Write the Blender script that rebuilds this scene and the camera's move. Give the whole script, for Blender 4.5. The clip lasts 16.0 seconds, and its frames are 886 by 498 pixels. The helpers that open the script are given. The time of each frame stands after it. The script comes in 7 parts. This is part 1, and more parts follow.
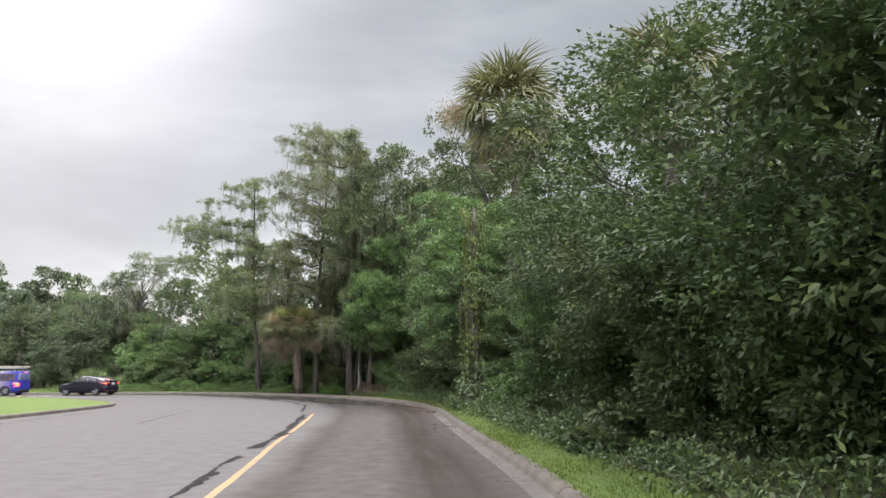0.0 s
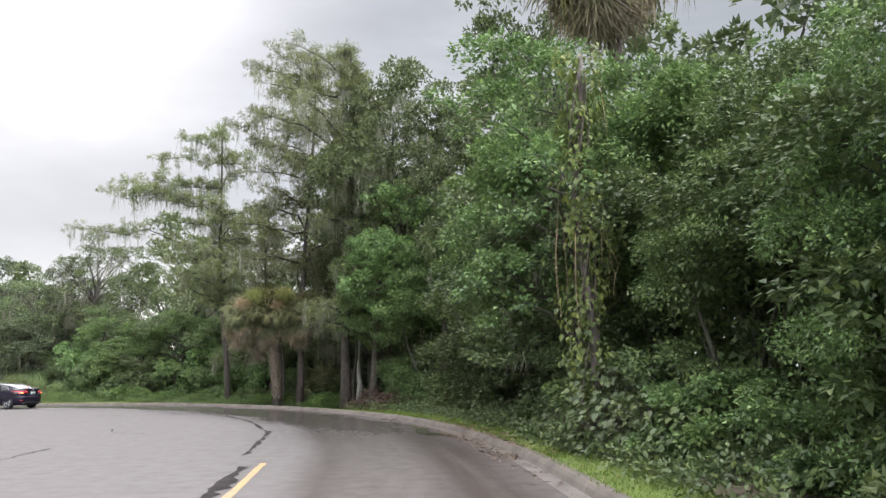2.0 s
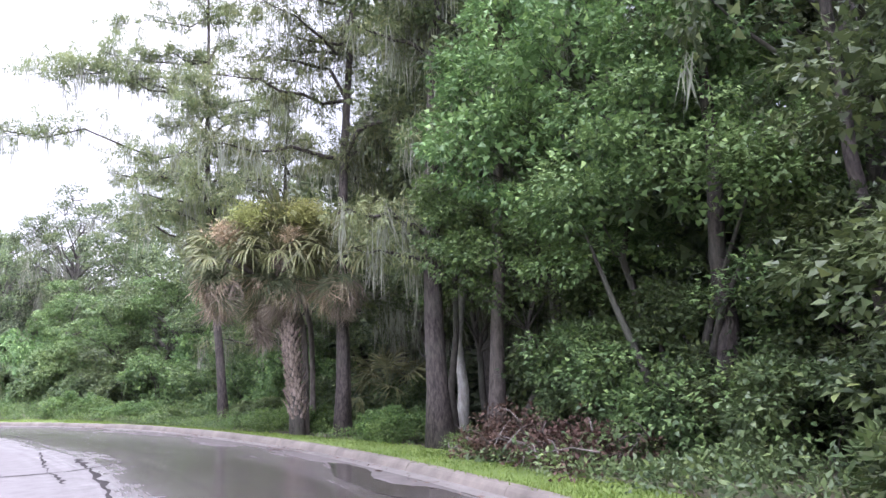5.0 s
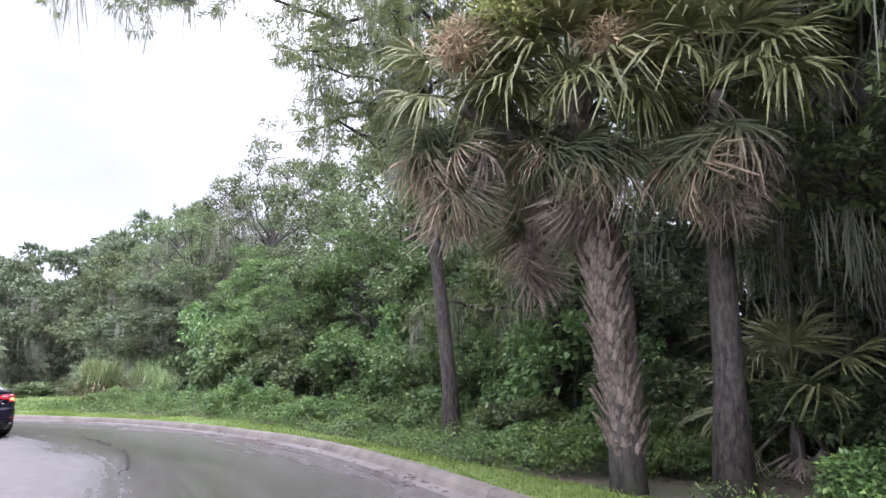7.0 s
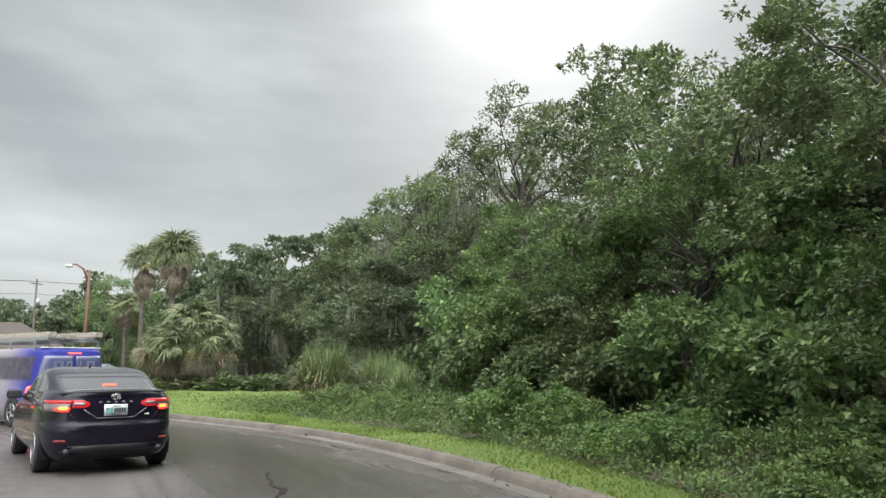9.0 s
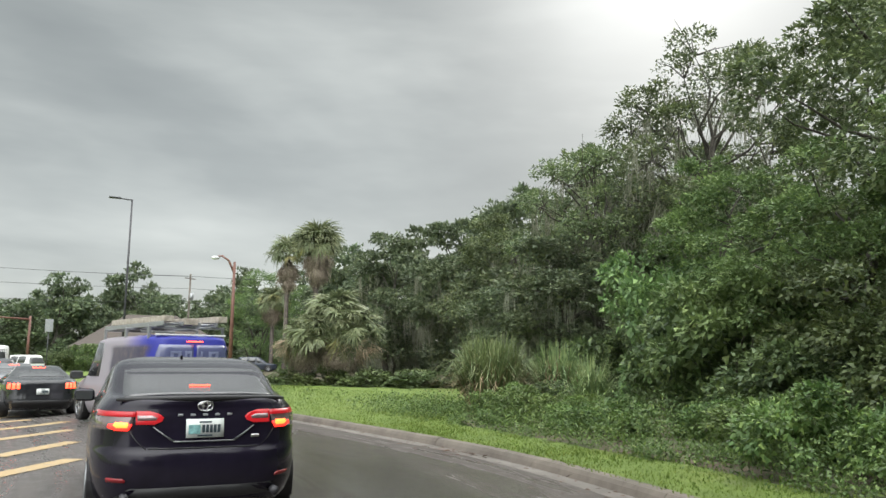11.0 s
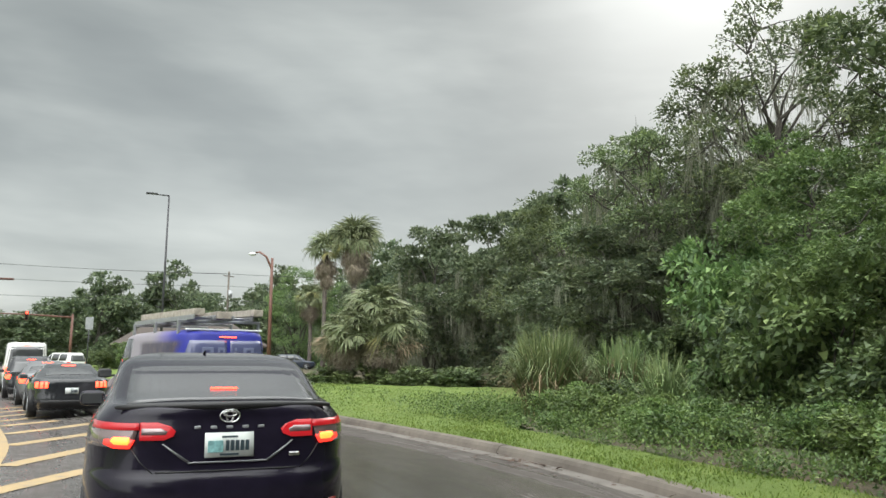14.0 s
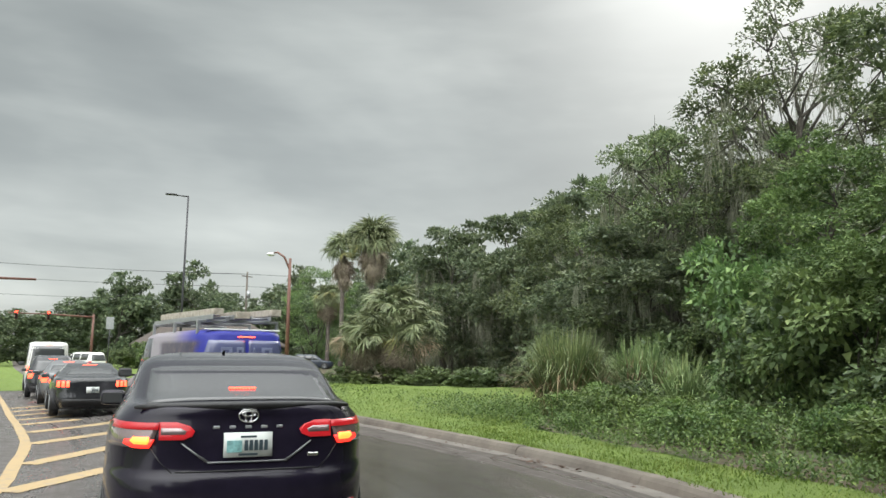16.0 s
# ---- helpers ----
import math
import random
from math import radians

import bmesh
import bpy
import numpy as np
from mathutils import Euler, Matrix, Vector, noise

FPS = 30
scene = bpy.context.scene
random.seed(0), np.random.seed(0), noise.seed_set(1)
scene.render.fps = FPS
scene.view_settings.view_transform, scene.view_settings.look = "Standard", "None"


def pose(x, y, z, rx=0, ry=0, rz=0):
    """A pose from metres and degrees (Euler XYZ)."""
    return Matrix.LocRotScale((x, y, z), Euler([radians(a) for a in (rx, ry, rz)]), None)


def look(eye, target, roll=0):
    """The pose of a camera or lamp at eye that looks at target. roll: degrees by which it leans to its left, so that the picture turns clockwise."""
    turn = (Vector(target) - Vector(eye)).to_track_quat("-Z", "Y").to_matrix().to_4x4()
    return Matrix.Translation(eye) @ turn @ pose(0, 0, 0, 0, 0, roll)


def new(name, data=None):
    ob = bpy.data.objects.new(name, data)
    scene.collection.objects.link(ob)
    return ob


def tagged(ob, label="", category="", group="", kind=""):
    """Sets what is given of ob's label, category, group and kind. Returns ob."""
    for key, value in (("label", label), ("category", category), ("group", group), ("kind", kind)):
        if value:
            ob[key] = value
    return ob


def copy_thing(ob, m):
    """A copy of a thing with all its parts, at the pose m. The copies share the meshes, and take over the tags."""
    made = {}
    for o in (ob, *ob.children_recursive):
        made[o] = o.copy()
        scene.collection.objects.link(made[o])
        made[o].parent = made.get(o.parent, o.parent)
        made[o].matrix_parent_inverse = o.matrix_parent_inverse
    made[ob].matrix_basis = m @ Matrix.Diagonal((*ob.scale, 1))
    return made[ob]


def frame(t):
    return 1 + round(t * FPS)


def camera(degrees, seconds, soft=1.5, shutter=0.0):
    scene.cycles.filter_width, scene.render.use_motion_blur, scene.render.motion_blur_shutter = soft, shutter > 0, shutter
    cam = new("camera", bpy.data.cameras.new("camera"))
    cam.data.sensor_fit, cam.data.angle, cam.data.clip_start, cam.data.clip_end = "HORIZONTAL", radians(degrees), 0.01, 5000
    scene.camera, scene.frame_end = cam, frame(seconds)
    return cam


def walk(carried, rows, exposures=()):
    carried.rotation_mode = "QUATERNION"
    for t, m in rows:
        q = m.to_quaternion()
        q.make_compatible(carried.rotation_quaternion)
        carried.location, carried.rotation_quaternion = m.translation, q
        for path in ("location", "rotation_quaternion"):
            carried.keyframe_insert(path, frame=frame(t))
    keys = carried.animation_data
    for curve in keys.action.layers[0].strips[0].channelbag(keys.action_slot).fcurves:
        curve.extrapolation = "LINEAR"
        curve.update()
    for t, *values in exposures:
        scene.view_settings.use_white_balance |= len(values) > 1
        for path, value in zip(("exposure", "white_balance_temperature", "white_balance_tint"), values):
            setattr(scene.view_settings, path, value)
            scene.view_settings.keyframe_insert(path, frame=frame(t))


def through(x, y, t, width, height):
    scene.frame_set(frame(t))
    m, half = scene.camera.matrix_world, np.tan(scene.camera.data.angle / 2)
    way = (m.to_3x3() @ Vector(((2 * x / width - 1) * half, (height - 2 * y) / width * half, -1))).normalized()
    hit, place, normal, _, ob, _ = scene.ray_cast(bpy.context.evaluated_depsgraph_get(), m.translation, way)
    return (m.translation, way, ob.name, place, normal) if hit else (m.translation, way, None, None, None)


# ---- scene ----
cam = camera(61.0, 16.0)
METRES, EYE, TILT, LEAN, TURN = 63.0, 1.45, 1.9, 1.5, 0.0
ROWS = [
    (0.0, 0.0, 0.0, 0.0, -0.11, 7.41, -0.83),
    (0.5, -0.0058, 0.0539, -0.0022, -0.17, 7.46, -0.69),
    (1.0, -0.0121, 0.1097, -0.0039, -0.24, 7.42, -0.57),
    (1.5, -0.0182, 0.169, -0.0061, -0.24, 7.55, -0.59),
    (2.0, -0.0245, 0.2283, -0.0078, -0.13, 7.55, -0.34),
    (2.5, -0.0317, 0.2874, -0.0092, 0.03, 7.5, -0.14),
    (3.0, -0.0395, 0.3446, -0.0105, 0.34, 7.44, 0.09),
    (5.5, -0.0903, 0.5981, -0.0223, 7.29, 7.07, 0.6),
    (6.0, -0.1078, 0.6435, -0.0253, 11.61, 6.88, 0.37),
    (6.5, -0.1268, 0.6857, -0.0268, 15.75, 6.73, 0.41),
    (7.0, -0.1477, 0.7246, -0.0279, 19.39, 6.7, 0.28),
    (7.5, -0.17, 0.7607, -0.0295, 23.22, 6.65, 0.15),
    (8.0, -0.1937, 0.7924, -0.0311, 27.73, 6.62, 0.13),
    (8.5, -0.2184, 0.8197, -0.0327, 32.55, 6.56, 0.21),
    (9.0, -0.2409, 0.841, -0.0341, 36.63, 6.42, 0.22),
    (9.5, -0.2626, 0.859, -0.0353, 40.3, 6.28, 0.2),
    (10.0, -0.2807, 0.8721, -0.0363, 43.45, 6.24, 0.11),
    (12.5, -0.3186, 0.8955, -0.0384, 48.48, 6.02, 0.1),
    (13.0, -0.3217, 0.8973, -0.0385, 48.91, 6.0, 0.14),
    (13.5, -0.3244, 0.8988, -0.0387, 49.29, 6.01, 0.18),
    (14.0, -0.3264, 0.8999, -0.0388, 49.74, 5.98, 0.2),
    (14.5, -0.3269, 0.9002, -0.0388, 50.15, 5.95, 0.18),
    (15.0, -0.3269, 0.9001, -0.0388, 50.49, 5.96, 0.16),
    (15.5, -0.3268, 0.9001, -0.0388, 50.85, 5.97, 0.14),
    (16.0, -0.3269, 0.9001, -0.0388, 51.04, 6.0, 0.12),
]
EXPOSURES = [(0.0, 0.05, 6250, 17), (1.0, 0.06, 6250, 17), (2.5, 0.36, 6200, 17), (3.2, 0.6, 6150, 17), (5.3, 1.14, 5600, 30), (6.0, 1.1, 5600, 30), (7.0, 0.72, 5700, 26), (8.0, 0.32, 6200, 14), (9.0, -0.08, 6350, 10), (10.0, -0.18, 6400, 9), (12.5, -0.24, 6450, 7), (16.0, -0.22, 6450, 7)]
walk(cam, [(t, pose(0, 0, EYE, TILT, LEAN, TURN) @ pose(METRES * x, METRES * y, METRES * z, 90 + pitch, roll, yaw)) for t, x, y, z, yaw, pitch, roll in ROWS], EXPOSURES)

# ---- world, sun ----
SUN_AZ, SUN_EL = 28.0, 31.0
sun_dir = Vector((-math.sin(radians(SUN_AZ)) * math.cos(radians(SUN_EL)), math.cos(radians(SUN_AZ)) * math.cos(radians(SUN_EL)), math.sin(radians(SUN_EL))))


def build_world():
    world = bpy.data.worlds.new("overcast_sky")
    scene.world = world
    world.use_nodes = True
    nt = world.node_tree
    nt.nodes.clear()
    N, L = nt.nodes.new, nt.links.new

    def math_node(op, a, b=None, clamp=False):
        n = N("ShaderNodeMath")
        n.operation, n.use_clamp = op, clamp
        for i, v in enumerate((a, b)):
            if v is None:
                continue
            if isinstance(v, (int, float)):
                n.inputs[i].default_value = v
            else:
                L(v, n.inputs[i])
        return n.outputs[0]

    tc = N("ShaderNodeTexCoord")
    sep = N("ShaderNodeSeparateXYZ")
    L(tc.outputs["Generated"], sep.inputs[0])
    up = math_node("ADD", math_node("MAXIMUM", sep.outputs["Z"], 0.0), 0.16)
    comb = N("ShaderNodeCombineXYZ")
    L(math_node("DIVIDE", sep.outputs["X"], up), comb.inputs[0])
    L(math_node("DIVIDE", sep.outputs["Y"], up), comb.inputs[1])
    big = N("ShaderNodeTexNoise")
    big.inputs["Scale"].default_value, big.inputs["Detail"].default_value = 0.62, 5.0
    big.inputs["Roughness"].default_value, big.inputs["Distortion"].default_value = 0.52, 0.35
    L(comb.outputs[0], big.inputs["Vector"])
    ramp = N("ShaderNodeValToRGB")
    e = ramp.color_ramp.elements
    e[0].position, e[0].color = 0.39, (0.315, 0.335, 0.325, 1)
    e[1].position, e[1].color = 0.63, (0.70, 0.725, 0.69, 1)
    mid = e.new(0.50)
    mid.color = (0.43, 0.455, 0.438, 1)
    squash = N("ShaderNodeVectorMath")
    squash.operation = "MULTIPLY"
    L(tc.outputs["Generated"], squash.inputs[0])
    squash.inputs[1].default_value = (1.3, 1.3, 5.5)
    bank = N("ShaderNodeTexNoise")
    bank.inputs["Scale"].default_value, bank.inputs["Detail"].default_value = 1.5, 5.0
    bank.inputs["Roughness"].default_value, bank.inputs["Distortion"].default_value = 0.5, 0.15
    L(squash.outputs[0], bank.inputs["Vector"])
    L(math_node("ADD", math_node("MULTIPLY", big.outputs[0], 0.6), math_node("MULTIPLY", bank.outputs[0], 0.4)), ramp.inputs[0])
    # the brighter cloud in front of the sun
    dot = N("ShaderNodeVectorMath")
    dot.operation = "DOT_PRODUCT"
    L(tc.outputs["Generated"], dot.inputs[0])
    dot.inputs[1].default_value = sun_dir
    near = math_node("MAXIMUM", dot.outputs["Value"], 0.0)
    halo = math_node("ADD", math_node("MULTIPLY", math_node("POWER", near, 60.0), 0.95), math_node("MULTIPLY", math_node("POWER", near, 10.0), 0.10))
    low = math_node("MULTIPLY", math_node("POWER", math_node("SUBTRACT", 1.0, math_node("MAXIMUM", sep.outputs["Z"], 0.0)), 5.0), 0.40)
    zenith = math_node("MULTIPLY", math_node("MAXIMUM", math_node("SUBTRACT", sep.outputs["Z"], 0.47), 0.0), 6.5)
    # unseen bright lobe on the side away from the sun, added as fill
    away = N("ShaderNodeVectorMath")
    away.operation = "DOT_PRODUCT"
    L(tc.outputs["Generated"], away.inputs[0])
    away.inputs[1].default_value = Vector((0.55, -0.72, 1.0)).normalized()
    fill_lobe = math_node("MULTIPLY", math_node("POWER", math_node("MAXIMUM", away.outputs["Value"], 0.0), 2.0), 4.8)
    lift = math_node("ADD", math_node("ADD", math_node("ADD", halo, low), zenith), fill_lobe)
    add = N("ShaderNodeMixRGB")
    add.blend_type = "ADD"
    add.inputs[0].default_value = 1.0
    L(ramp.outputs[0], add.inputs[1])
    L(lift, add.inputs[2])
    sky = N("ShaderNodeTexSky")
    sky.sky_type, sky.sun_disc = "NISHITA", False
    sky.sun_elevation, sky.sun_rotation = radians(SUN_EL), radians(-SUN_AZ)
    thin = N("ShaderNodeMixRGB")
    thin.blend_type = "MULTIPLY"
    thin.inputs[0].default_value = 1.0
    L(sky.outputs[0], thin.inputs[1])
    thin.inputs[2].default_value = (0.09, 0.09, 0.09, 1)
    mix = N("ShaderNodeMixRGB")
    mix.inputs[0].default_value = 0.15
    L(add.outputs[0], mix.inputs[1])
    L(thin.outputs[0], mix.inputs[2])
    bg = N("ShaderNodeBackground")
    bg.inputs["Strength"].default_value = 1.0
    L(mix.outputs[0], bg.inputs["Color"])
    out = N("ShaderNodeOutputWorld")
    L(bg.outputs[0], out.inputs["Surface"])


build_world()
sun = new("sun", bpy.data.lights.new("sun", "SUN"))
sun.data.energy, sun.data.angle, sun.data.color = 1.0, radians(30), (1.0, 0.97, 0.92)
sun.matrix_world = look(sun_dir * 50, (0, 0, 0))


# ---- materials ----
class Nodes:
    """A small helper to write node trees."""

    def __init__(self, name):
        self.mat = bpy.data.materials.new(name)
        self.mat.use_nodes = True
        self.nt = self.mat.node_tree
        self.nt.nodes.clear()
        self.out = self.nt.nodes.new("ShaderNodeOutputMaterial")

    def add(self, kind, **values):
        n = self.nt.nodes.new("ShaderNode" + kind)
        for k, v in values.items():
            self.put(n.inputs[k.replace("_", " ")], v)
        return n

    def put(self, socket, v):
        if isinstance(v, bpy.types.NodeSocket):
            self.nt.links.new(v, socket)
        elif isinstance(v, tuple) and len(v) == 3 and socket.type == "RGBA":
            socket.default_value = (*v, 1)
        else:
            socket.default_value = v

    def math(self, op, a, b=0.0, c=None, clamp=False):
        n = self.nt.nodes.new("ShaderNodeMath")
        n.operation, n.use_clamp = op, clamp
        self.put(n.inputs[0], a)
        self.put(n.inputs[1], b)
        if c is not None:
            self.put(n.inputs[2], c)
        return n.outputs[0]

    def mix(self, fac, a, b, blend="MIX"):
        n = self.nt.nodes.new("ShaderNodeMixRGB")
        n.blend_type = blend
        self.put(n.inputs[0], fac)
        self.put(n.inputs[1], a)
        self.put(n.inputs[2], b)
        return n.outputs[0]

    def noise(self, vector, scale, detail=4.0, rough=0.55, distort=0.0):
        n = self.add("TexNoise", Scale=scale, Detail=detail, Roughness=rough, Distortion=distort)
        if vector is not None:
            self.put(n.inputs["Vector"], vector)
        return n.outputs[0]

    def ramp(self, fac, stops):
        n = self.nt.nodes.new("ShaderNodeValToRGB")
        e = n.color_ramp.elements
        e[0].position, e[1].position = stops[0][0], stops[-1][0]
        e[0].color, e[1].color = (*stops[0][1], 1), (*stops[-1][1], 1)
        for p, c in stops[1:-1]:
            e.new(p).color = (*c, 1)
        self.put(n.inputs[0], fac)
        return n.outputs[0]

    def band(self, v, lo, hi, soft):
        """1 between lo and hi, with soft ends."""
        a = self.math("DIVIDE", self.math("SUBTRACT", v, lo), soft, clamp=True)
        b = self.math("DIVIDE", self.math("SUBTRACT", hi, v), soft, clamp=True)
        return self.math("MULTIPLY", a, b)

    def bump(self, height, strength=0.3, distance=0.01):
        return self.add("Bump", Height=height, Strength=strength, Distance=distance).outputs[0]

    def principled(self, **values):
        n = self.add("BsdfPrincipled", **values)
        self.nt.links.new(n.outputs[0], self.out.inputs[0])
        return n

    def obj(self):
        return self.add("TexCoord").outputs["Object"]

    def pos(self):
        return self.add("NewGeometry").outputs["Position"]


def leaf_material(name, dark, light, tip, through=0.3, rough=0.45):
    m = Nodes(name)
    geo = m.add("NewGeometry")
    isl = geo.outputs["Random Per Island"]
    info = m.add("ObjectInfo")
    base = m.ramp(isl, [(0.0, dark), (0.5, light), (0.78, light), (1.0, tip)])
    patch = m.noise(geo.outputs["Position"], 0.55, 3.0)
    base = m.mix(m.math("MULTIPLY", m.math("SUBTRACT", patch, 0.42, clamp=True), 2.2, clamp=True), base, m.mix(0.5, base, tip))
    # young and old tufts; their painted tones also mimic lit tops and dark gaps
    tuft = m.noise(geo.outputs["Position"], 1.9, 2.0, 0.5, 0.3)
    base = m.mix(m.math("MULTIPLY", m.math("SUBTRACT", tuft, 0.55, clamp=True), 4.0, clamp=True), base, m.mix(0.65, base, tip))
    base = m.mix(m.math("MULTIPLY", m.math("SUBTRACT", 0.47, tuft, clamp=True), 4.0, clamp=True), base, m.mix(0.6, base, dark))
    hue = m.add("HueSaturation", Color=base)
    m.put(hue.inputs["Hue"], m.math("ADD", 0.484, m.math("MULTIPLY", info.outputs["Random"], 0.022)))
    m.put(hue.inputs["Value"], m.math("ADD", 0.86, m.math("MULTIPLY", info.outputs["Random"], 0.32)))
    p = m.principled(Base_Color=hue.outputs[0], Roughness=rough)
    p.inputs["Specular IOR Level"].default_value = 0.32
    t = m.add("BsdfTranslucent", Color=hue.outputs[0])
    mix = m.add("MixShader")
    m.put(mix.inputs[0], through * 0.5)
    m.nt.links.new(p.outputs[0], mix.inputs[1])
    m.nt.links.new(t.outputs[0], mix.inputs[2])
    m.nt.links.new(mix.outputs[0], m.out.inputs[0])
    return m.mat


def half_dry_material():
    """Fan leaves that are still green at the heart and tan at their ends."""
    m = Nodes("half_dry_fronds")
    geo = m.add("NewGeometry")
    sep = m.add("SeparateXYZ")
    m.put(sep.inputs[0], m.obj())
    info = m.add("ObjectInfo")
    n = m.noise(m.obj(), 2.5, 3.0)
    dry = m.math("ADD", m.math("SUBTRACT", sep.outputs[0], 1.05), m.math("ADD", m.math("MULTIPLY", m.math("SUBTRACT", n, 0.5), 0.5), m.math("MULTIPLY", m.math("SUBTRACT", info.outputs["Random"], 0.45), 1.3)))
    green = m.ramp(geo.outputs["Random Per Island"], [(0.0, (0.075, 0.098, 0.050)), (1.0, (0.17, 0.185, 0.085))])
    tan = m.ramp(geo.outputs["Random Per Island"], [(0.0, (0.23, 0.165, 0.105)), (0.6, (0.39, 0.295, 0.20)), (1.0, (0.54, 0.44, 0.32))])
    col = m.mix(m.math("MULTIPLY", dry, 1.6, clamp=True), green, tan)
    p = m.principled(Base_Color=col, Roughness=0.6)
    t = m.add("BsdfTranslucent", Color=col)
    mix = m.add("MixShader")
    m.put(mix.inputs[0], 0.35)
    m.nt.links.new(p.outputs[0], mix.inputs[1])
    m.nt.links.new(t.outputs[0], mix.inputs[2])
    m.nt.links.new(mix.outputs[0], m.out.inputs[0])
    return m.mat


def bark_material(name, a, b, moss=(0.09, 0.10, 0.07), scale=7.0):
    m = Nodes(name)
    co = m.obj()
    mp = m.add("Mapping", Vector=co)
    mp.inputs["Scale"].default_value = (1.0, 1.0, 0.3)
    ridge = m.noise(mp.outputs[0], scale * 2.2, 5.0, 0.65, 0.4)
    patch = m.noise(co, 1.1, 3.0)
    col = m.ramp(ridge, [(0.38, a), (0.62, b)])
    col = m.mix(m.math("MULTIPLY", m.math("SUBTRACT", patch, 0.5, clamp=True), 3.2, clamp=True), col, moss)
    m.principled(Base_Color=col, Roughness=0.9, Normal=m.bump(ridge, 0.8, 0.03))
    return m.mat


def plain_material(name, color, rough=0.5, metal=0.0, vary=0.12, scale=6.0, emit=None, power=0.0, coat=0.0):
    m = Nodes(name)
    n = m.noise(m.obj(), scale, 4.0)
    lo = tuple(c * (1 - vary) for c in color)
    hi = tuple(min(1.0, c * (1 + vary)) for c in color)
    p = m.principled(Base_Color=m.ramp(n, [(0.3, lo), (0.7, hi)]), Metallic=metal)
    m.put(p.inputs["Roughness"], m.math("ADD", rough - 0.06, m.math("MULTIPLY", n, 0.12)))
    if rough > 0.9:
        p.inputs["Specular IOR Level"].default_value = 0.05
    if coat:
        p.inputs["Specular IOR Level"].default_value = 0.1
        p.inputs["Coat Weight"].default_value = coat
        p.inputs["Coat Roughness"].default_value = 0.04
    if emit:
        p.inputs["Emission Color"].default_value = (*emit, 1)
        p.inputs["Emission Strength"].default_value = power
    return m.mat


def glass_dark_material(name, tint=(0.03, 0.033, 0.035), haze=0.05):
    m = Nodes(name)
    n = m.noise(m.obj(), 3.0, 3.0)
    p = m.principled(Base_Color=tint, IOR=1.5)
    m.put(p.inputs["Roughness"], m.math("ADD", haze, m.math("MULTIPLY", n, 0.1)))
    p.inputs["Specular IOR Level"].default_value = 0.9
    return m.mat


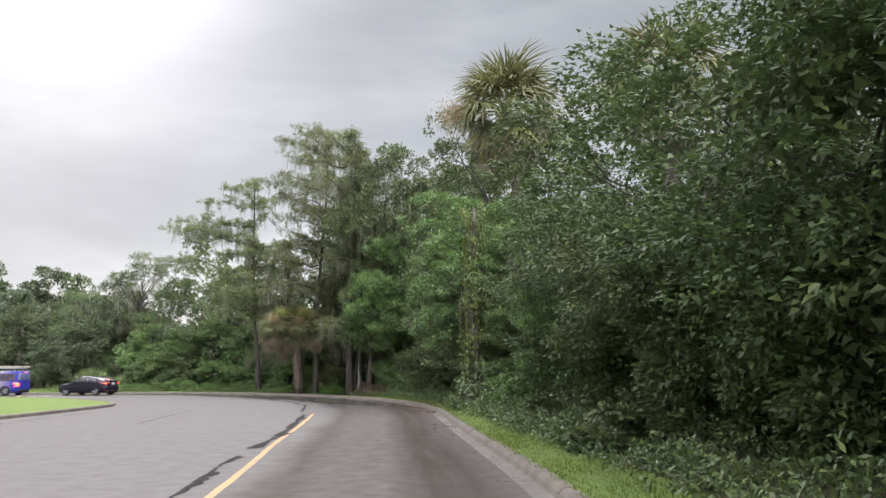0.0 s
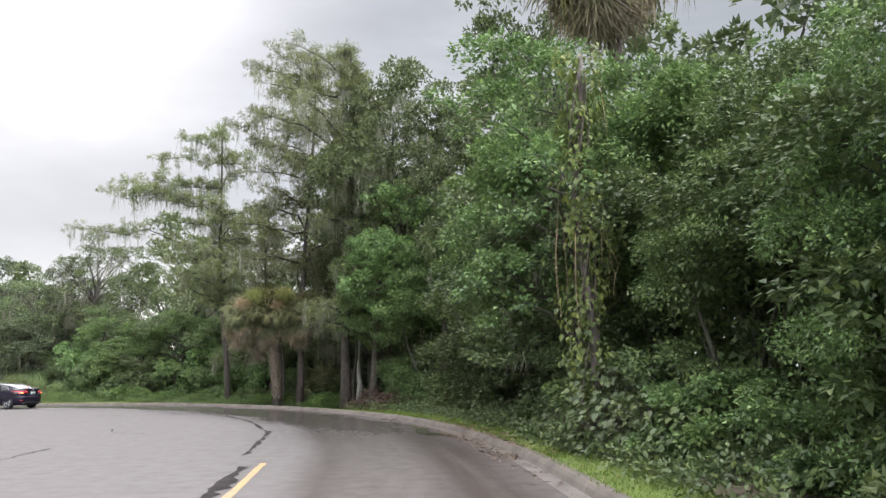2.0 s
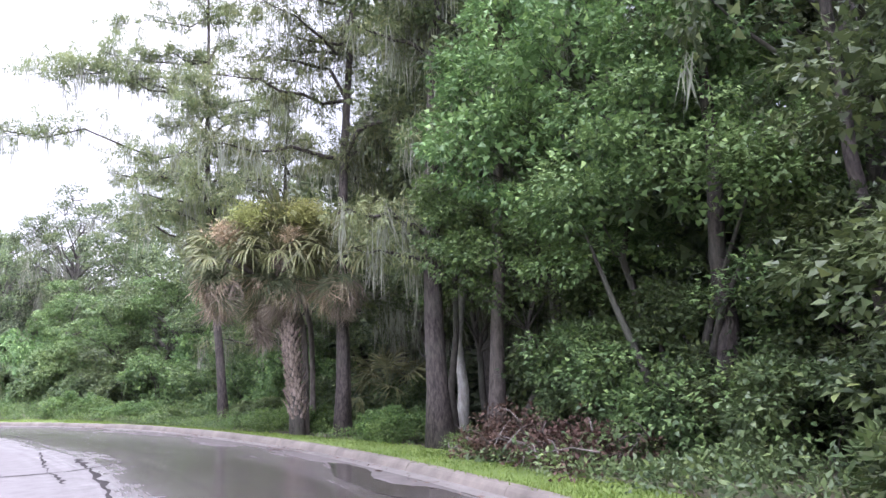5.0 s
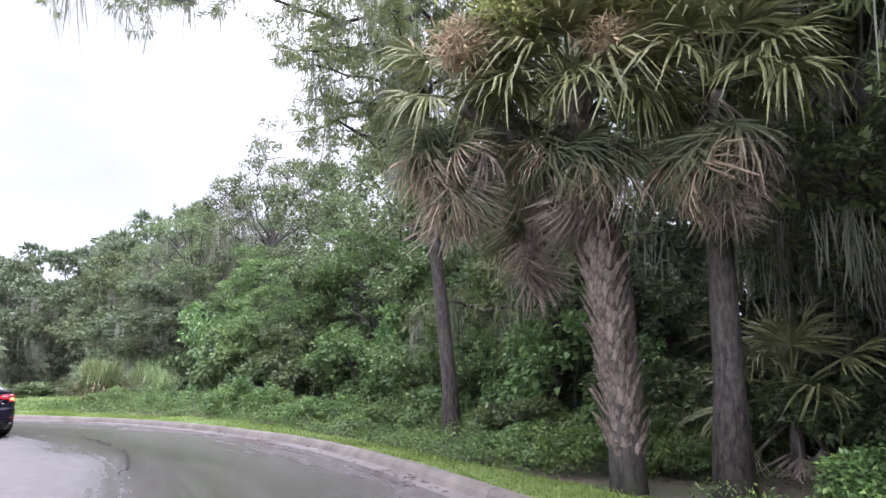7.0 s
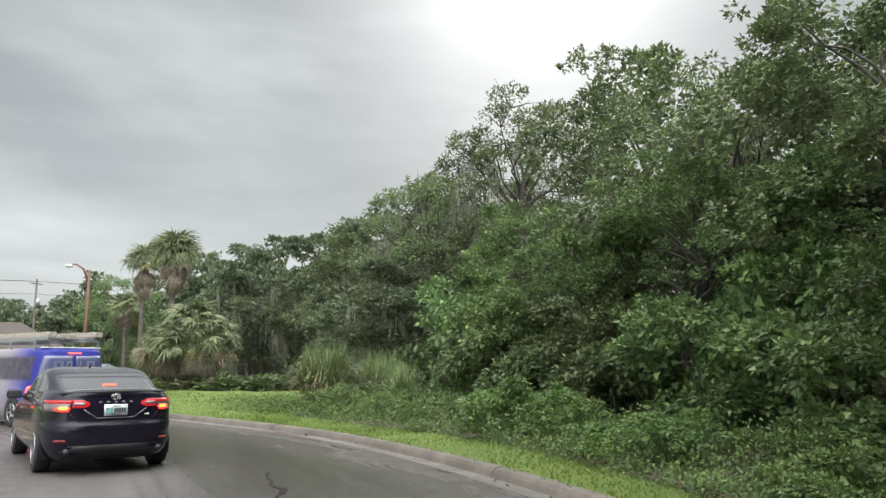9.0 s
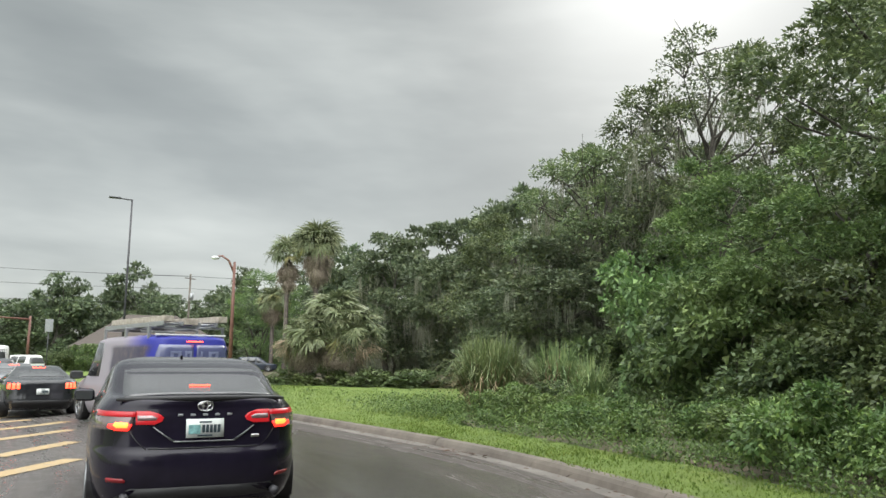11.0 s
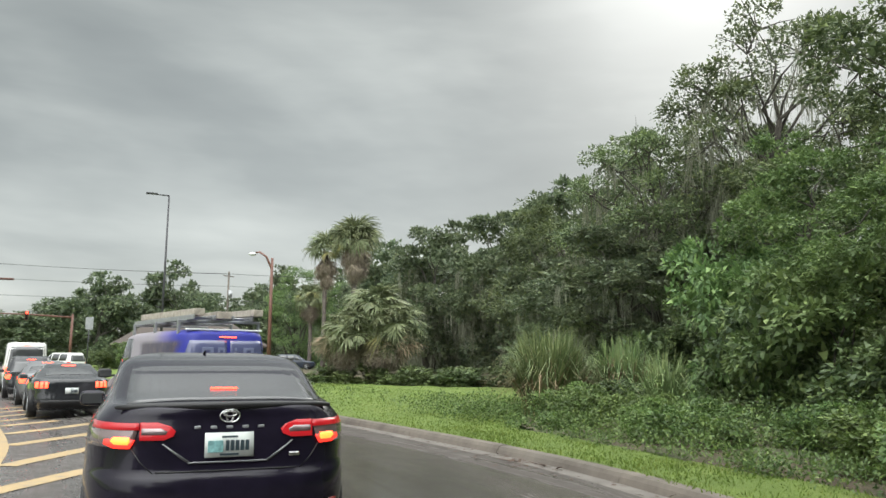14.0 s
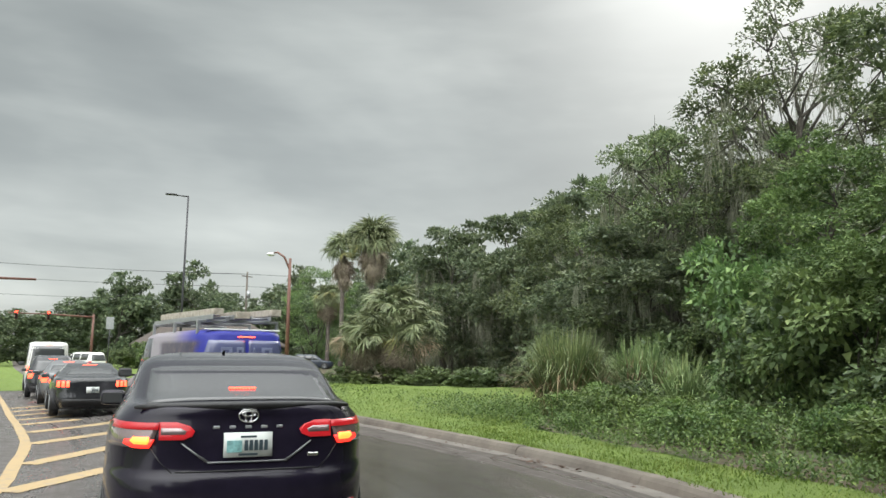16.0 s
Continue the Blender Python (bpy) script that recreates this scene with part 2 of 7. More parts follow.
def road_material():
    m = Nodes("worn_asphalt")
    uv = m.add("UVMap")
    uv.uv_map = "lane"
    sep = m.add("SeparateXYZ")
    m.put(sep.inputs[0], uv.outputs[0])
    s, d = sep.outputs[0], sep.outputs[1]
    p = m.pos()
    fine = m.noise(p, 55.0, 3.0, 0.7)
    mid = m.noise(p, 3.0, 5.0, 0.6)
    large = m.noise(p, 0.22, 4.0, 0.55)
    stretch = m.add("CombineXYZ", X=m.math("MULTIPLY", s, 0.09), Y=m.math("MULTIPLY", d, 1.5))
    streak = m.noise(stretch.outputs[0], 2.2, 5.0, 0.6, 0.25)
    wob = m.math("MULTIPLY", m.math("SUBTRACT", large, 0.5), 1.4)
    dw = m.math("ADD", d, wob)
    pale = m.ramp(mid, [(0.3, (0.132, 0.123, 0.116)), (0.7, (0.166, 0.156, 0.148))])
    brown = m.ramp(mid, [(0.3, (0.090, 0.081, 0.074)), (0.7, (0.126, 0.115, 0.105))])
    col = m.mix(m.band(dw, -2.0, 4.1, 0.7), pale, brown)
    # oily wheel tracks in the lane beside the kerb
    track = m.math("MAXIMUM", m.band(d, 0.35, 2.0, 0.55), m.math("MULTIPLY", m.band(d, 2.9, 3.9, 0.5), 0.5))
    track = m.math("MULTIPLY", track, m.band(s, 20.0, 108.0, 14.0))
    track = m.math("MULTIPLY", track, m.math("ADD", 0.25, m.math("MULTIPLY", streak, 1.15)), clamp=True)
    col = m.mix(m.math("MULTIPLY", track, 0.95), col, (0.056, 0.048, 0.041))
    # damp ground on the bend, wettest along the gutter
    damp = m.math("MULTIPLY", m.band(s, 84.0, 240.0, 16.0), m.band(dw, 0.4, 5.6, 2.2))
    wide = m.math("MULTIPLY", m.band(s, 122.0, 240.0, 14.0), m.band(dw, -1.0, 15.0, 3.0))
    damp = m.math("MAXIMUM", damp, m.math("MULTIPLY", wide, 0.75))
    damp = m.math("MULTIPLY", damp, m.math("ADD", 0.10, m.math("MULTIPLY", streak, 1.55)), clamp=True)
    col = m.mix(m.math("MULTIPLY", damp, 0.6), col, m.mix(1.0, col, (0.30, 0.29, 0.28), "MULTIPLY"))
    # water standing in the low strip before the gutter, with soft uneven edges
    edge = m.math("ADD", m.math("MULTIPLY", m.math("SUBTRACT", m.noise(p, 0.35, 3.0, 0.5), 0.5), 2.4), m.math("MULTIPLY", m.math("SUBTRACT", streak, 0.5), 3.0))
    de = m.math("ADD", d, edge)
    low = m.math("MULTIPLY", m.band(de, 0.5, 3.6, 1.3), m.band(s, 92.0, 148.0, 16.0))
    low = m.math("MAXIMUM", low, m.math("MULTIPLY", damp, 0.2))
    film = m.math("MULTIPLY", low, m.math("ADD", 0.95, m.math("MULTIPLY", m.math("SUBTRACT", mid, 0.5), 0.8)), clamp=True)
    col = m.mix(m.math("MULTIPLY", film, 0.8), col, (0.042, 0.037, 0.030))
    stain = m.math("MULTIPLY", m.math("SUBTRACT", m.noise(p, 0.9, 6.0, 0.7), 0.56, clamp=True), 2.6, clamp=True)
    col = m.mix(m.math("MULTIPLY", stain, 0.6), col, (0.10, 0.095, 0.09))
    col = m.mix(0.32, col, m.mix(1.0, col, m.ramp(fine, [(0.25, (0.55, 0.55, 0.55)), (0.75, (1.3, 1.3, 1.3))]), "MULTIPLY"))
    gloss = m.math("MULTIPLY", film, 6.0, clamp=True)
    pr = m.principled(Base_Color=col)
    m.put(pr.inputs["Roughness"], m.math("SUBTRACT", 0.88, m.math("ADD", m.math("MULTIPLY", damp, 0.10), m.math("MULTIPLY", gloss, 0.62)), clamp=True))
    m.put(pr.inputs["Normal"], m.bump(m.math("MULTIPLY", fine, m.math("SUBTRACT", 1.0, film)), 0.25, 0.006))
    m.put(pr.inputs["Specular IOR Level"], m.math("MAXIMUM", m.math("MULTIPLY", m.math("MULTIPLY", film, film), 0.55), m.math("MULTIPLY", damp, 0.06)))
    return m.mat


def concrete_material(name, a, b):
    m = Nodes(name)
    p = m.pos()
    n = m.noise(p, 1.6, 6.0, 0.65)
    g = m.noise(p, 60.0, 2.0)
    col = m.ramp(n, [(0.3, a), (0.65, b)])
    dirt = m.math("MULTIPLY", m.math("SUBTRACT", m.noise(p, 0.7, 5.0, 0.7), 0.5, clamp=True), 3.0, clamp=True)
    col = m.mix(m.math("MULTIPLY", dirt, 0.7), col, (0.11, 0.10, 0.085))
    m.principled(Base_Color=col, Roughness=0.85, Normal=m.bump(g, 0.3, 0.005))
    return m.mat


def grass_ground_material():
    m = Nodes("mown_grass")
    p = m.pos()
    a = m.noise(p, 0.8, 5.0, 0.6)
    b = m.noise(p, 28.0, 4.0, 0.7)
    col = m.ramp(a, [(0.25, (0.080, 0.130, 0.017)), (0.55, (0.118, 0.176, 0.022)), (0.8, (0.165, 0.195, 0.040))])
    col = m.mix(m.math("MULTIPLY", m.math("SUBTRACT", b, 0.5, clamp=True), 2.5, clamp=True), col, (0.05, 0.075, 0.02))
    soil = m.math("MULTIPLY", m.math("SUBTRACT", m.noise(p, 0.45, 5.0, 0.65), 0.62, clamp=True), 5.0, clamp=True)
    col = m.mix(m.math("MULTIPLY", soil, 0.6), col, (0.15, 0.125, 0.085))
    m.principled(Base_Color=col, Roughness=0.9, Normal=m.bump(b, 0.9, 0.05))
    return m.mat


def litter_material():
    m = Nodes("leaf_litter")
    p = m.pos()
    a = m.noise(p, 5.0, 6.0, 0.7)
    b = m.noise(p, 0.6, 4.0)
    col = m.ramp(a, [(0.3, (0.035, 0.028, 0.018)), (0.6, (0.10, 0.075, 0.045)), (0.8, (0.16, 0.12, 0.075))])
    col = m.mix(m.math("MULTIPLY", m.math("SUBTRACT", b, 0.45, clamp=True), 3.0, clamp=True), col, (0.045, 0.075, 0.022))
    m.principled(Base_Color=col, Roughness=0.95, Normal=m.bump(a, 0.8, 0.05))
    return m.mat


def paint_material(name, color, worn=(0.24, 0.23, 0.21), wear=0.5):
    m = Nodes(name)
    p = m.pos()
    n = m.noise(p, 4.0, 6.0, 0.75)
    gone = m.math("MULTIPLY", m.math("SUBTRACT", n, 1.0 - wear, clamp=True), 6.0, clamp=True)
    m.principled(Base_Color=m.mix(gone, color, worn), Roughness=0.6)
    return m.mat


def van_paint_material():
    """White at the front, blue at the rear, in a soft fade along the body."""
    m = Nodes("faded_wrap_paint")
    sep = m.add("SeparateXYZ")
    m.put(sep.inputs[0], m.obj())
    n = m.noise(m.obj(), 2.2, 3.0)
    x = m.math("ADD", sep.outputs[0], m.math("MULTIPLY", m.math("SUBTRACT", n, 0.5), 0.45))
    col = m.ramp(m.math("DIVIDE", x, 5.6), [(0.09, (0.03, 0.035, 0.24)), (0.19, (0.13, 0.115, 0.28)), (0.34, (0.26, 0.24, 0.265))])
    # a dark mottled picture printed over the upper side
    panel = m.math("MULTIPLY", m.band(x, 0.3, 2.7, 0.25), m.band(sep.outputs[2], 1.12, 1.78, 0.08))
    print_col = m.ramp(m.noise(m.obj(), 5.0, 4.0, 0.65), [(0.3, (0.022, 0.022, 0.05)), (0.55, (0.06, 0.05, 0.065)), (0.75, (0.15, 0.115, 0.10))])
    col = m.mix(m.math("MULTIPLY", panel, 0.95), col, print_col)
    p = m.principled(Base_Color=col, Roughness=0.3)
    p.inputs["Specular IOR Level"].default_value = 0.2
    return m.mat


M = {
    "leaf_oak": leaf_material("oak_leaves", (0.058, 0.084, 0.046), (0.105, 0.143, 0.066), (0.225, 0.285, 0.105), 0.52),
    "leaf_far": leaf_material("dense_oak_leaves", (0.048, 0.072, 0.045), (0.110, 0.148, 0.081), (0.215, 0.262, 0.130), 0.55),
    "leaf_bright": leaf_material("bright_leaves", (0.050, 0.092, 0.036), (0.110, 0.186, 0.064), (0.265, 0.375, 0.125), 0.56),
    "leaf_climber": leaf_material("climber_leaves", (0.05, 0.085, 0.030), (0.12, 0.18, 0.055), (0.30, 0.36, 0.09), 0.5, 0.4),
    # vine, bush and wall-oak leaves, darkened to stand in for shade under the wood
    "leaf_shaded": leaf_material("shade_toned_leaves", (0.038, 0.062, 0.028), (0.078, 0.116, 0.045), (0.165, 0.215, 0.070), 0.42, 0.42),
    "leaf_cypress": leaf_material("cypress_needles", (0.107, 0.137, 0.068), (0.184, 0.220, 0.101), (0.283, 0.305, 0.134), 0.62, 0.6),
    "leaf_weed": leaf_material("weed_leaves", (0.036, 0.070, 0.022), (0.086, 0.154, 0.042), (0.215, 0.30, 0.082), 0.48),
    "leaf_dry": leaf_material("dry_leaves", (0.034, 0.019, 0.012), (0.070, 0.041, 0.025), (0.115, 0.073, 0.046), 0.2, 0.7),
    "frond": leaf_material("palm_fronds", (0.088, 0.102, 0.046), (0.158, 0.172, 0.075), (0.285, 0.275, 0.125), 0.35, 0.4),
    "frond_pale": leaf_material("pale_palm_fronds", (0.095, 0.125, 0.066), (0.175, 0.212, 0.110), (0.32, 0.345, 0.185), 0.4, 0.4),
    "frond_yellow": leaf_material("yellow_palm_fronds", (0.13, 0.15, 0.045), (0.23, 0.24, 0.08), (0.33, 0.30, 0.13), 0.3, 0.5),
    "frond_dead": leaf_material("dead_palm_fronds", (0.13, 0.108, 0.084), (0.245, 0.205, 0.158), (0.40, 0.34, 0.265), 0.25, 0.7),
    "frond_half": half_dry_material(),
    "flower": leaf_material("dry_flower_stalks", (0.27, 0.20, 0.12), (0.40, 0.30, 0.19), (0.50, 0.39, 0.26), 0.3, 0.8),
    "seed": leaf_material("yellow_flower_stalks", (0.18, 0.20, 0.06), (0.27, 0.29, 0.09), (0.36, 0.37, 0.14), 0.5, 0.8),
    "moss": leaf_material("hanging_moss", (0.17, 0.18, 0.135), (0.27, 0.28, 0.215), (0.36, 0.37, 0.29), 0.85, 0.9),
    "reed": leaf_material("reed_blades", (0.07, 0.115, 0.045), (0.145, 0.205, 0.080), (0.29, 0.33, 0.15), 0.35, 0.5),
    "reed_dry": leaf_material("dry_reed_blades", (0.11, 0.072, 0.045), (0.20, 0.14, 0.085), (0.34, 0.27, 0.17), 0.3, 0.7),
    "blade": leaf_material("grass_blades", (0.062, 0.104, 0.016), (0.108, 0.164, 0.025), (0.18, 0.215, 0.05), 0.6, 0.6),
    "bark": bark_material("oak_bark", (0.030, 0.026, 0.021), (0.088, 0.078, 0.065)),
    "bark_cypress": bark_material("cypress_bark", (0.020, 0.016, 0.014), (0.086, 0.070, 0.061), (0.085, 0.08, 0.066), 9.0),
    "bark_pale": bark_material("pale_bark", (0.24, 0.225, 0.20), (0.42, 0.40, 0.37), (0.20, 0.20, 0.17)),
    "bark_palm": bark_material("palm_bark", (0.06, 0.05, 0.043), (0.16, 0.135, 0.118), (0.10, 0.092, 0.078), 5.0),
    "boot": bark_material("palm_boots", (0.095, 0.072, 0.058), (0.27, 0.215, 0.175), (0.15, 0.12, 0.10), 12.0),
    "road": road_material(),
    "kerb": concrete_material("kerb_concrete", (0.068, 0.057, 0.046), (0.152, 0.130, 0.106)),
    "pan": concrete_material("gutter_concrete", (0.085, 0.076, 0.065), (0.155, 0.14, 0.122)),
    "path": concrete_material("pale_paving", (0.24, 0.23, 0.21), (0.40, 0.385, 0.36)),
    "grass": grass_ground_material(),
    "litter": litter_material(),
    "yellow": paint_material("yellow_road_paint", (0.33, 0.21, 0.075), (0.15, 0.13, 0.11), 0.5),
    "yellow_new": paint_material("fresh_yellow_road_paint", (0.35, 0.255, 0.13), (0.20, 0.18, 0.155), 0.48),
    "water": plain_material("puddle_water", (0.055, 0.049, 0.043), 0.13, vary=0.25, scale=1.5),
    "tar": plain_material("crack_tar", (0.032, 0.029, 0.027), 0.95, vary=0.4),
    "black_paint": plain_material("black_car_paint", (0.011, 0.009, 0.017), 0.22, vary=0.2, coat=0.4),
    "grey_paint": plain_material("dark_grey_car_paint", (0.018, 0.019, 0.022), 0.28, vary=0.15, coat=1.0),
    "silver_paint": plain_material("silver_car_paint", (0.16, 0.165, 0.17), 0.3, 0.3, vary=0.1, coat=0.7),
    "white_paint": plain_material("white_car_paint", (0.68, 0.68, 0.66), 0.3, vary=0.05, coat=0.7),
    "navy_paint": plain_material("dark_blue_car_paint", (0.03, 0.038, 0.055), 0.3, vary=0.15, coat=0.8),
    "van_paint": van_paint_material(),
    "black_plastic": plain_material("black_plastic", (0.014, 0.014, 0.015), 0.5, vary=0.3),
    "tyre": plain_material("tyre_rubber", (0.018, 0.018, 0.019), 0.8, vary=0.3, scale=20),
    "rim": plain_material("alloy_rim", (0.33, 0.34, 0.35), 0.3, 0.9),
    "chrome": plain_material("chrome", (0.75, 0.75, 0.76), 0.12, 1.0, vary=0.05),
    "glass": glass_dark_material("tinted_car_glass", (0.05, 0.053, 0.055)),
    "glass_rear": glass_dark_material("hazy_rear_glass", (0.06, 0.061, 0.064), 0.16),
    "red_lens": plain_material("red_lens", (0.22, 0.008, 0.012), 0.12, vary=0.2, emit=(1.0, 0.03, 0.04), power=0.45, coat=0.6),
    "reflector": plain_material("red_reflector", (0.20, 0.010, 0.014), 0.2, vary=0.2),
    "red_lit": plain_material("lit_red_lens", (0.5, 0.02, 0.02), 0.2, emit=(1.0, 0.035, 0.02), power=2.4),
    "red_glow": plain_material("lit_brake_lamp", (0.6, 0.05, 0.03), 0.3, emit=(1.0, 0.07, 0.03), power=7.0),
    "amber_glow": plain_material("lit_lamp_core", (0.8, 0.3, 0.05), 0.3, emit=(1.0, 0.10, 0.016), power=7.0),
    "clear_lens": plain_material("clear_lens", (0.25, 0.19, 0.19), 0.16, 0.4, vary=0.2, coat=1.0),
    "plate": plain_material("plate_face", (0.55, 0.58, 0.56), 0.4, vary=0.05),
    "plate_mark": plain_material("plate_mark", (0.03, 0.05, 0.06), 0.5),
    "plate_green": plain_material("plate_picture", (0.20, 0.40, 0.40), 0.5, vary=0.4, scale=30),
    "galv": plain_material("galvanised_steel", (0.34, 0.35, 0.36), 0.45, 0.7),
    "wood_rack": plain_material("weathered_board", (0.33, 0.30, 0.25), 0.8, vary=0.3, scale=9),
    "pole_dark": plain_material("dark_pole_steel", (0.045, 0.045, 0.05), 0.5, 0.3),
    "pole_brown": plain_material("rust_brown_pole_paint", (0.135, 0.062, 0.045), 0.6, vary=0.3),
    "pole_wood": bark_material("utility_pole_wood", (0.075, 0.06, 0.05), (0.17, 0.145, 0.12)),
    "lamp_glass": plain_material("lamp_bowl", (0.55, 0.56, 0.56), 0.3),
    "signal_red": plain_material("lit_red_signal", (0.9, 0.05, 0.03), 0.3, emit=(1.0, 0.06, 0.03), power=9.0),
    "roof": plain_material("brown_shingles", (0.075, 0.062, 0.053), 0.9, vary=0.35, scale=14),
    "wall_paint": plain_material("cream_wall_paint", (0.33, 0.31, 0.27), 0.8, vary=0.1),
    "wire": plain_material("black_cable", (0.03, 0.03, 0.03), 0.6),
    "glass_van": glass_dark_material("blue_tinted_glass", (0.09, 0.10, 0.19), 0.12),
    "letter": plain_material("pale_blue_lettering", (0.14, 0.16, 0.26), 0.5),
}


# ---- building helpers ----
def link_mesh(name, mesh, material, parent=None, label=""):
    mesh.materials.append(material)
    ob = new(name, mesh)
    if parent is not None:
        ob.parent = parent
    if label:
        ob["label"] = label
    return ob


def part(name, bm, material, parent=None, label="", smooth=False):
    mesh = bpy.data.meshes.new(name)
    bm.to_mesh(mesh)
    bm.free()
    if smooth:
        mesh.polygons.foreach_set("use_smooth", [True] * len(mesh.polygons))
    return link_mesh(name, mesh, material, parent, label)


def raw(name, verts, faces, smooth=False):
    mesh = bpy.data.meshes.new(name)
    mesh.from_pydata([tuple(v) for v in verts], [], faces)
    if smooth:
        mesh.polygons.foreach_set("use_smooth", [True] * len(mesh.polygons))
    mesh.update()
    return mesh


def quads(name, v):
    """A mesh of loose four-cornered faces from an array (n, 4, 3)."""
    n = len(v)
    mesh = bpy.data.meshes.new(name)
    mesh.vertices.add(n * 4)
    mesh.vertices.foreach_set("co", np.asarray(v, dtype=np.float32).ravel())
    mesh.loops.add(n * 4)
    mesh.loops.foreach_set("vertex_index", np.arange(n * 4, dtype=np.int32))
    mesh.polygons.add(n)
    mesh.polygons.foreach_set("loop_start", np.arange(0, n * 4, 4, dtype=np.int32))
    mesh.update(calc_edges=True)
    mesh.validate()
    return mesh


def tris(name, v):
    """A mesh of loose three-cornered faces from an array (n, 3, 3)."""
    n = len(v)
    mesh = bpy.data.meshes.new(name)
    mesh.vertices.add(n * 3)
    mesh.vertices.foreach_set("co", np.asarray(v, dtype=np.float32).ravel())
    mesh.loops.add(n * 3)
    mesh.loops.foreach_set("vertex_index", np.arange(n * 3, dtype=np.int32))
    mesh.polygons.add(n)
    mesh.polygons.foreach_set("loop_start", np.arange(0, n * 3, 3, dtype=np.int32))
    mesh.update(calc_edges=True)
    mesh.validate()
    return mesh


def thing(name, m, label, category, group="", kind=""):
    ob = new(name)
    ob.empty_display_size = 0.2
    ob.matrix_world = m
    return tagged(ob, label, category, group, kind)


class Shape:
    """Gathers vertices and faces of one mesh."""

    def __init__(self):
        self.v, self.f = [], []

    def tube(self, pts, radii, sides=8, cap=True):
        pts = [Vector(p) for p in pts]
        start = len(self.v)
        ref = Vector((1, 0.13, 0.07))
        for i, p in enumerate(pts):
            d = (pts[min(i + 1, len(pts) - 1)] - pts[max(i - 1, 0)]).normalized()
            a = d.cross(ref)
            if a.length < 0.05:
                a = d.cross(Vector((0, 1, 0)))
            a.normalize()
            b = d.cross(a)
            for k in range(sides):
                t = 2 * math.pi * k / sides
                self.v.append(p + (a * math.cos(t) + b * math.sin(t)) * radii[i])
        for i in range(len(pts) - 1):
            for k in range(sides):
                k2 = (k + 1) % sides
                q = start + i * sides
                self.f.append((q + k, q + k2, q + sides + k2, q + sides + k))
        if cap:
            self.f.append(tuple(start + k for k in range(sides))[::-1])
            self.f.append(tuple(start + (len(pts) - 1) * sides + k for k in range(sides)))
        return self

    def box(self, lo, hi):
        s = len(self.v)
        for z in (lo[2], hi[2]):
            for x, y in ((lo[0], lo[1]), (hi[0], lo[1]), (hi[0], hi[1]), (lo[0], hi[1])):
                self.v.append(Vector((x, y, z)))
        for f in ((3, 2, 1, 0), (4, 5, 6, 7), (0, 1, 5, 4), (1, 2, 6, 5), (2, 3, 7, 6), (3, 0, 4, 7)):
            self.f.append(tuple(s + i for i in f))
        return self

    def mesh(self, name, smooth=True):
        return raw(name, self.v, self.f, smooth)


def bevelled_box(size, bevel=0.01, at=(0, 0, 0), segments=2):
    bm = bmesh.new()
    bmesh.ops.create_cube(bm, size=1.0)
    for v in bm.verts:
        v.co = Vector((v.co.x * size[0] + at[0], v.co.y * size[1] + at[1], v.co.z * size[2] + at[2]))
    bmesh.ops.bevel(bm, geom=list(bm.edges), offset=bevel, segments=segments, affect="EDGES", profile=0.6)
    return bm


def unit(a):
    return a / np.maximum(np.linalg.norm(a, axis=-1, keepdims=True), 1e-6)


def leaf_quads(base, axis, normal, length, width, fold=0.12):
    """Pointed leaves: base, two sides and a tip."""
    axis = unit(axis)
    side = unit(np.cross(axis, normal))
    nrm = np.cross(side, axis)
    length, width = length[:, None], width[:, None]
    mid = base + axis * length * 0.45
    out = np.empty((len(base), 4, 3))
    out[:, 0] = base
    out[:, 1] = mid + side * width * 0.5 + nrm * width * fold
    out[:, 2] = base + axis * length - nrm * length * 0.08
    out[:, 3] = mid - side * width * 0.5 + nrm * width * fold
    return out


def heart_quads(base, axis, normal, length, width):
    """Heart-shaped leaves, each of two rounded halves that fold along the midrib."""
    axis = unit(axis)
    side = unit(np.cross(axis, normal))
    nrm = np.cross(side, axis)
    length, width = length[:, None], width[:, None]
    tip = base + axis * length - nrm * length * 0.18
    out = []
    for k in (1, -1):
        low = base - axis * length * 0.10 + side * width * 0.30 * k + nrm * width * 0.05
        mid = base + axis * length * 0.32 + side * width * 0.52 * k + nrm * width * 0.12
        out.append(np.stack([base, low, mid, tip] if k > 0 else [base, tip, mid, low], axis=1))
    return np.concatenate(out)


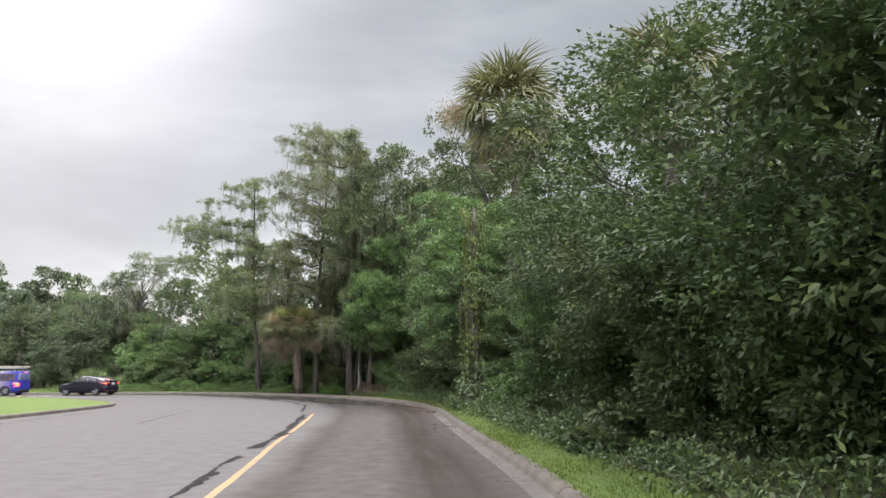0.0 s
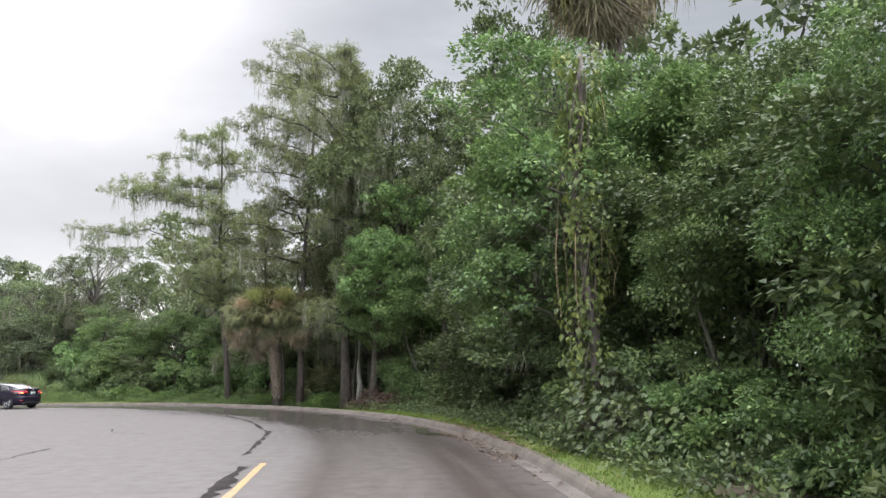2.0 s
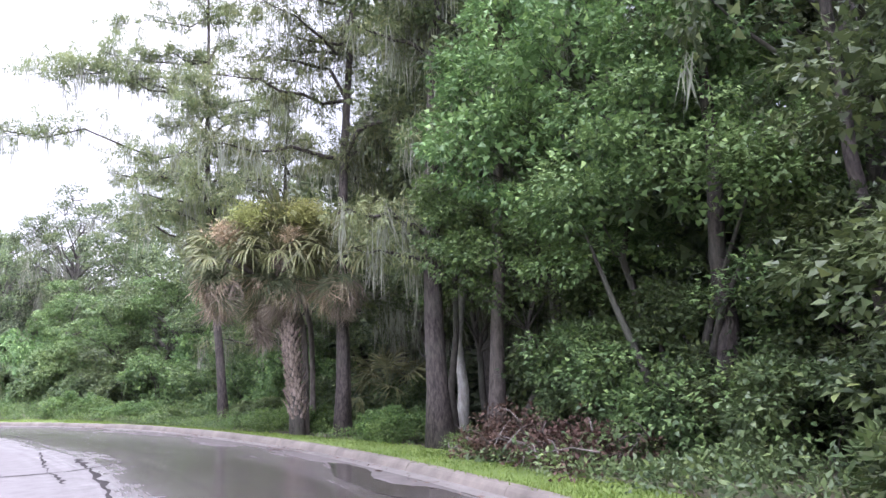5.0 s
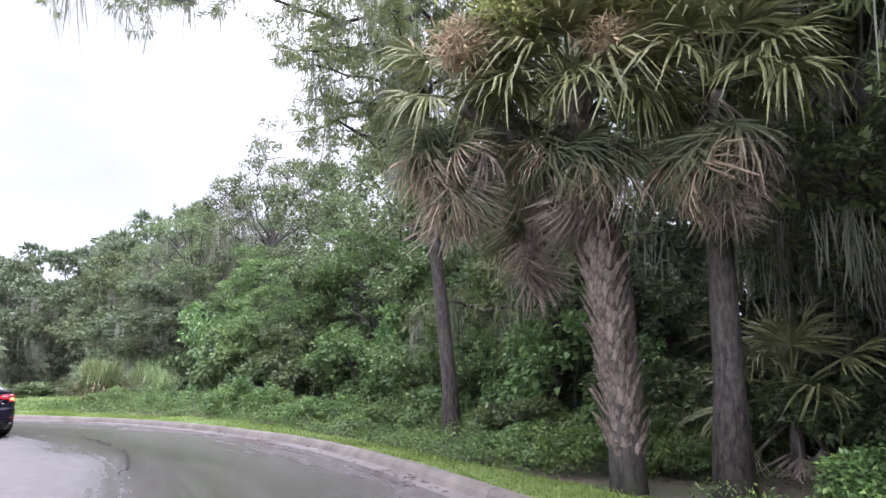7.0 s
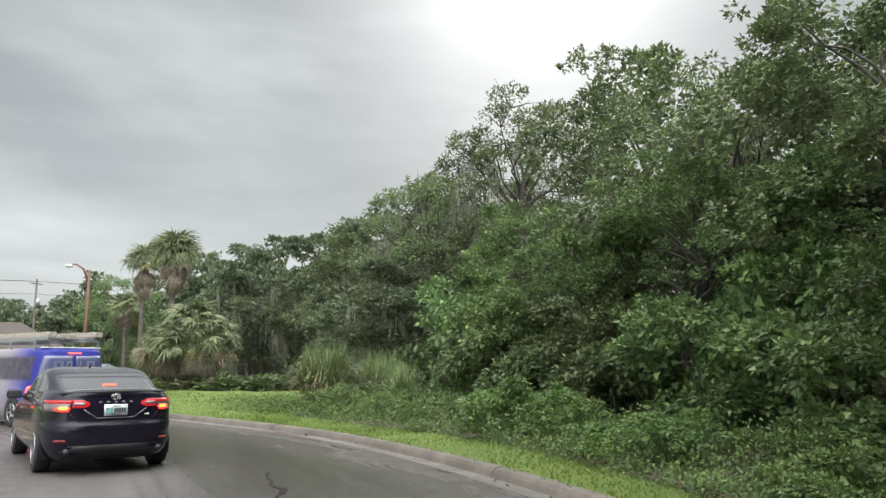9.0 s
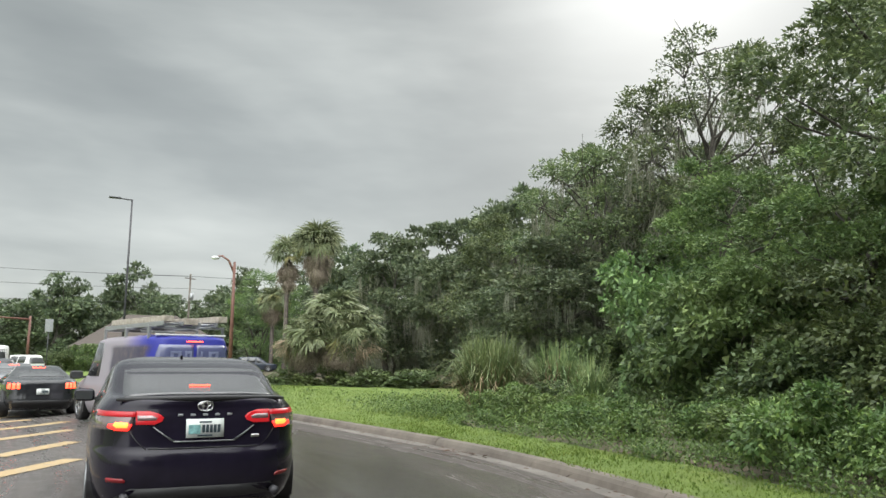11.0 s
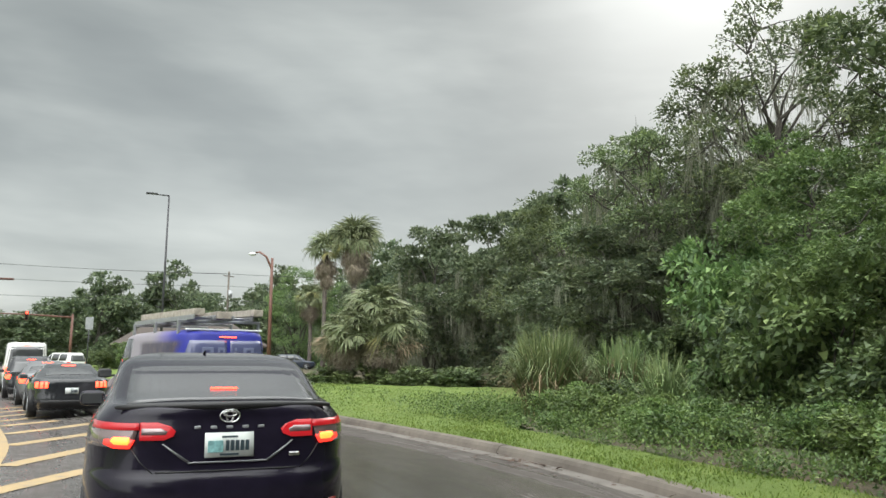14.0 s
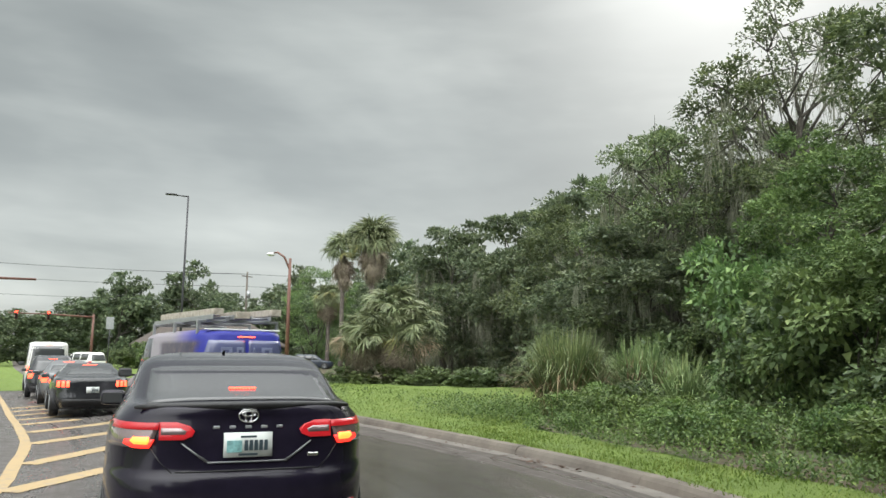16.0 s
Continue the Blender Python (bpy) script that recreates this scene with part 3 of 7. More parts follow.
def broad_plant_kind(seed, label, h=1.2, r=0.8, count=280, size=0.135):
    """A clump of broad heart-shaped leaves on thin stalks, the largest at its skin."""
    rng = np.random.default_rng(seed)
    ob = thing("broad_leaved_plant", Matrix(), label, "plant")
    a = rng.uniform(0, 2 * math.pi, count)
    t = rng.random(count) ** 0.7
    rr = r * np.sqrt(rng.random(count))
    pos = np.stack([rr * np.cos(a), rr * np.sin(a), h * t * (1 - 0.35 * (rr / r) ** 2) + 0.06], 1)
    out = np.stack([np.cos(a), np.sin(a), np.full(count, -0.35)], 1)
    axis = unit(out + rng.normal(size=(count, 3)) * 0.35)
    nrm = unit(np.stack([np.cos(a), np.sin(a), np.full(count, 0.9)], 1) + rng.normal(size=(count, 3)) * 0.3)
    big = size * rng.uniform(0.55, 1.25, count)
    link_mesh("foliage", quads("foliage", heart_quads(pos, axis, nrm, big, big * 0.85)), M["leaf_shaded"], ob)
    sh = Shape()
    for k in range(0, count, 5):
        p = Vector(pos[k])
        sh.tube([(p.x * 0.2, p.y * 0.2, -0.05), (p.x * 0.6, p.y * 0.6, p.z * 0.7), p], [0.012, 0.008, 0.004], 4, False)
    link_mesh("stem", sh.mesh("stem"), M["bark_palm"], ob)
    return ob


def clump_leaves(rng, clumps, per, length, width, droop=0.25, flat=0.75, inner=0.22):
    """Leaves on the outsides of clumps (x, y, z, r), with some larger ones within."""
    clumps = np.asarray(clumps)
    n = len(clumps) * per
    c = np.repeat(clumps, per, axis=0)
    d = unit(rng.normal(size=(n, 3)) + np.array([0, 0, 0.35]))
    r = c[:, 3] * rng.uniform(0.55, 1.05, n) * np.where(rng.random(n) < inner, 0.6, 1.0)
    pos = c[:, :3] + d * r[:, None] * np.array([1, 1, flat])
    axis = unit(d * 0.8 + rng.normal(size=(n, 3)) * 0.55 + np.array([0, 0, -droop]))
    normal = unit(d * 0.45 + rng.normal(size=(n, 3)) * 0.45 + np.array([0, 0, 0.75]))
    big = rng.uniform(0.7, 1.3, n)
    return leaf_quads(pos, axis, normal, length * big, width * big)


def lobe_leaves(rng, lobes, sub, per, length, width, droop=0.3, fill=50, sub_r=(0.30, 0.46)):
    """Small pointed leaves in tufts over the upper and outer skin of lobes (x, y, z, r), with larger ones inside that close the lobe."""
    lobes = np.asarray(lobes)
    mid = lobes[:, :3].mean(axis=0)
    n = len(lobes) * sub
    c = np.repeat(lobes, sub, axis=0)
    away = unit(c[:, :3] - mid)
    d = unit(rng.normal(size=(n, 3)) * 0.75 + away * 0.65 + np.array([0, 0, 0.6]))
    tuft = c[:, :3] + d * (c[:, 3] * rng.uniform(0.8, 1.08, n))[:, None] * np.array([1.1, 1.1, 0.72])
    tr = rng.uniform(*sub_r, n)
    m = n * per
    t, dr, r = np.repeat(tuft, per, axis=0), np.repeat(d, per, axis=0), np.repeat(tr, per)
    e = unit(rng.normal(size=(m, 3)) + dr * 0.5)
    pos = t + e * (r * rng.uniform(0.35, 1.1, m))[:, None] * np.array([1, 1, 0.7])
    axis = unit(e * 0.7 + dr * 0.35 + rng.normal(size=(m, 3)) * 0.4 + np.array([0, 0, -droop]))
    nrm = unit(e * 0.65 + dr * 0.25 + rng.normal(size=(m, 3)) * 0.28 + np.array([0, 0, 0.6]))
    big = rng.uniform(0.7, 1.3, m)
    out = [leaf_tris(pos, axis, nrm, length * big, width * big)]
    if fill:
        k = len(lobes) * fill
        c = np.repeat(lobes, fill, axis=0)
        e = unit(rng.normal(size=(k, 3)))
        pos = c[:, :3] + e * (c[:, 3] * rng.uniform(0.2, 0.82, k))[:, None]
        out.append(leaf_tris(pos, unit(rng.normal(size=(k, 3))), unit(rng.normal(size=(k, 3)) + np.array([0, 0, 1.0])), np.full(k, length * 1.5), np.full(k, width * 1.9)))
    return np.concatenate(out)


def leaf_tris(base, axis, normal, length, width):
    axis = unit(axis)
    side = unit(np.cross(axis, normal))
    out = np.empty((len(base), 3, 3))
    out[:, 0] = base + side * (width * 0.5)[:, None] + axis * (length * 0.15)[:, None]
    out[:, 1] = base - side * (width * 0.5)[:, None]
    out[:, 2] = base + axis * length[:, None]
    return out


def crown_clumps(rng, count, rx, ry, z0, z1, r_lo, r_hi, shell=0.55, rough=0.25, lean=0.0):
    """Clumps spread near the skin of an uneven egg between the heights z0 and z1."""
    d = unit(rng.normal(size=(count, 3)))
    lump = np.zeros(count)
    for k in range(5):
        axis = unit(rng.normal(size=3))
        lump += np.sin(d @ axis * rng.uniform(2.5, 6.0) + rng.uniform(0, 6)) / 2.2
    r = (shell + (1 - shell) * rng.random(count) ** 0.6) * (1 + rough * lump * 0.6)
    zc, zh = (z0 + z1) / 2, (z1 - z0) / 2
    p = np.stack([d[:, 0] * rx * r + lean * d[:, 2], d[:, 1] * ry * r, zc + d[:, 2] * zh * r], axis=1)
    return np.concatenate([p, rng.uniform(r_lo, r_hi, (count, 1))], axis=1)


def moss_strands(rng, anchors, per, lo, hi, spread=0.35, width=0.05):
    """Grey strands that hang from the anchors, each a chain of two thin faces."""
    a = np.repeat(np.asarray(anchors), per, axis=0)
    n = len(a)
    top = a + rng.normal(size=(n, 3)) * np.array([spread, spread, 0.15])
    ln = rng.uniform(lo, hi, n)[:, None]
    th = rng.uniform(0, math.pi, n)
    side = np.stack([np.cos(th), np.sin(th), np.zeros(n)], axis=1) * width * rng.uniform(0.5, 1.4, n)[:, None]
    sway = rng.normal(size=(n, 3)) * np.array([0.06, 0.06, 0.0])
    mid = top + sway - np.array([0, 0, 1.0]) * ln * 0.5
    end = top + sway * 2.2 - np.array([0, 0, 1.0]) * ln
    q1 = np.stack([top - side * 0.5, top + side * 0.5, mid + side, mid - side], axis=1)
    q2 = np.stack([mid - side, mid + side, end + side * 0.15, end - side * 0.15], axis=1)
    return np.concatenate([q1, q2])


def limbs(shape, rng, trunk_pts, radii, targets, thick=0.09):
    """Bent limbs from the trunk to the targets."""
    for t in targets:
        t = Vector(t)
        k = max(1, min(len(trunk_pts) - 2, int(rng.integers(len(trunk_pts) // 2, len(trunk_pts)))))
        for i in range(len(trunk_pts) - 1, 0, -1):
            if trunk_pts[i][2] < t.z * 0.8:
                k = i
                break
        a = Vector(trunk_pts[k])
        midp = a.lerp(t, 0.5) + Vector(rng.normal(size=3) * 0.25) + Vector((0, 0, 0.25))
        r = min(radii[k] * 0.6, thick * (0.7 + 0.1 * (t - a).length))
        shape.tube([a, a.lerp(midp, 0.5) + Vector(rng.normal(size=3) * 0.12), midp, midp.lerp(t, 0.55) + Vector(rng.normal(size=3) * 0.12), t], [r, r * 0.8, r * 0.6, r * 0.4, r * 0.15], 6, False)


# ---- the kerb's line, from which road and verge are laid out ----
KERB = [(2.45, -60), (2.05, -30), (1.8, -8), (1.6, 2), (1.35, 9), (0.99, 14), (0.5, 20), (-0.01, 27), (-0.67, 32), (-1.68, 36.4), (-3.3, 41.1), (-5.35, 45.2), (-8.18, 49.6), (-11.16, 53.3), (-15.63, 58),
        (-20.49, 61.5), (-26.32, 64.3), (-31.52, 65.55), (-37.1, 66.5), (-48.06, 68.15), (-70, 71.45), (-110, 77), (-180, 87), (-320, 110)]


def smooth_line(pts, step):
    out = []
    p = [Vector((*a, 0)) for a in pts]
    for i in range(len(p) - 1):
        a, b, c, d = p[max(i - 1, 0)], p[i], p[i + 1], p[min(i + 2, len(p) - 1)]
        n = max(2, int((c - b).length / step))
        for k in range(n):
            t = k / n
            m1, m2 = (c - a) * 0.5, (d - b) * 0.5
            out.append(b * (2 * t**3 - 3 * t**2 + 1) + m1 * (t**3 - 2 * t**2 + t) + c * (-2 * t**3 + 3 * t**2) + m2 * (t**3 - t**2))
    out.append(p[-1])
    return out


LINE = smooth_line(KERB, 0.8)
ALONG = [0.0]
for a, b in zip(LINE, LINE[1:]):
    ALONG.append(ALONG[-1] + (b - a).length)
OUT = []
for i in range(len(LINE)):
    d = (LINE[min(i + 1, len(LINE) - 1)] - LINE[max(i - 1, 0)]).normalized()
    OUT.append(Vector((d.y, -d.x, 0)))


def by_kerb(s, o, z=0.0):
    """The place s metres along the kerb and o metres outside it."""
    i = int(np.clip(np.searchsorted(ALONG, s), 1, len(LINE) - 1))
    t = (s - ALONG[i - 1]) / max(ALONG[i] - ALONG[i - 1], 1e-6)
    p = LINE[i - 1].lerp(LINE[i], t) + OUT[i - 1].lerp(OUT[i], t) * o
    return Vector((p.x, p.y, z))


def lawn_width(s):
    return float(np.interp(s, [0, 66, 76, 84, 88, 95, 101, 106, 109, 112, 116, 120, 124, 130, 136, 140, 143, 150, 400], [1.4, 1.3, 1.0, 0.85, 0.55, 0.8, 1.0, 1.0, 1.6, 2.6, 1.7, 1.0, 1.2, 1.4, 1.2, 1.6, 4.0, 13.0, 16.0]))


LINE_XY = np.array([(p.x, p.y) for p in LINE])


def kerb_place(x, y):
    """How far along the kerb a place lies, and how far outside it."""
    i = int(np.argmin(np.hypot(LINE_XY[:, 0] - x, LINE_XY[:, 1] - y)))
    d = Vector((x, y, 0)) - LINE[i]
    return ALONG[i] + d.dot(Vector((-OUT[i].y, OUT[i].x, 0))), d.dot(OUT[i])


def verge_height(o, s=0.0):
    """The verge rises a little from the kerb, but falls towards the trees on the outside of the bend."""
    w = min(max((s - 104) / 5, 0), 1) * min(max((131 - s) / 5, 0), 1)
    return (0.115 + 0.05 * min(o, 6.0) / 3.0) * (1 - w) + (0.115 - 0.09 * min(o, 3.3)) * w


def ground_at(x, y):
    """The height of the ground outside the kerb."""
    s, o = kerb_place(x, y)
    if o > lawn_width(s) + 44 or s > 329:
        return float(np.interp(math.hypot(x + 40, y - 60), [60, 150], [-0.4, -0.06]))
    return verge_height(max(o, 0.0), s) - 0.03


def road_drop(x, y):
    """The lanes away from the kerb fall towards the junction."""
    s, o = kerb_place(x, y)
    w = min(max((s - 142) / 8, 0), 1) * min(max((-o - 3.4) / 2.0, 0), 1)
    return -w * (0.10 + 0.011 * min(max(s - 148, 0), 60))


def strip(name, s0, s1, ds, offsets, zf, material, uv=False, rough=0.0):
    """A sheet along the kerb; offsets(s) gives the places across."""
    ss = np.arange(s0, s1 + ds * 0.5, ds)
    v, f, uvs = [], [], []
    cols = len(offsets(ss[0]))
    for s in ss:
        for o in offsets(s):
            p = by_kerb(s, o)
            p.z = zf(s, o) + (rough * (noise.noise((p.x * 0.6, p.y * 0.6, 0)) + 0.5 * noise.noise((p.x * 2, p.y * 2, 3))) if rough else 0)
            v.append(p)
            uvs.append((s, -o))
    for i in range(len(ss) - 1):
        for j in range(cols - 1):
            a = i * cols + j
            f.append((a, a + 1, a + cols + 1, a + cols))
    mesh = raw(name, v, f, True)
    if uv:
        layer = mesh.uv_layers.new(name="lane")
        for loop in mesh.loops:
            layer.data[loop.index].uv = uvs[loop.vertex_index]
    return link_mesh(name, mesh, material)


# ---- setting: ground, road, kerb, verge ----
def build_setting():
    bm = bmesh.new()
    rings = [0, 60, 150, 400, 1000, 2600]
    drop = [-0.4, -0.4, -0.06, -0.06, -0.06, -0.06]
    vs = [[bm.verts.new((-40, 60, drop[0]))]]
    for r, z in zip(rings[1:], drop[1:]):
        vs.append([bm.verts.new((-40 + r * math.cos(2 * math.pi * k / 48), 60 + r * math.sin(2 * math.pi * k / 48), z)) for k in range(48)])
    for k in range(48):
        bm.faces.new((vs[0][0], vs[1][k], vs[1][(k + 1) % 48]))
        for i in range(1, len(rings) - 1):
            bm.faces.new((vs[i][k], vs[i + 1][k], vs[i + 1][(k + 1) % 48], vs[i][(k + 1) % 48]))
    tagged(part("ground", bm, M["grass"]), "flat grassy ground out to the horizon", "ground", kind="structure")
    road = strip("road", 0, ALONG[-1] - 1, 0.8, lambda s: [-0.28, -1, -1.6, -2.4, -3.2, -4.2, -5.5, -7, -9, -11, -13, -15, -17.5], lambda s, o: road_drop(*by_kerb(s, o).xy), M["road"], True)
    tagged(road, "worn grey asphalt road with damp patches along the bend", "road", kind="structure")
    pan = strip("gutter", 0, ALONG[-1] - 1, 0.8, lambda s: [-0.30, -0.15, 0.0], lambda s, o: 0.004 if o < -0.3 else 0.002, M["pan"])
    tagged(pan, "stained concrete gutter strip beside the kerb", "gutter", kind="structure")
    verge = strip("verge", 0, 330, 0.8, lambda s: [0.17 + lawn_width(s) * k / 6 for k in range(7)], lambda s, o: verge_height(o, s), M["grass"], rough=0.03)
    tagged(verge, "mown green grass verge behind the kerb", "grass", kind="structure")
    wood = strip("forest_floor", 0, 330, 1.6, lambda s: [0.15 + lawn_width(s) + w for w in (-0.05, 1, 3, 6, 12, 24, 45)], lambda s, o: verge_height(o, s) - 0.02, M["litter"], rough=0.08)
    tagged(wood, "dark woodland floor of leaf litter and low growth", "ground", kind="structure")
    # kerb, cast in lengths of about three metres
    kerb = tagged(new("kerb"), "pale concrete kerb cast in lengths along the bend", "kerb", kind="structure")
    prof = [(-0.05, 0.0), (-0.01, 0.07), (0.03, 0.115), (0.07, 0.125), (0.17, 0.125), (0.18, 0.0)]
    s = 30.0
    while s < 236:
        e = min(s + 3.0, 236) - 0.014
        n = 4
        v, f = [], []
        jit = random.uniform(-0.006, 0.006)
        for i in range(n + 1):
            for o, z in prof:
                p = by_kerb(s + (e - s) * i / n, o)
                p.z = z + (jit if z > 0.05 else -0.01)
                v.append(p)
        c = len(prof)
        for i in range(n):
            for j in range(c - 1):
                f.append((i * c + j, (i + 1) * c + j, (i + 1) * c + j + 1, i * c + j + 1))
        f.append(tuple(range(c))[::1])
        f.append(tuple(range(n * c, n * c + c))[::-1])
        link_mesh("kerb_length", raw("kerb_length", v, f), M["kerb"], kerb)
        s += 3.0
    # grass island between the carriageways, with its own kerb
    edge = smooth_line([(-15.3, -60), (-15.3, 0), (-15.35, 26), (-15.5, 33), (-15.9, 37.2), (-17.2, 40.2), (-19.6, 43.4), (-23.2, 47.6), (-28, 51.6), (-34, 54.0), (-45, 56.1), (-62, 58.6), (-110, 65.2), (-220, 82)], 1.2)
    v, f = [], []
    for i, p in enumerate(edge):
        d = (edge[min(i + 1, len(edge) - 1)] - edge[max(i - 1, 0)]).normalized()
        inn = Vector((-d.y, d.x, 0))
        for o, z in ((0, -0.9), (0.02, 0.11), (0.06, 0.14), (0.2, 0.14), (0.21, 0.05)):
            q = p + inn * o
            v.append((q.x, q.y, z))
    for i in range(len(edge) - 1):
        for j in range(4):
            a = i * 5 + j
            f.append((a, a + 5, a + 6, a + 1))
    tagged(link_mesh("island_kerb", raw("island_kerb", v, f), M["kerb"]), "weathered concrete kerb round the grass island", "kerb", kind="structure")
    bm = bmesh.new()
    ring = []
    for i, p in enumerate(edge):
        d = (edge[min(i + 1, len(edge) - 1)] - edge[max(i - 1, 0)]).normalized()
        ring.append(bm.verts.new((p.x - d.y * 0.2, p.y + d.x * 0.2, 0.13)))
    ring += [bm.verts.new((-220, -60, 0.13))]
    bmesh.ops.triangle_fill(bm, use_beauty=True, edges=[bm.edges.new((ring[i], ring[(i + 1) % len(ring)])) for i in range(len(ring))])
    bmesh.ops.recalc_face_normals(bm, faces=list(bm.faces))
    if bm.faces and sum(fc.normal.z for fc in bm.faces) < 0:
        bmesh.ops.reverse_faces(bm, faces=list(bm.faces))
    tagged(part("grass_island", bm, M["grass"]), "flat green grass island between two carriageways", "grass", kind="structure")
    # side road far behind the lawn
    pts = [(-30, 131), (-62, 119), (-84, 112), (-106, 105), (-150, 92)]
    v, f = [], []
    for i, (x, y) in enumerate(pts):
        v += [(x + 1.0, y + 2.6, 0.17), (x - 1.0, y - 2.6, 0.17)]
        if i:
            a = 2 * i
            f.append((a - 2, a - 1, a + 1, a))
    v2 = [Vector(a) for a in v]
    n = len(v2)
    v2 += [Vector((a.x, a.y, -0.45)) for a in v2]
    for i in range(0, n - 2, 2):
        f += [(i, i + 2, n + i + 2, n + i), (i + 1, n + i + 1, n + i + 3, i + 3)]
    tagged(link_mesh("side_road", raw("side_road", v2, f), M["path"]), "pale side road behind the lawn", "road", kind="structure")


build_setting()


# ---- road markings and cracks ----
def ribbon(name, pts, widths, material, z, label, category, ragged=0.0, seed=1):
    rng = np.random.default_rng(seed)
    pts = [Vector((*p, 0)) for p in pts]
    v, f = [], []
    for i, p in enumerate(pts):
        d = (pts[min(i + 1, len(pts) - 1)] - pts[max(i - 1, 0)]).normalized()
        nrm = Vector((-d.y, d.x, 0))
        w = widths[i] if isinstance(widths, (list, tuple)) else widths
        a, b = w * 0.5 * (1 + ragged * rng.normal()), w * 0.5 * (1 + ragged * rng.normal())
        dz = z + road_drop(p.x, p.y)
        v += [(*(p + nrm * max(a, 0.004)).xy, dz), (*(p - nrm * max(b, 0.004)).xy, dz)]
        if i:
            k = 2 * i
            f.append((k - 2, k - 1, k + 1, k))
    return tagged(link_mesh(name, raw(name, v, f), material), label, category, kind="structure")


def wander(pts, step, amount, seed):
    rng = np.random.default_rng(seed)
    out = []
    for p in smooth_line(pts, step):
        out.append((p.x + rng.normal() * amount, p.y + rng.normal() * amount))
    return out


def build_markings():
    line = [(p.x, p.y) for p in smooth_line([(-2.1, -60), (-2.3, -8), (-2.45, 2), (-2.65, 7), (-2.86, 10), (-3.2, 13.3), (-3.6, 17), (-3.95, 21), (-4.3, 24.5), (-4.68, 28.0)], 0.5)]
    ribbon("centre_line", line, 0.12, M["yellow"], 0.005, "worn yellow centre line on the road", "road marking", 0.12)
    for k, pts in enumerate([
        [(-3.0, 6), (-3.25, 9.5), (-3.6, 12.8), (-3.65, 14)],
        [(-3.75, 15.3), (-3.9, 18.7), (-4.35, 22.8), (-4.9, 27.5)],
        [(-5.4, 29.5), (-5.8, 32.3), (-6.3, 35.4), (-6.9, 37.2), (-8.2, 41.0), (-10.4, 45.4), (-13.5, 50.0)],
        [(-9.2, 23.2), (-9.8, 27), (-10.4, 31.9)],
        [(-13.7, 23.0), (-14.1, 27), (-14.2, 31.1)],
        [(-9.8, 36.0), (-10.9, 36.6), (-11.8, 38.4)],
        [(-12.0, 49.0), (-12.6, 47.6), (-14.5, 46.9), (-16.4, 47.6)],
        [(-11.5, 46.2), (-13.4, 48.8), (-15.3, 51.6)],
        [(-17.5, 54.8), (-19.8, 57.4), (-23.6, 60.2)],
    ]):
        w = wander(pts, 0.22, 0.035, k)
        wide = [0.10, 0.20, 0.10, 0.05, 0.06, 0.04, 0.06, 0.05, 0.04][k]
        ribbon("crack", w, [wide * (0.35 + 0.9 * abs(math.sin(i * 0.23 + k))) for i in range(len(w))], M["tar"], 0.006, "dark ragged crack in the asphalt", "crack", 0.5, k)
    # standing water along the gutter of the bend
    rng = random.Random(4)
    for s0, s1, o0, o1 in ((92.5, 98.5, 0.42, 1.05), (103, 110.0, 0.45, 1.3)):
        v, f = [], []
        n = 36
        for i in range(n + 1):
            t = i / n
            s = s0 + (s1 - s0) * t
            swell = math.sin(math.pi * t) ** 0.5
            midl = (o0 + o1) / 2 + 0.22 * math.sin(t * 9 + s0) - 0.1
            wide = (o1 - o0) / 2 * swell * (0.72 + 0.25 * math.sin(t * 14 + s0) + rng.uniform(-0.08, 0.08)) + 0.01
            v += [by_kerb(s, -max(midl - wide, 0.41), 0.0045), by_kerb(s, -(midl + wide), 0.0045)]
            if i:
                k = 2 * i
                f.append((k - 2, k, k + 1, k - 1))
        tagged(link_mesh("puddle", raw("puddle", v, f), M["water"]), "shallow dark puddle along the gutter", "puddle", kind="structure")
    # yellow hatched gore before the queue
    left = [(p.x, p.y) for p in smooth_line([(-27.5, 57.3), (-30.1, 58.3), (-32.1, 58.8), (-34.7, 59.4), (-38.7, 60.0), (-44.7, 60.8), (-52, 61.8), (-66, 63.7)], 0.6)]
    ribbon("hatch_border", left, 0.17, M["yellow_new"], 0.007, "yellow border line of a hatched area", "road marking", 0.05)
    for (x0, y0), (x1, y1) in [((-29.9, 58.35), (-31.1, 59.75)), ((-32.1, 58.95), (-33.6, 60.5)), ((-34.8, 59.5), (-36.4, 61.3)), ((-37.3, 59.9), (-39.0, 62.0)), ((-39.6, 60.2), (-40.9, 61.7)),
                              ((-41.7, 60.5), (-43.0, 62.0)), ((-43.6, 60.8), (-44.9, 62.2)), ((-45.6, 61.0), (-46.9, 62.4)), ((-47.6, 61.3), (-48.9, 62.6))]:
        pts = [(x0 + (x1 - x0) * t, y0 + (y1 - y0) * t) for t in np.linspace(0, 1, 7)]
        ribbon("hatch_stripe", pts, 0.32, M["yellow_new"], 0.008, "pale yellow diagonal stripe of the hatched area", "road marking", 0.06)


build_markings()


# ---- trees and plants ----
def trunk_line(rng, h, sway=0.25, n=7, lean=(0, 0)):
    pts = []
    x = y = 0.0
    for i in range(n):
        t = i / (n - 1)
        pts.append((x + lean[0] * t, y + lean[1] * t, h * t - (0.25 if i == 0 else 0)))
        x += rng.normal() * sway / n * 2
        y += rng.normal() * sway / n * 2
    return pts


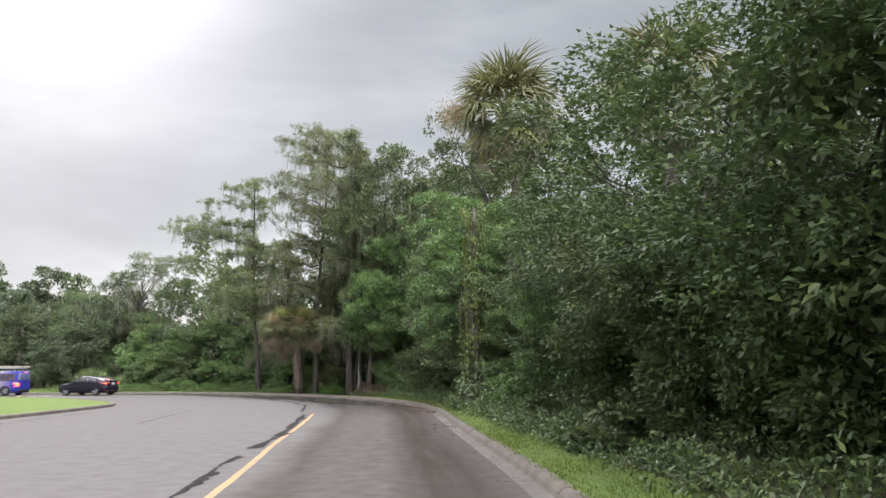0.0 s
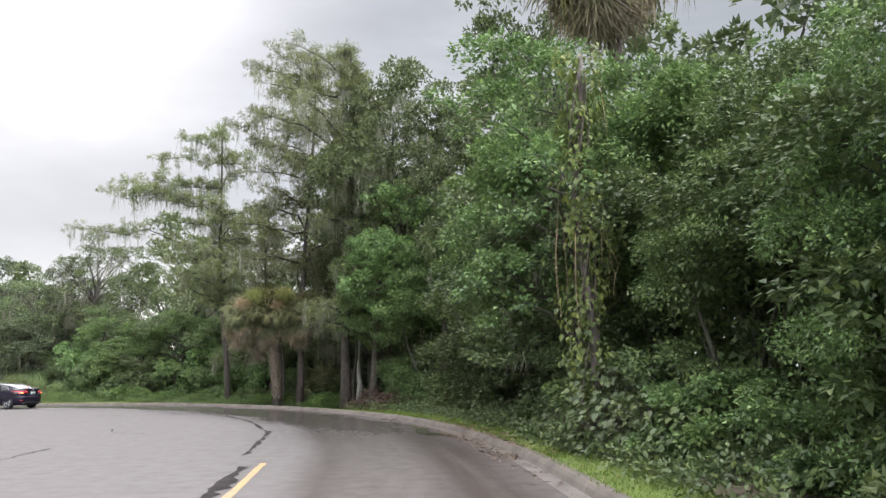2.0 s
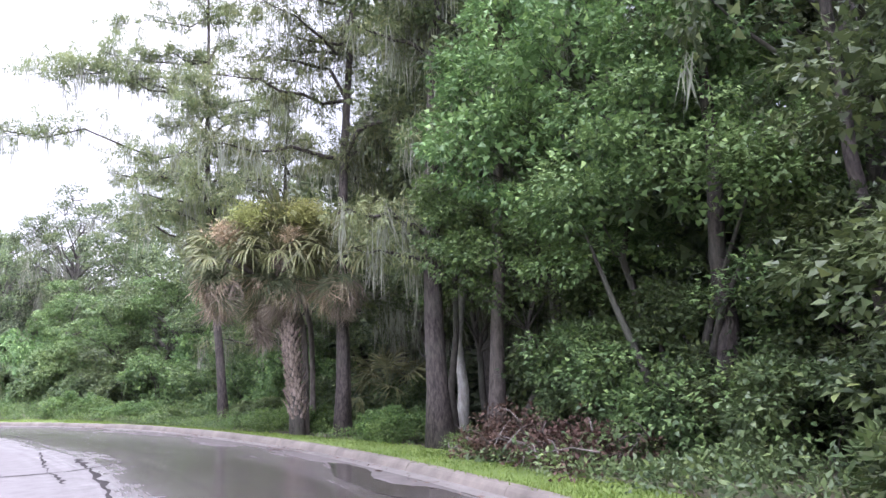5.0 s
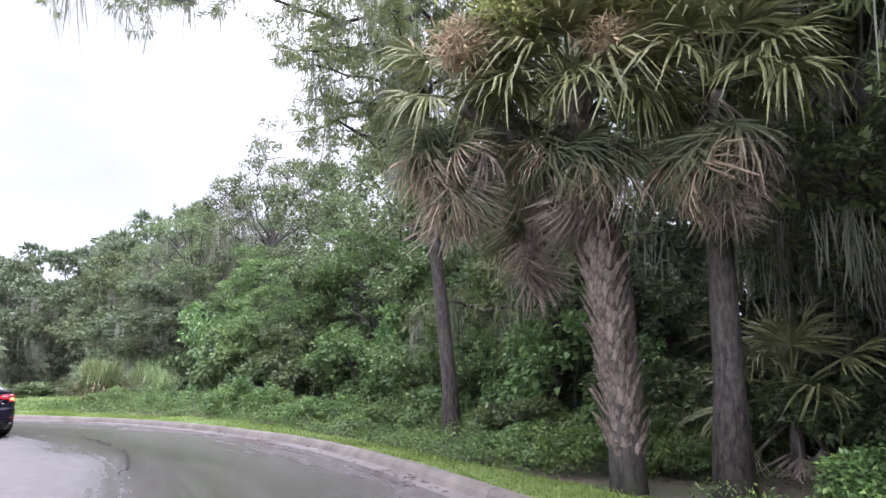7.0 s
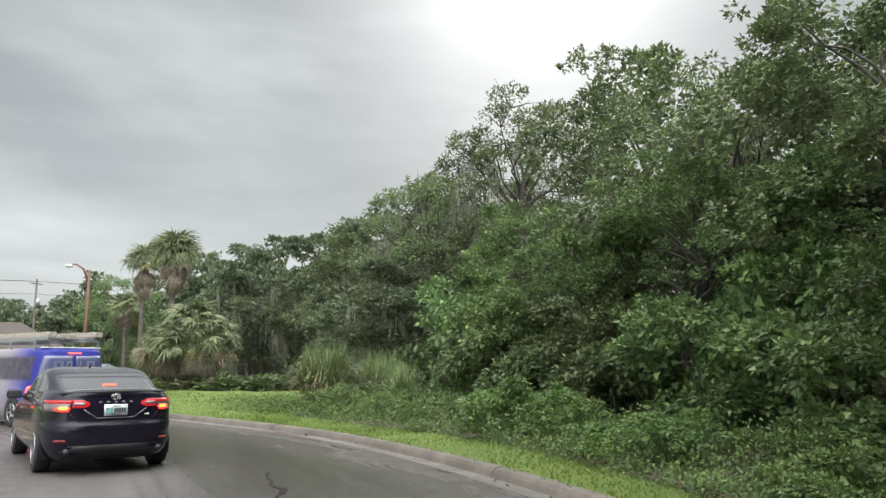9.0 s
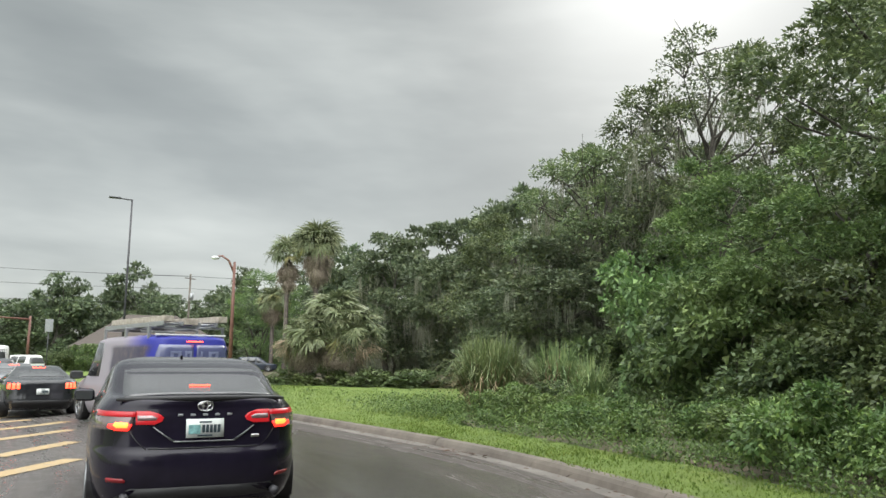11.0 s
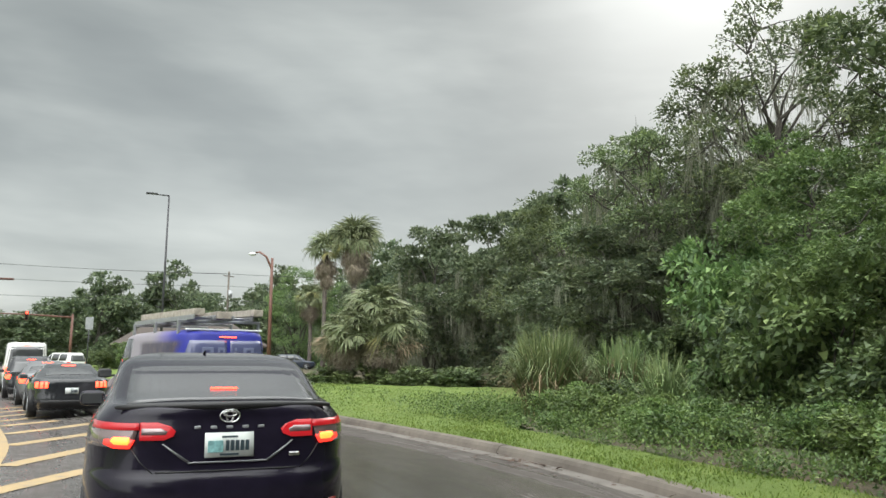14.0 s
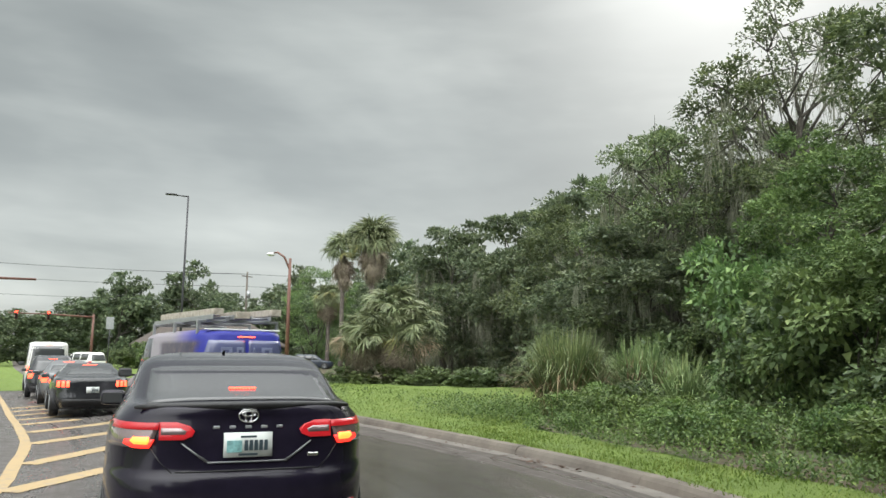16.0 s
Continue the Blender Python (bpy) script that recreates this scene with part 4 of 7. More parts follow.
def oak_kind(name, seed, label, h=12.0, r=4.6, leaf="leaf_oak", lobes=26, sub=15, per=36, size=0.20, base=2.5, moss=14, sparse=False, category="tree", fill=50, stout=1.0, strand=1.3, limb=0.07):
    """A broad tree: forked trunk, limbs, a crown of leafy lobes and hanging moss. It is built at the origin."""
    rng = np.random.default_rng(seed)
    ob = thing(name, Matrix(), label, category)
    cl = crown_clumps(rng, lobes, r * 0.78, r * 0.74, base + 0.8, h - 0.9, (0.14 if sparse else 0.24) * r, (0.22 if sparse else 0.37) * r, 0.55, 0.12 if sparse else 0.30)
    sh = Shape()
    tp = trunk_line(rng, h * 0.66, 1.1)
    tr = [0.27 * stout * (1 - 0.66 * i / 6) * h / 12 + (0.10 if i == 0 else 0) for i in range(7)]
    sh.tube(tp, tr, 9)
    limbs(sh, rng, tp, tr, cl[:, :3], limb)
    if sparse:
        for c in cl:
            for _ in range(5):
                d = Vector(rng.normal(size=3)) * c[3] * 0.75
                a = Vector(c[:3])
                sh.tube([a, a + d * 0.5 + Vector(rng.normal(size=3) * 0.08), a + d], [0.03, 0.018, 0.006], 5, False)
    link_mesh("trunk", sh.mesh("trunk"), M["bark"], ob)
    lv = lobe_leaves(rng, cl, sub, per, size, size * 0.68, fill=0 if sparse else fill, sub_r=(0.065 * r, 0.105 * r))
    link_mesh("crown", tris("crown", lv), M[leaf], ob)
    if moss:
        low = cl[cl[:, 2] < base + (h - base) * 0.8]
        an = low[rng.choice(len(low), moss * 2)]
        an = an[:, :3] + rng.normal(size=(moss * 2, 3)) * 0.4 - np.array([0, 0, 0.7]) * an[:, 3:4]
        tagged(link_mesh("moss", quads("moss", moss_strands(rng, an, 20, 0.25, strand, 0.09, 0.013)), M["moss"], ob, "grey moss hanging in strands"), kind="stuff")
    return ob


def draped_kind(name, seed, label, h=6.0, r=2.8, leaf="leaf_shaded", lobes=30, sub=12, per=50, size=0.17, broad=0.7, category="shrub", shoots=8, fill=36):
    """A mound of leaves that reaches the ground, over thin bent stems."""
    rng = np.random.default_rng(seed)
    ob = thing(name, Matrix(), label, category)
    cl = crown_clumps(rng, lobes, r * 0.72, r * 0.70, -0.12 * h, h - 0.25 * r, 0.22 * r, 0.36 * r, 0.6, 0.30)
    cl[:, 2] = np.maximum(cl[:, 2], 0.12 * r)
    sh = Shape()
    for k in range(shoots):
        c = cl[rng.integers(len(cl))]
        a = Vector((rng.normal() * 0.25, rng.normal() * 0.25, -0.12))
        b = Vector(c[:3])
        m = a.lerp(b, 0.5) + Vector((rng.normal() * 0.2, rng.normal() * 0.2, 0.3 * h / 4))
        w = 0.011 * h
        sh.tube([a, a.lerp(m, 0.6), m, b], [w, w * 0.8, w * 0.6, w * 0.2], 5, False)
    tagged(link_mesh("stem", sh.mesh("stem"), M["bark"], ob))
    lv = lobe_leaves(rng, cl, sub, per, size, size * broad, 0.4, fill, (0.10 * r, 0.16 * r))
    lv = lv[lv[:, :, 2].min(axis=1) > 0.0]
    link_mesh("foliage", tris("foliage", lv), M[leaf], ob)
    return ob


# the stems that stand clear at the grass edge
STEMS = ((-14.6, 61.2), (-10.35, 55.4), (-9.15, 55.6), (-6.15, 51.5))


def place(kind, x, y, scale=1.0, turn=None, tall=1.0, z=None, label="", group=""):
    turn = random.uniform(0, 360) if turn is None else turn
    z = ground_at(x, y) - 0.02 if z is None else z
    ob = copy_thing(kind, pose(x, y, z, 0, 0, turn) @ Matrix.Diagonal((scale, scale, scale * tall, 1)))
    return tagged(ob, label, group=group)


def retire(ob):
    """Removes a pattern once its copies stand."""
    for o in (*ob.children_recursive, ob):
        bpy.data.objects.remove(o)


def build_woods():
    oak_a = oak_kind("oak_tree", 11, "spreading live oak at the wood's edge", moss=5, size=0.145, per=58)
    oak_b = oak_kind("oak_tree", 12, "tall live oak with an uneven mossy crown", h=13.0, r=4.2, moss=5, strand=0.8, size=0.145, per=58)
    oak_c = oak_kind("oak_tree", 13, "half-bare oak with thin grey twigs and moss", h=13.0, r=4.8, lobes=44, sub=12, per=36, size=0.14, base=3.5, sparse=True, moss=60, strand=1.3)
    oak_h = oak_kind("oak_tree", 16, "tall moss-hung oak standing over the palms", h=17.5, r=5.0, lobes=34, sub=15, per=46, size=0.17, base=6.0, moss=40, fill=16, stout=0.42)
    bright_h = oak_kind("broadleaf_tree", 23, "light green broadleaf tree leaning out over the verge", h=11.5, r=3.6, leaf="leaf_bright", lobes=30, sub=16, per=60, size=0.12, base=4.0, moss=0, stout=0.4, limb=0.022)
    oak_m = oak_kind("oak_tree", 18, "oak with low boughs and long curtains of grey moss", h=12.5, r=3.3, lobes=40, sub=15, per=50, size=0.15, base=2.6, moss=70, fill=30, stout=0.5, strand=1.5)
    oak_k = oak_kind("oak_tree", 17, "live oak of the deep wood, a few unseen to block skylight", h=12.5, r=4.8, lobes=24, sub=12, per=22, size=0.29, moss=4)
    oak_n = oak_kind("oak_tree", 19, "fine-leaved oak leaning towards the road", h=11.5, r=4.7, leaf="leaf_shaded", lobes=30, sub=16, per=60, size=0.12, base=3.4, moss=0, fill=60, stout=0.6)
    bush_w = draped_kind("weed_bush", 44, "knee-high clump of lush green weeds", h=1.1, r=1.15, leaf="leaf_weed", lobes=12, sub=12, per=50, size=0.066, shoots=4, fill=40, category="weeds")
    far_a = oak_kind("oak_tree", 14, "dense dark oak behind the lawn", leaf="leaf_far", lobes=32, sub=14, per=36, size=0.25, base=0.8, moss=44, strand=2.2)
    far_b = oak_kind("oak_tree", 15, "distant rounded tree in a long row", leaf="leaf_far", h=12, r=5.2, lobes=26, sub=14, per=18, size=0.44, base=0.0, moss=0, fill=50)
    bright_a = oak_kind("broadleaf_tree", 21, "young broadleaf tree with bright green leaves", h=8.5, r=3.3, leaf="leaf_bright", lobes=26, sub=16, per=78, size=0.105, base=1.0, moss=0)
    bright_b = oak_kind("broadleaf_tree", 22, "broadleaf tree overhanging the kerb, light green", h=9.5, r=3.7, leaf="leaf_bright", lobes=26, sub=16, per=80, size=0.105, base=1.8, moss=0)
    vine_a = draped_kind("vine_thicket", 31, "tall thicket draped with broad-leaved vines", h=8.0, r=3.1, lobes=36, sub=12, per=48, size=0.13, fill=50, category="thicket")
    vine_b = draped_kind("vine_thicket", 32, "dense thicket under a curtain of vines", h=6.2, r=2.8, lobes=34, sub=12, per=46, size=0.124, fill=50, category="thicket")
    vine_c = draped_kind("broadleaf_tree", 34, "broadleaf tree with light green boughs down to the ground", h=9.5, r=3.4, leaf="leaf_bright", lobes=40, sub=14, per=74, size=0.10, fill=50, category="tree")
    back = draped_kind("thicket", 33, "dark thicket deep in the wood", h=7.0, r=4.6, leaf="leaf_far", lobes=30, sub=9, per=18, size=0.36, category="thicket")
    bush_a = draped_kind("bush", 41, "rounded green bush at the wood's edge", h=3.0, r=1.8, leaf="leaf_bright", lobes=18, sub=12, per=38, size=0.125, shoots=5, fill=50)
    bush_b = draped_kind("bush", 42, "leafy dark green bush under the trees", h=2.4, r=1.7, leaf="leaf_shaded", lobes=18, sub=12, per=38, size=0.115, shoots=5, fill=50)
    bush_c = draped_kind("bush", 43, "low straggling bush in the undergrowth", h=1.5, r=1.3, leaf="leaf_shaded", lobes=12, sub=10, per=26, size=0.14, shoots=4)
    for k in (oak_a, oak_b, oak_c, oak_h, bright_h, oak_m, oak_n, oak_k, bush_w, far_a, far_b, bright_a, bright_b, vine_a, vine_b, vine_c, back, bush_a, bush_b, bush_c):
        k.location = (0, 0, 0)
    wood = "trees of the roadside wood"
    # the wall of growth beside the straight
    for kind, x, y, s, tall in [
        (vine_a, 7.4, -3, 1.1, 1.0), (oak_n, 6.4, 4.0, 0.95, 0.62), (vine_a, 6.1, 9.0, 0.95, 0.95), (oak_n, 5.4, 9.6, 0.85, 0.66), (oak_n, 4.7, 14.6, 0.85, 0.74), (vine_b, 5.4, 13.0, 0.9, 0.9),
        (oak_n, 5.3, 19.2, 0.8, 0.8), (vine_a, 5.2, 17.6, 0.85, 0.8), (vine_a, 5.0, 22.0, 0.85, 0.86), (oak_n, 4.9, 23.8, 0.8, 0.64), (oak_n, 4.6, 27.4, 0.75, 0.78), (oak_n, 5.0, 31.0, 0.8, 0.76), (vine_b, 4.2, 26.4, 0.85, 1.0),
        (bright_b, 4.4, 29.6, 0.95, 0.92), (vine_a, 3.8, 31.2, 0.8, 0.9), (bright_a, 1.7, 36.2, 1.05, 1.0), (bright_b, 1.7, 31.6, 1.0, 0.92), (vine_b, 2.2, 31.8, 0.6, 0.9), (vine_a, 0.6, 40.6, 0.85, 0.85),
        (oak_a, 3.2, 41.5, 0.95, 1.0), (vine_b, 0.9, 45.6, 0.8, 0.9), (vine_c, -1.6, 47.2, 0.9, 0.85), (oak_h, -3.0, 51.8, 0.9, 1.16), (oak_h, -0.4, 49.8, 0.8, 1.1), (bush_a, 1.5, 29.7, 0.55, 0.85), (bush_a, 2.2, 31.6, 0.6, 1.1), (bright_h, -4.3, 51.0, 0.75, 0.9), (bright_h, -2.9, 48.6, 0.95, 1.0), (oak_h, -5.0, 59.5, 0.9, 0.9), (back, -4.6, 57.4, 0.6, 0.55), (vine_b, -0.9, 47.2, 0.7, 0.85), (oak_m, -5.0, 54.0, 0.72, 1.1), (oak_m, -6.9, 57.6, 0.8, 0.9), (back, 7.6, 53.0, 0.9, 0.6), (back, 5.0, 58.5, 0.9, 0.6), (oak_b, 1.9, 33.6, 0.8, 0.82), (back, 1.5, 66.0, 1.0, 0.9), (back, -1.6, 70.0, 1.0, 0.9), (back, -6.0, 66.5, 0.9, 0.6), (back, -3.2, 62.0, 0.8, 0.6), (back, 0.4, 57.0, 0.8, 0.6), (back, -11.0, 70.0, 0.9, 0.6), (back, -7.6, 61.4, 0.6, 0.5), (back, -2.0, 53.6, 0.6, 0.6), (back, -10.6, 64.0, 0.6, 0.5), (vine_b, -1.8, 50.4, 0.8, 0.8), (vine_b, 1.2, 44.2, 0.8, 0.9), (oak_k, 1.6, 50.6, 0.9, 1.05), (oak_a, -4.4, 57.5, 1.05, 1.25),
        # oaks at (12, 10), (17, 2) and y below 0: unseen, block skylight
        (oak_k, 12.0, 10.0, 1.0, 1.3), (oak_k, 12.5, 19.0, 1.0, 1.0), (oak_k, 11.5, 28.0, 1.0, 1.0), (oak_k, 9.5, 36.0, 1.0, 1.0), (oak_k, 7.0, 44.0, 1.05, 1.1), (oak_k, 4.0, 52.0, 1.1, 1.15),
        (oak_k, -0.5, 60.0, 1.1, 1.15), (oak_k, -7.0, 64.0, 1.1, 1.0), (oak_k, 17, 2, 1.1, 1.4), (oak_k, 8.5, -9, 1.0, 1.35), (oak_k, 13, -6, 1.1, 1.5), (oak_k, 15, -14, 1.2, 1.2), (oak_k, 8.5, -16, 1.1, 1.1), (oak_k, 21, -9, 1.2, 1.2), (oak_k, 22, -19, 1.3, 1.3), (oak_k, 12, -24, 1.3, 1.2), (oak_k, 7, -30, 1.2, 1.2), (oak_a, 6.0, 31.5, 0.95, 0.8), (oak_b, 2.6, 38.5, 0.95, 1.2), (oak_b, 1.0, 46.2, 0.95, 1.22),
        (back, 12, 6, 1, 1), (back, 12, 15, 1, 1), (back, 11.5, 23, 1, 1), (back, 10.5, 31, 1, 1), (back, 8, 39, 1, 1), (back, 5.5, 47, 1, 1), (back, 2.5, 54, 1, 1), (back, -1, 59.5, 1, 1),
        (back, -5, 63.5, 1, 1), (back, -9.5, 68, 1, 1), (back, -14, 73, 1, 1), (back, -19, 77.5, 1, 1), (back, -25, 83, 1, 1), (back, -31, 89, 1, 1), (back, -38, 92, 1, 0.9), (back, -45, 95.5, 1, 0.8),
    ]:
        place(kind, x, y, s, tall=tall, group=wood)
    # behind the palms and round the outside of the bend
    for kind, x, y, s, tall in [
        (oak_a, -11.5, 66.0, 0.85, 0.8), (bright_a, -13.0, 65.0, 0.95, 0.8), (oak_b, -16.5, 70.5, 0.9, 0.85), (bright_b, -17.6, 71.6, 0.85, 0.85), (vine_a, -15.0, 67.0, 0.75, 0.7),
        (oak_a, -21.0, 74.0, 0.95, 0.98), (oak_b, -25.5, 78.5, 1.0, 0.92), (bright_b, -21.6, 72.2, 0.85, 0.8), (bright_a, -25.0, 72.6, 0.85, 0.8), (vine_b, -24.0, 71.0, 0.8, 0.85),
        (bright_a, -28.5, 76.2, 0.95, 0.9), (oak_c, -33.4, 84.8, 1.1, 1.08), (oak_c, -38.8, 83.6, 0.9, 1.0), (far_a, -37.4, 79.6, 0.72, 0.72), (far_a, -41.8, 81.0, 0.6, 0.62), (back, -60, 127, 1, 0.6), (back, -70, 124, 1, 0.6), (back, -82, 119, 1, 0.6), (back, -92, 115, 1, 0.6), (back, -50, 129, 1, 0.6), (back, -102, 111, 1, 0.6), (back, -64, 104, 0.7, 0.4), (back, -55, 99, 0.7, 0.45), (oak_a, -30.5, 81.5, 0.85, 0.85), (oak_c, -36.4, 87.5, 1.0, 0.95),
        (vine_a, -33.5, 80.0, 0.85, 0.75), (oak_a, -38.5, 88.0, 0.9, 0.85), (far_a, -43.5, 85.5, 0.75, 0.66), (oak_a, -47.5, 89.0, 0.95, 0.95), (far_a, -51.5, 93.5, 1.0, 0.98), (oak_k, -44.0, 92.0, 1.0, 1.0),
        (oak_k, -14.0, 78.0, 1.1, 1.0), (oak_k, -20.0, 84.0, 1.1, 1.1), (oak_k, -28.0, 92.0, 1.2, 1.15), (oak_k, -6.0, 72.0, 1.2, 1.1),
        (far_a, -57.5, 93.5, 1.0, 0.95), (far_a, -65.5, 93.5, 0.95, 0.97), (far_a, -60.0, 100.0, 1.05, 1.0), (far_a, -71.0, 98.0, 1.0, 0.9), (far_a, -54.0, 104.0, 1.2, 1.1),
        (vine_c, -107.0, 105.0, 1.4, 1.0), (vine_c, -102.0, 109.0, 1.3, 0.9), (back, -110, 108, 0.9, 0.5), (far_a, -72.4, 91.0, 0.6, 0.68), (oak_n, -74.6, 91.2, 0.5, 0.62), (back, -74, 103, 0.8, 0.45), (back, 7.0, 20.0, 0.7, 0.7), (far_a, -86.0, 104.0, 1.0, 0.95), (far_b, -88.0, 106.0, 1.0, 1.1), (far_b, -97.0, 112.0, 1.0, 1.2), (far_b, -80.0, 110.0, 1.1, 1.1), (far_b, -70.0, 116.0, 1.3, 1.15),
    ]:
        place(kind, x, y, s, tall=tall, group=wood)
    # far rows beyond the junction
    rng = random.Random(5)
    for k in range(28):
        yaw = radians(55 + k * 1.2)
        dist = 165 + rng.uniform(-22, 30)
        place(far_b, -20.6 - math.sin(yaw) * dist, 56.8 + math.cos(yaw) * dist, rng.uniform(1.0, 1.4), tall=rng.uniform(0.85, 1.2) * (1.0 if k < 17 else 0.72), group="distant trees beyond the junction")
    for k in range(8):
        yaw = radians(60.5 + k * 1.15)
        place(far_b, -20.6 - math.sin(yaw) * (128 + 7 * (k % 3)), 56.8 + math.cos(yaw) * (128 + 7 * (k % 3)), 1.05, tall=0.84 + 0.1 * (k % 2), group="distant trees beyond the junction")
    for k in range(5):
        yaw = radians(28 + k * 6)
        place(far_b, -20 - math.sin(yaw) * 75, 70 + math.cos(yaw) * 75, 1.2, tall=1.0, group="distant trees beyond the junction")
    rng = random.Random(9)
    for k in range(32):
        s = 111 + k * 0.95 + rng.uniform(-0.4, 0.4)
        o = rng.uniform(lawn_width(s) + 0.9, 4.4) if s < 141 else rng.uniform(2.4, 4.8)
        p = by_kerb(s, o)
        if min((p.x - a) ** 2 + (p.y - b2) ** 2 for a, b2 in STEMS) > 3.0:
            place(bush_w, p.x, p.y, rng.uniform(0.65, 1.15), tall=rng.uniform(0.7, 1.1), group="weed clumps along the verge")
    # bushes along the foot of the wood
    for kind, x, y, s, tall in [
        (vine_b, 6.2, 6.6, 0.8, 0.9), (vine_b, 5.6, 10.6, 0.75, 0.9), (vine_b, 5.2, 14.4, 0.7, 0.9), (vine_b, 4.9, 18.2, 0.7, 0.9), (vine_b, 4.5, 22.0, 0.7, 0.9), (vine_c, 3.2, 26.0, 0.55, 1.1), (vine_c, 3.6, 22.6, 0.5, 1.1), (bush_a, 2.4, 25.4, 0.6, 0.9), (bush_a, 2.8, 23.2, 0.55, 0.85), (bush_a, 2.0, 27.2, 0.5, 0.8), (bush_c, 2.9, 12.6, 0.8, 0.7), (bush_c, 2.6, 20.4, 0.8, 0.7),
        (bush_b, 2.5, 28.0, 0.85, 1.0), (bush_b, 2.2, 31.0, 0.85, 1.0), (bush_c, 1.1, 34.0, 0.9, 0.9), (bush_b, 0.7, 38.4, 0.8, 0.9), (bush_c, -0.6, 42.0, 0.9, 1.0), (bush_b, -1.2, 46.4, 0.8, 0.9), (vine_b, -2.4, 49.4, 0.75, 0.75), (bush_b, -0.8, 44.6, 0.8, 0.9),
        (bush_b, -3.4, 51.4, 1.0, 1.1), (bush_b, -7.6, 58.4, 0.9, 0.9), (bush_b, -10.2, 60.0, 1.0, 0.9), (bush_a, -12.0, 62.2, 1.0, 1.05), (bush_a, -14.6, 64.2, 0.9, 1.05), (bush_b, -12.9, 60.3, 0.7, 0.8),
        (bush_a, -17.0, 66.4, 0.95, 0.95), (bush_a, -104.2, 83.6, 1.3, 0.9), (bush_b, -103.0, 87.4, 1.4, 1.0), (bush_a, -102.2, 90.6, 1.3, 0.9), (bush_b, -105.0, 80.6, 1.3, 0.9), (bush_a, -20.0, 68.2, 1.05, 0.92), (bush_b, -22.3, 69.3, 1.0, 1.0), (bush_a, -18.6, 69.6, 1.1, 1.3), (bush_a, -15.8, 68.0, 1.1, 1.3), (bush_b, -24.8, 70.2, 1.0, 0.95),
        (bush_a, -26.8, 71.8, 1.1, 1.1), (bush_b, -28.4, 73.0, 1.1, 1.2), (bush_a, -30.0, 75.0, 1.2, 1.4), (bush_b, -31.0, 71.2, 0.7, 0.6), (bush_b, -44.5, 82.5, 1.0, 0.8), (bush_c, -35.5, 77.5, 1.3, 1.2),
        (bush_c, -50.5, 79.6, 1.2, 0.55), (bush_c, -48.2, 80.2, 1.3, 0.5), (bush_c, -45.8, 81.0, 1.3, 0.5), (bush_c, -52.6, 78.4, 1.3, 0.55), (bush_c, -54.6, 77.6, 1.2, 0.5), (bush_c, -49.4, 78.8, 1.2, 0.5), (bush_c, -47.0, 79.8, 1.2, 0.5),
    ]:
        place(kind, x, y, s, tall=tall, group="bushes along the wood's edge")
    leafy = broad_plant_kind(45, "lush clump of broad heart-shaped leaves at the verge")
    for x, y, sc, tall in [(0.95, 27.6, 0.8, 0.8), (1.3, 26.8, 0.95, 0.9), (1.5, 27.7, 1.1, 1.15), (1.8, 26.2, 1.0, 0.9), (1.2, 29.4, 0.9, 0.9), (2.0, 25.2, 0.9, 0.9), (0.9, 30.6, 0.7, 0.7), (2.2, 23.8, 0.6, 0.6), (2.5, 20.6, 0.5, 0.5), (2.7, 16.4, 0.5, 0.5), (3.0, 10.4, 0.55, 0.6), (2.9, 8.6, 0.5, 0.6)]:
        place(leafy, x, y, sc, tall=tall, group="broad-leaved plants at the wood's foot")
    for k in (oak_a, oak_b, oak_c, oak_h, bright_h, oak_m, oak_n, oak_k, bush_w, far_a, far_b, bright_a, bright_b, vine_a, vine_b, vine_c, back, bush_a, bush_b, bush_c, leafy):
        retire(k)


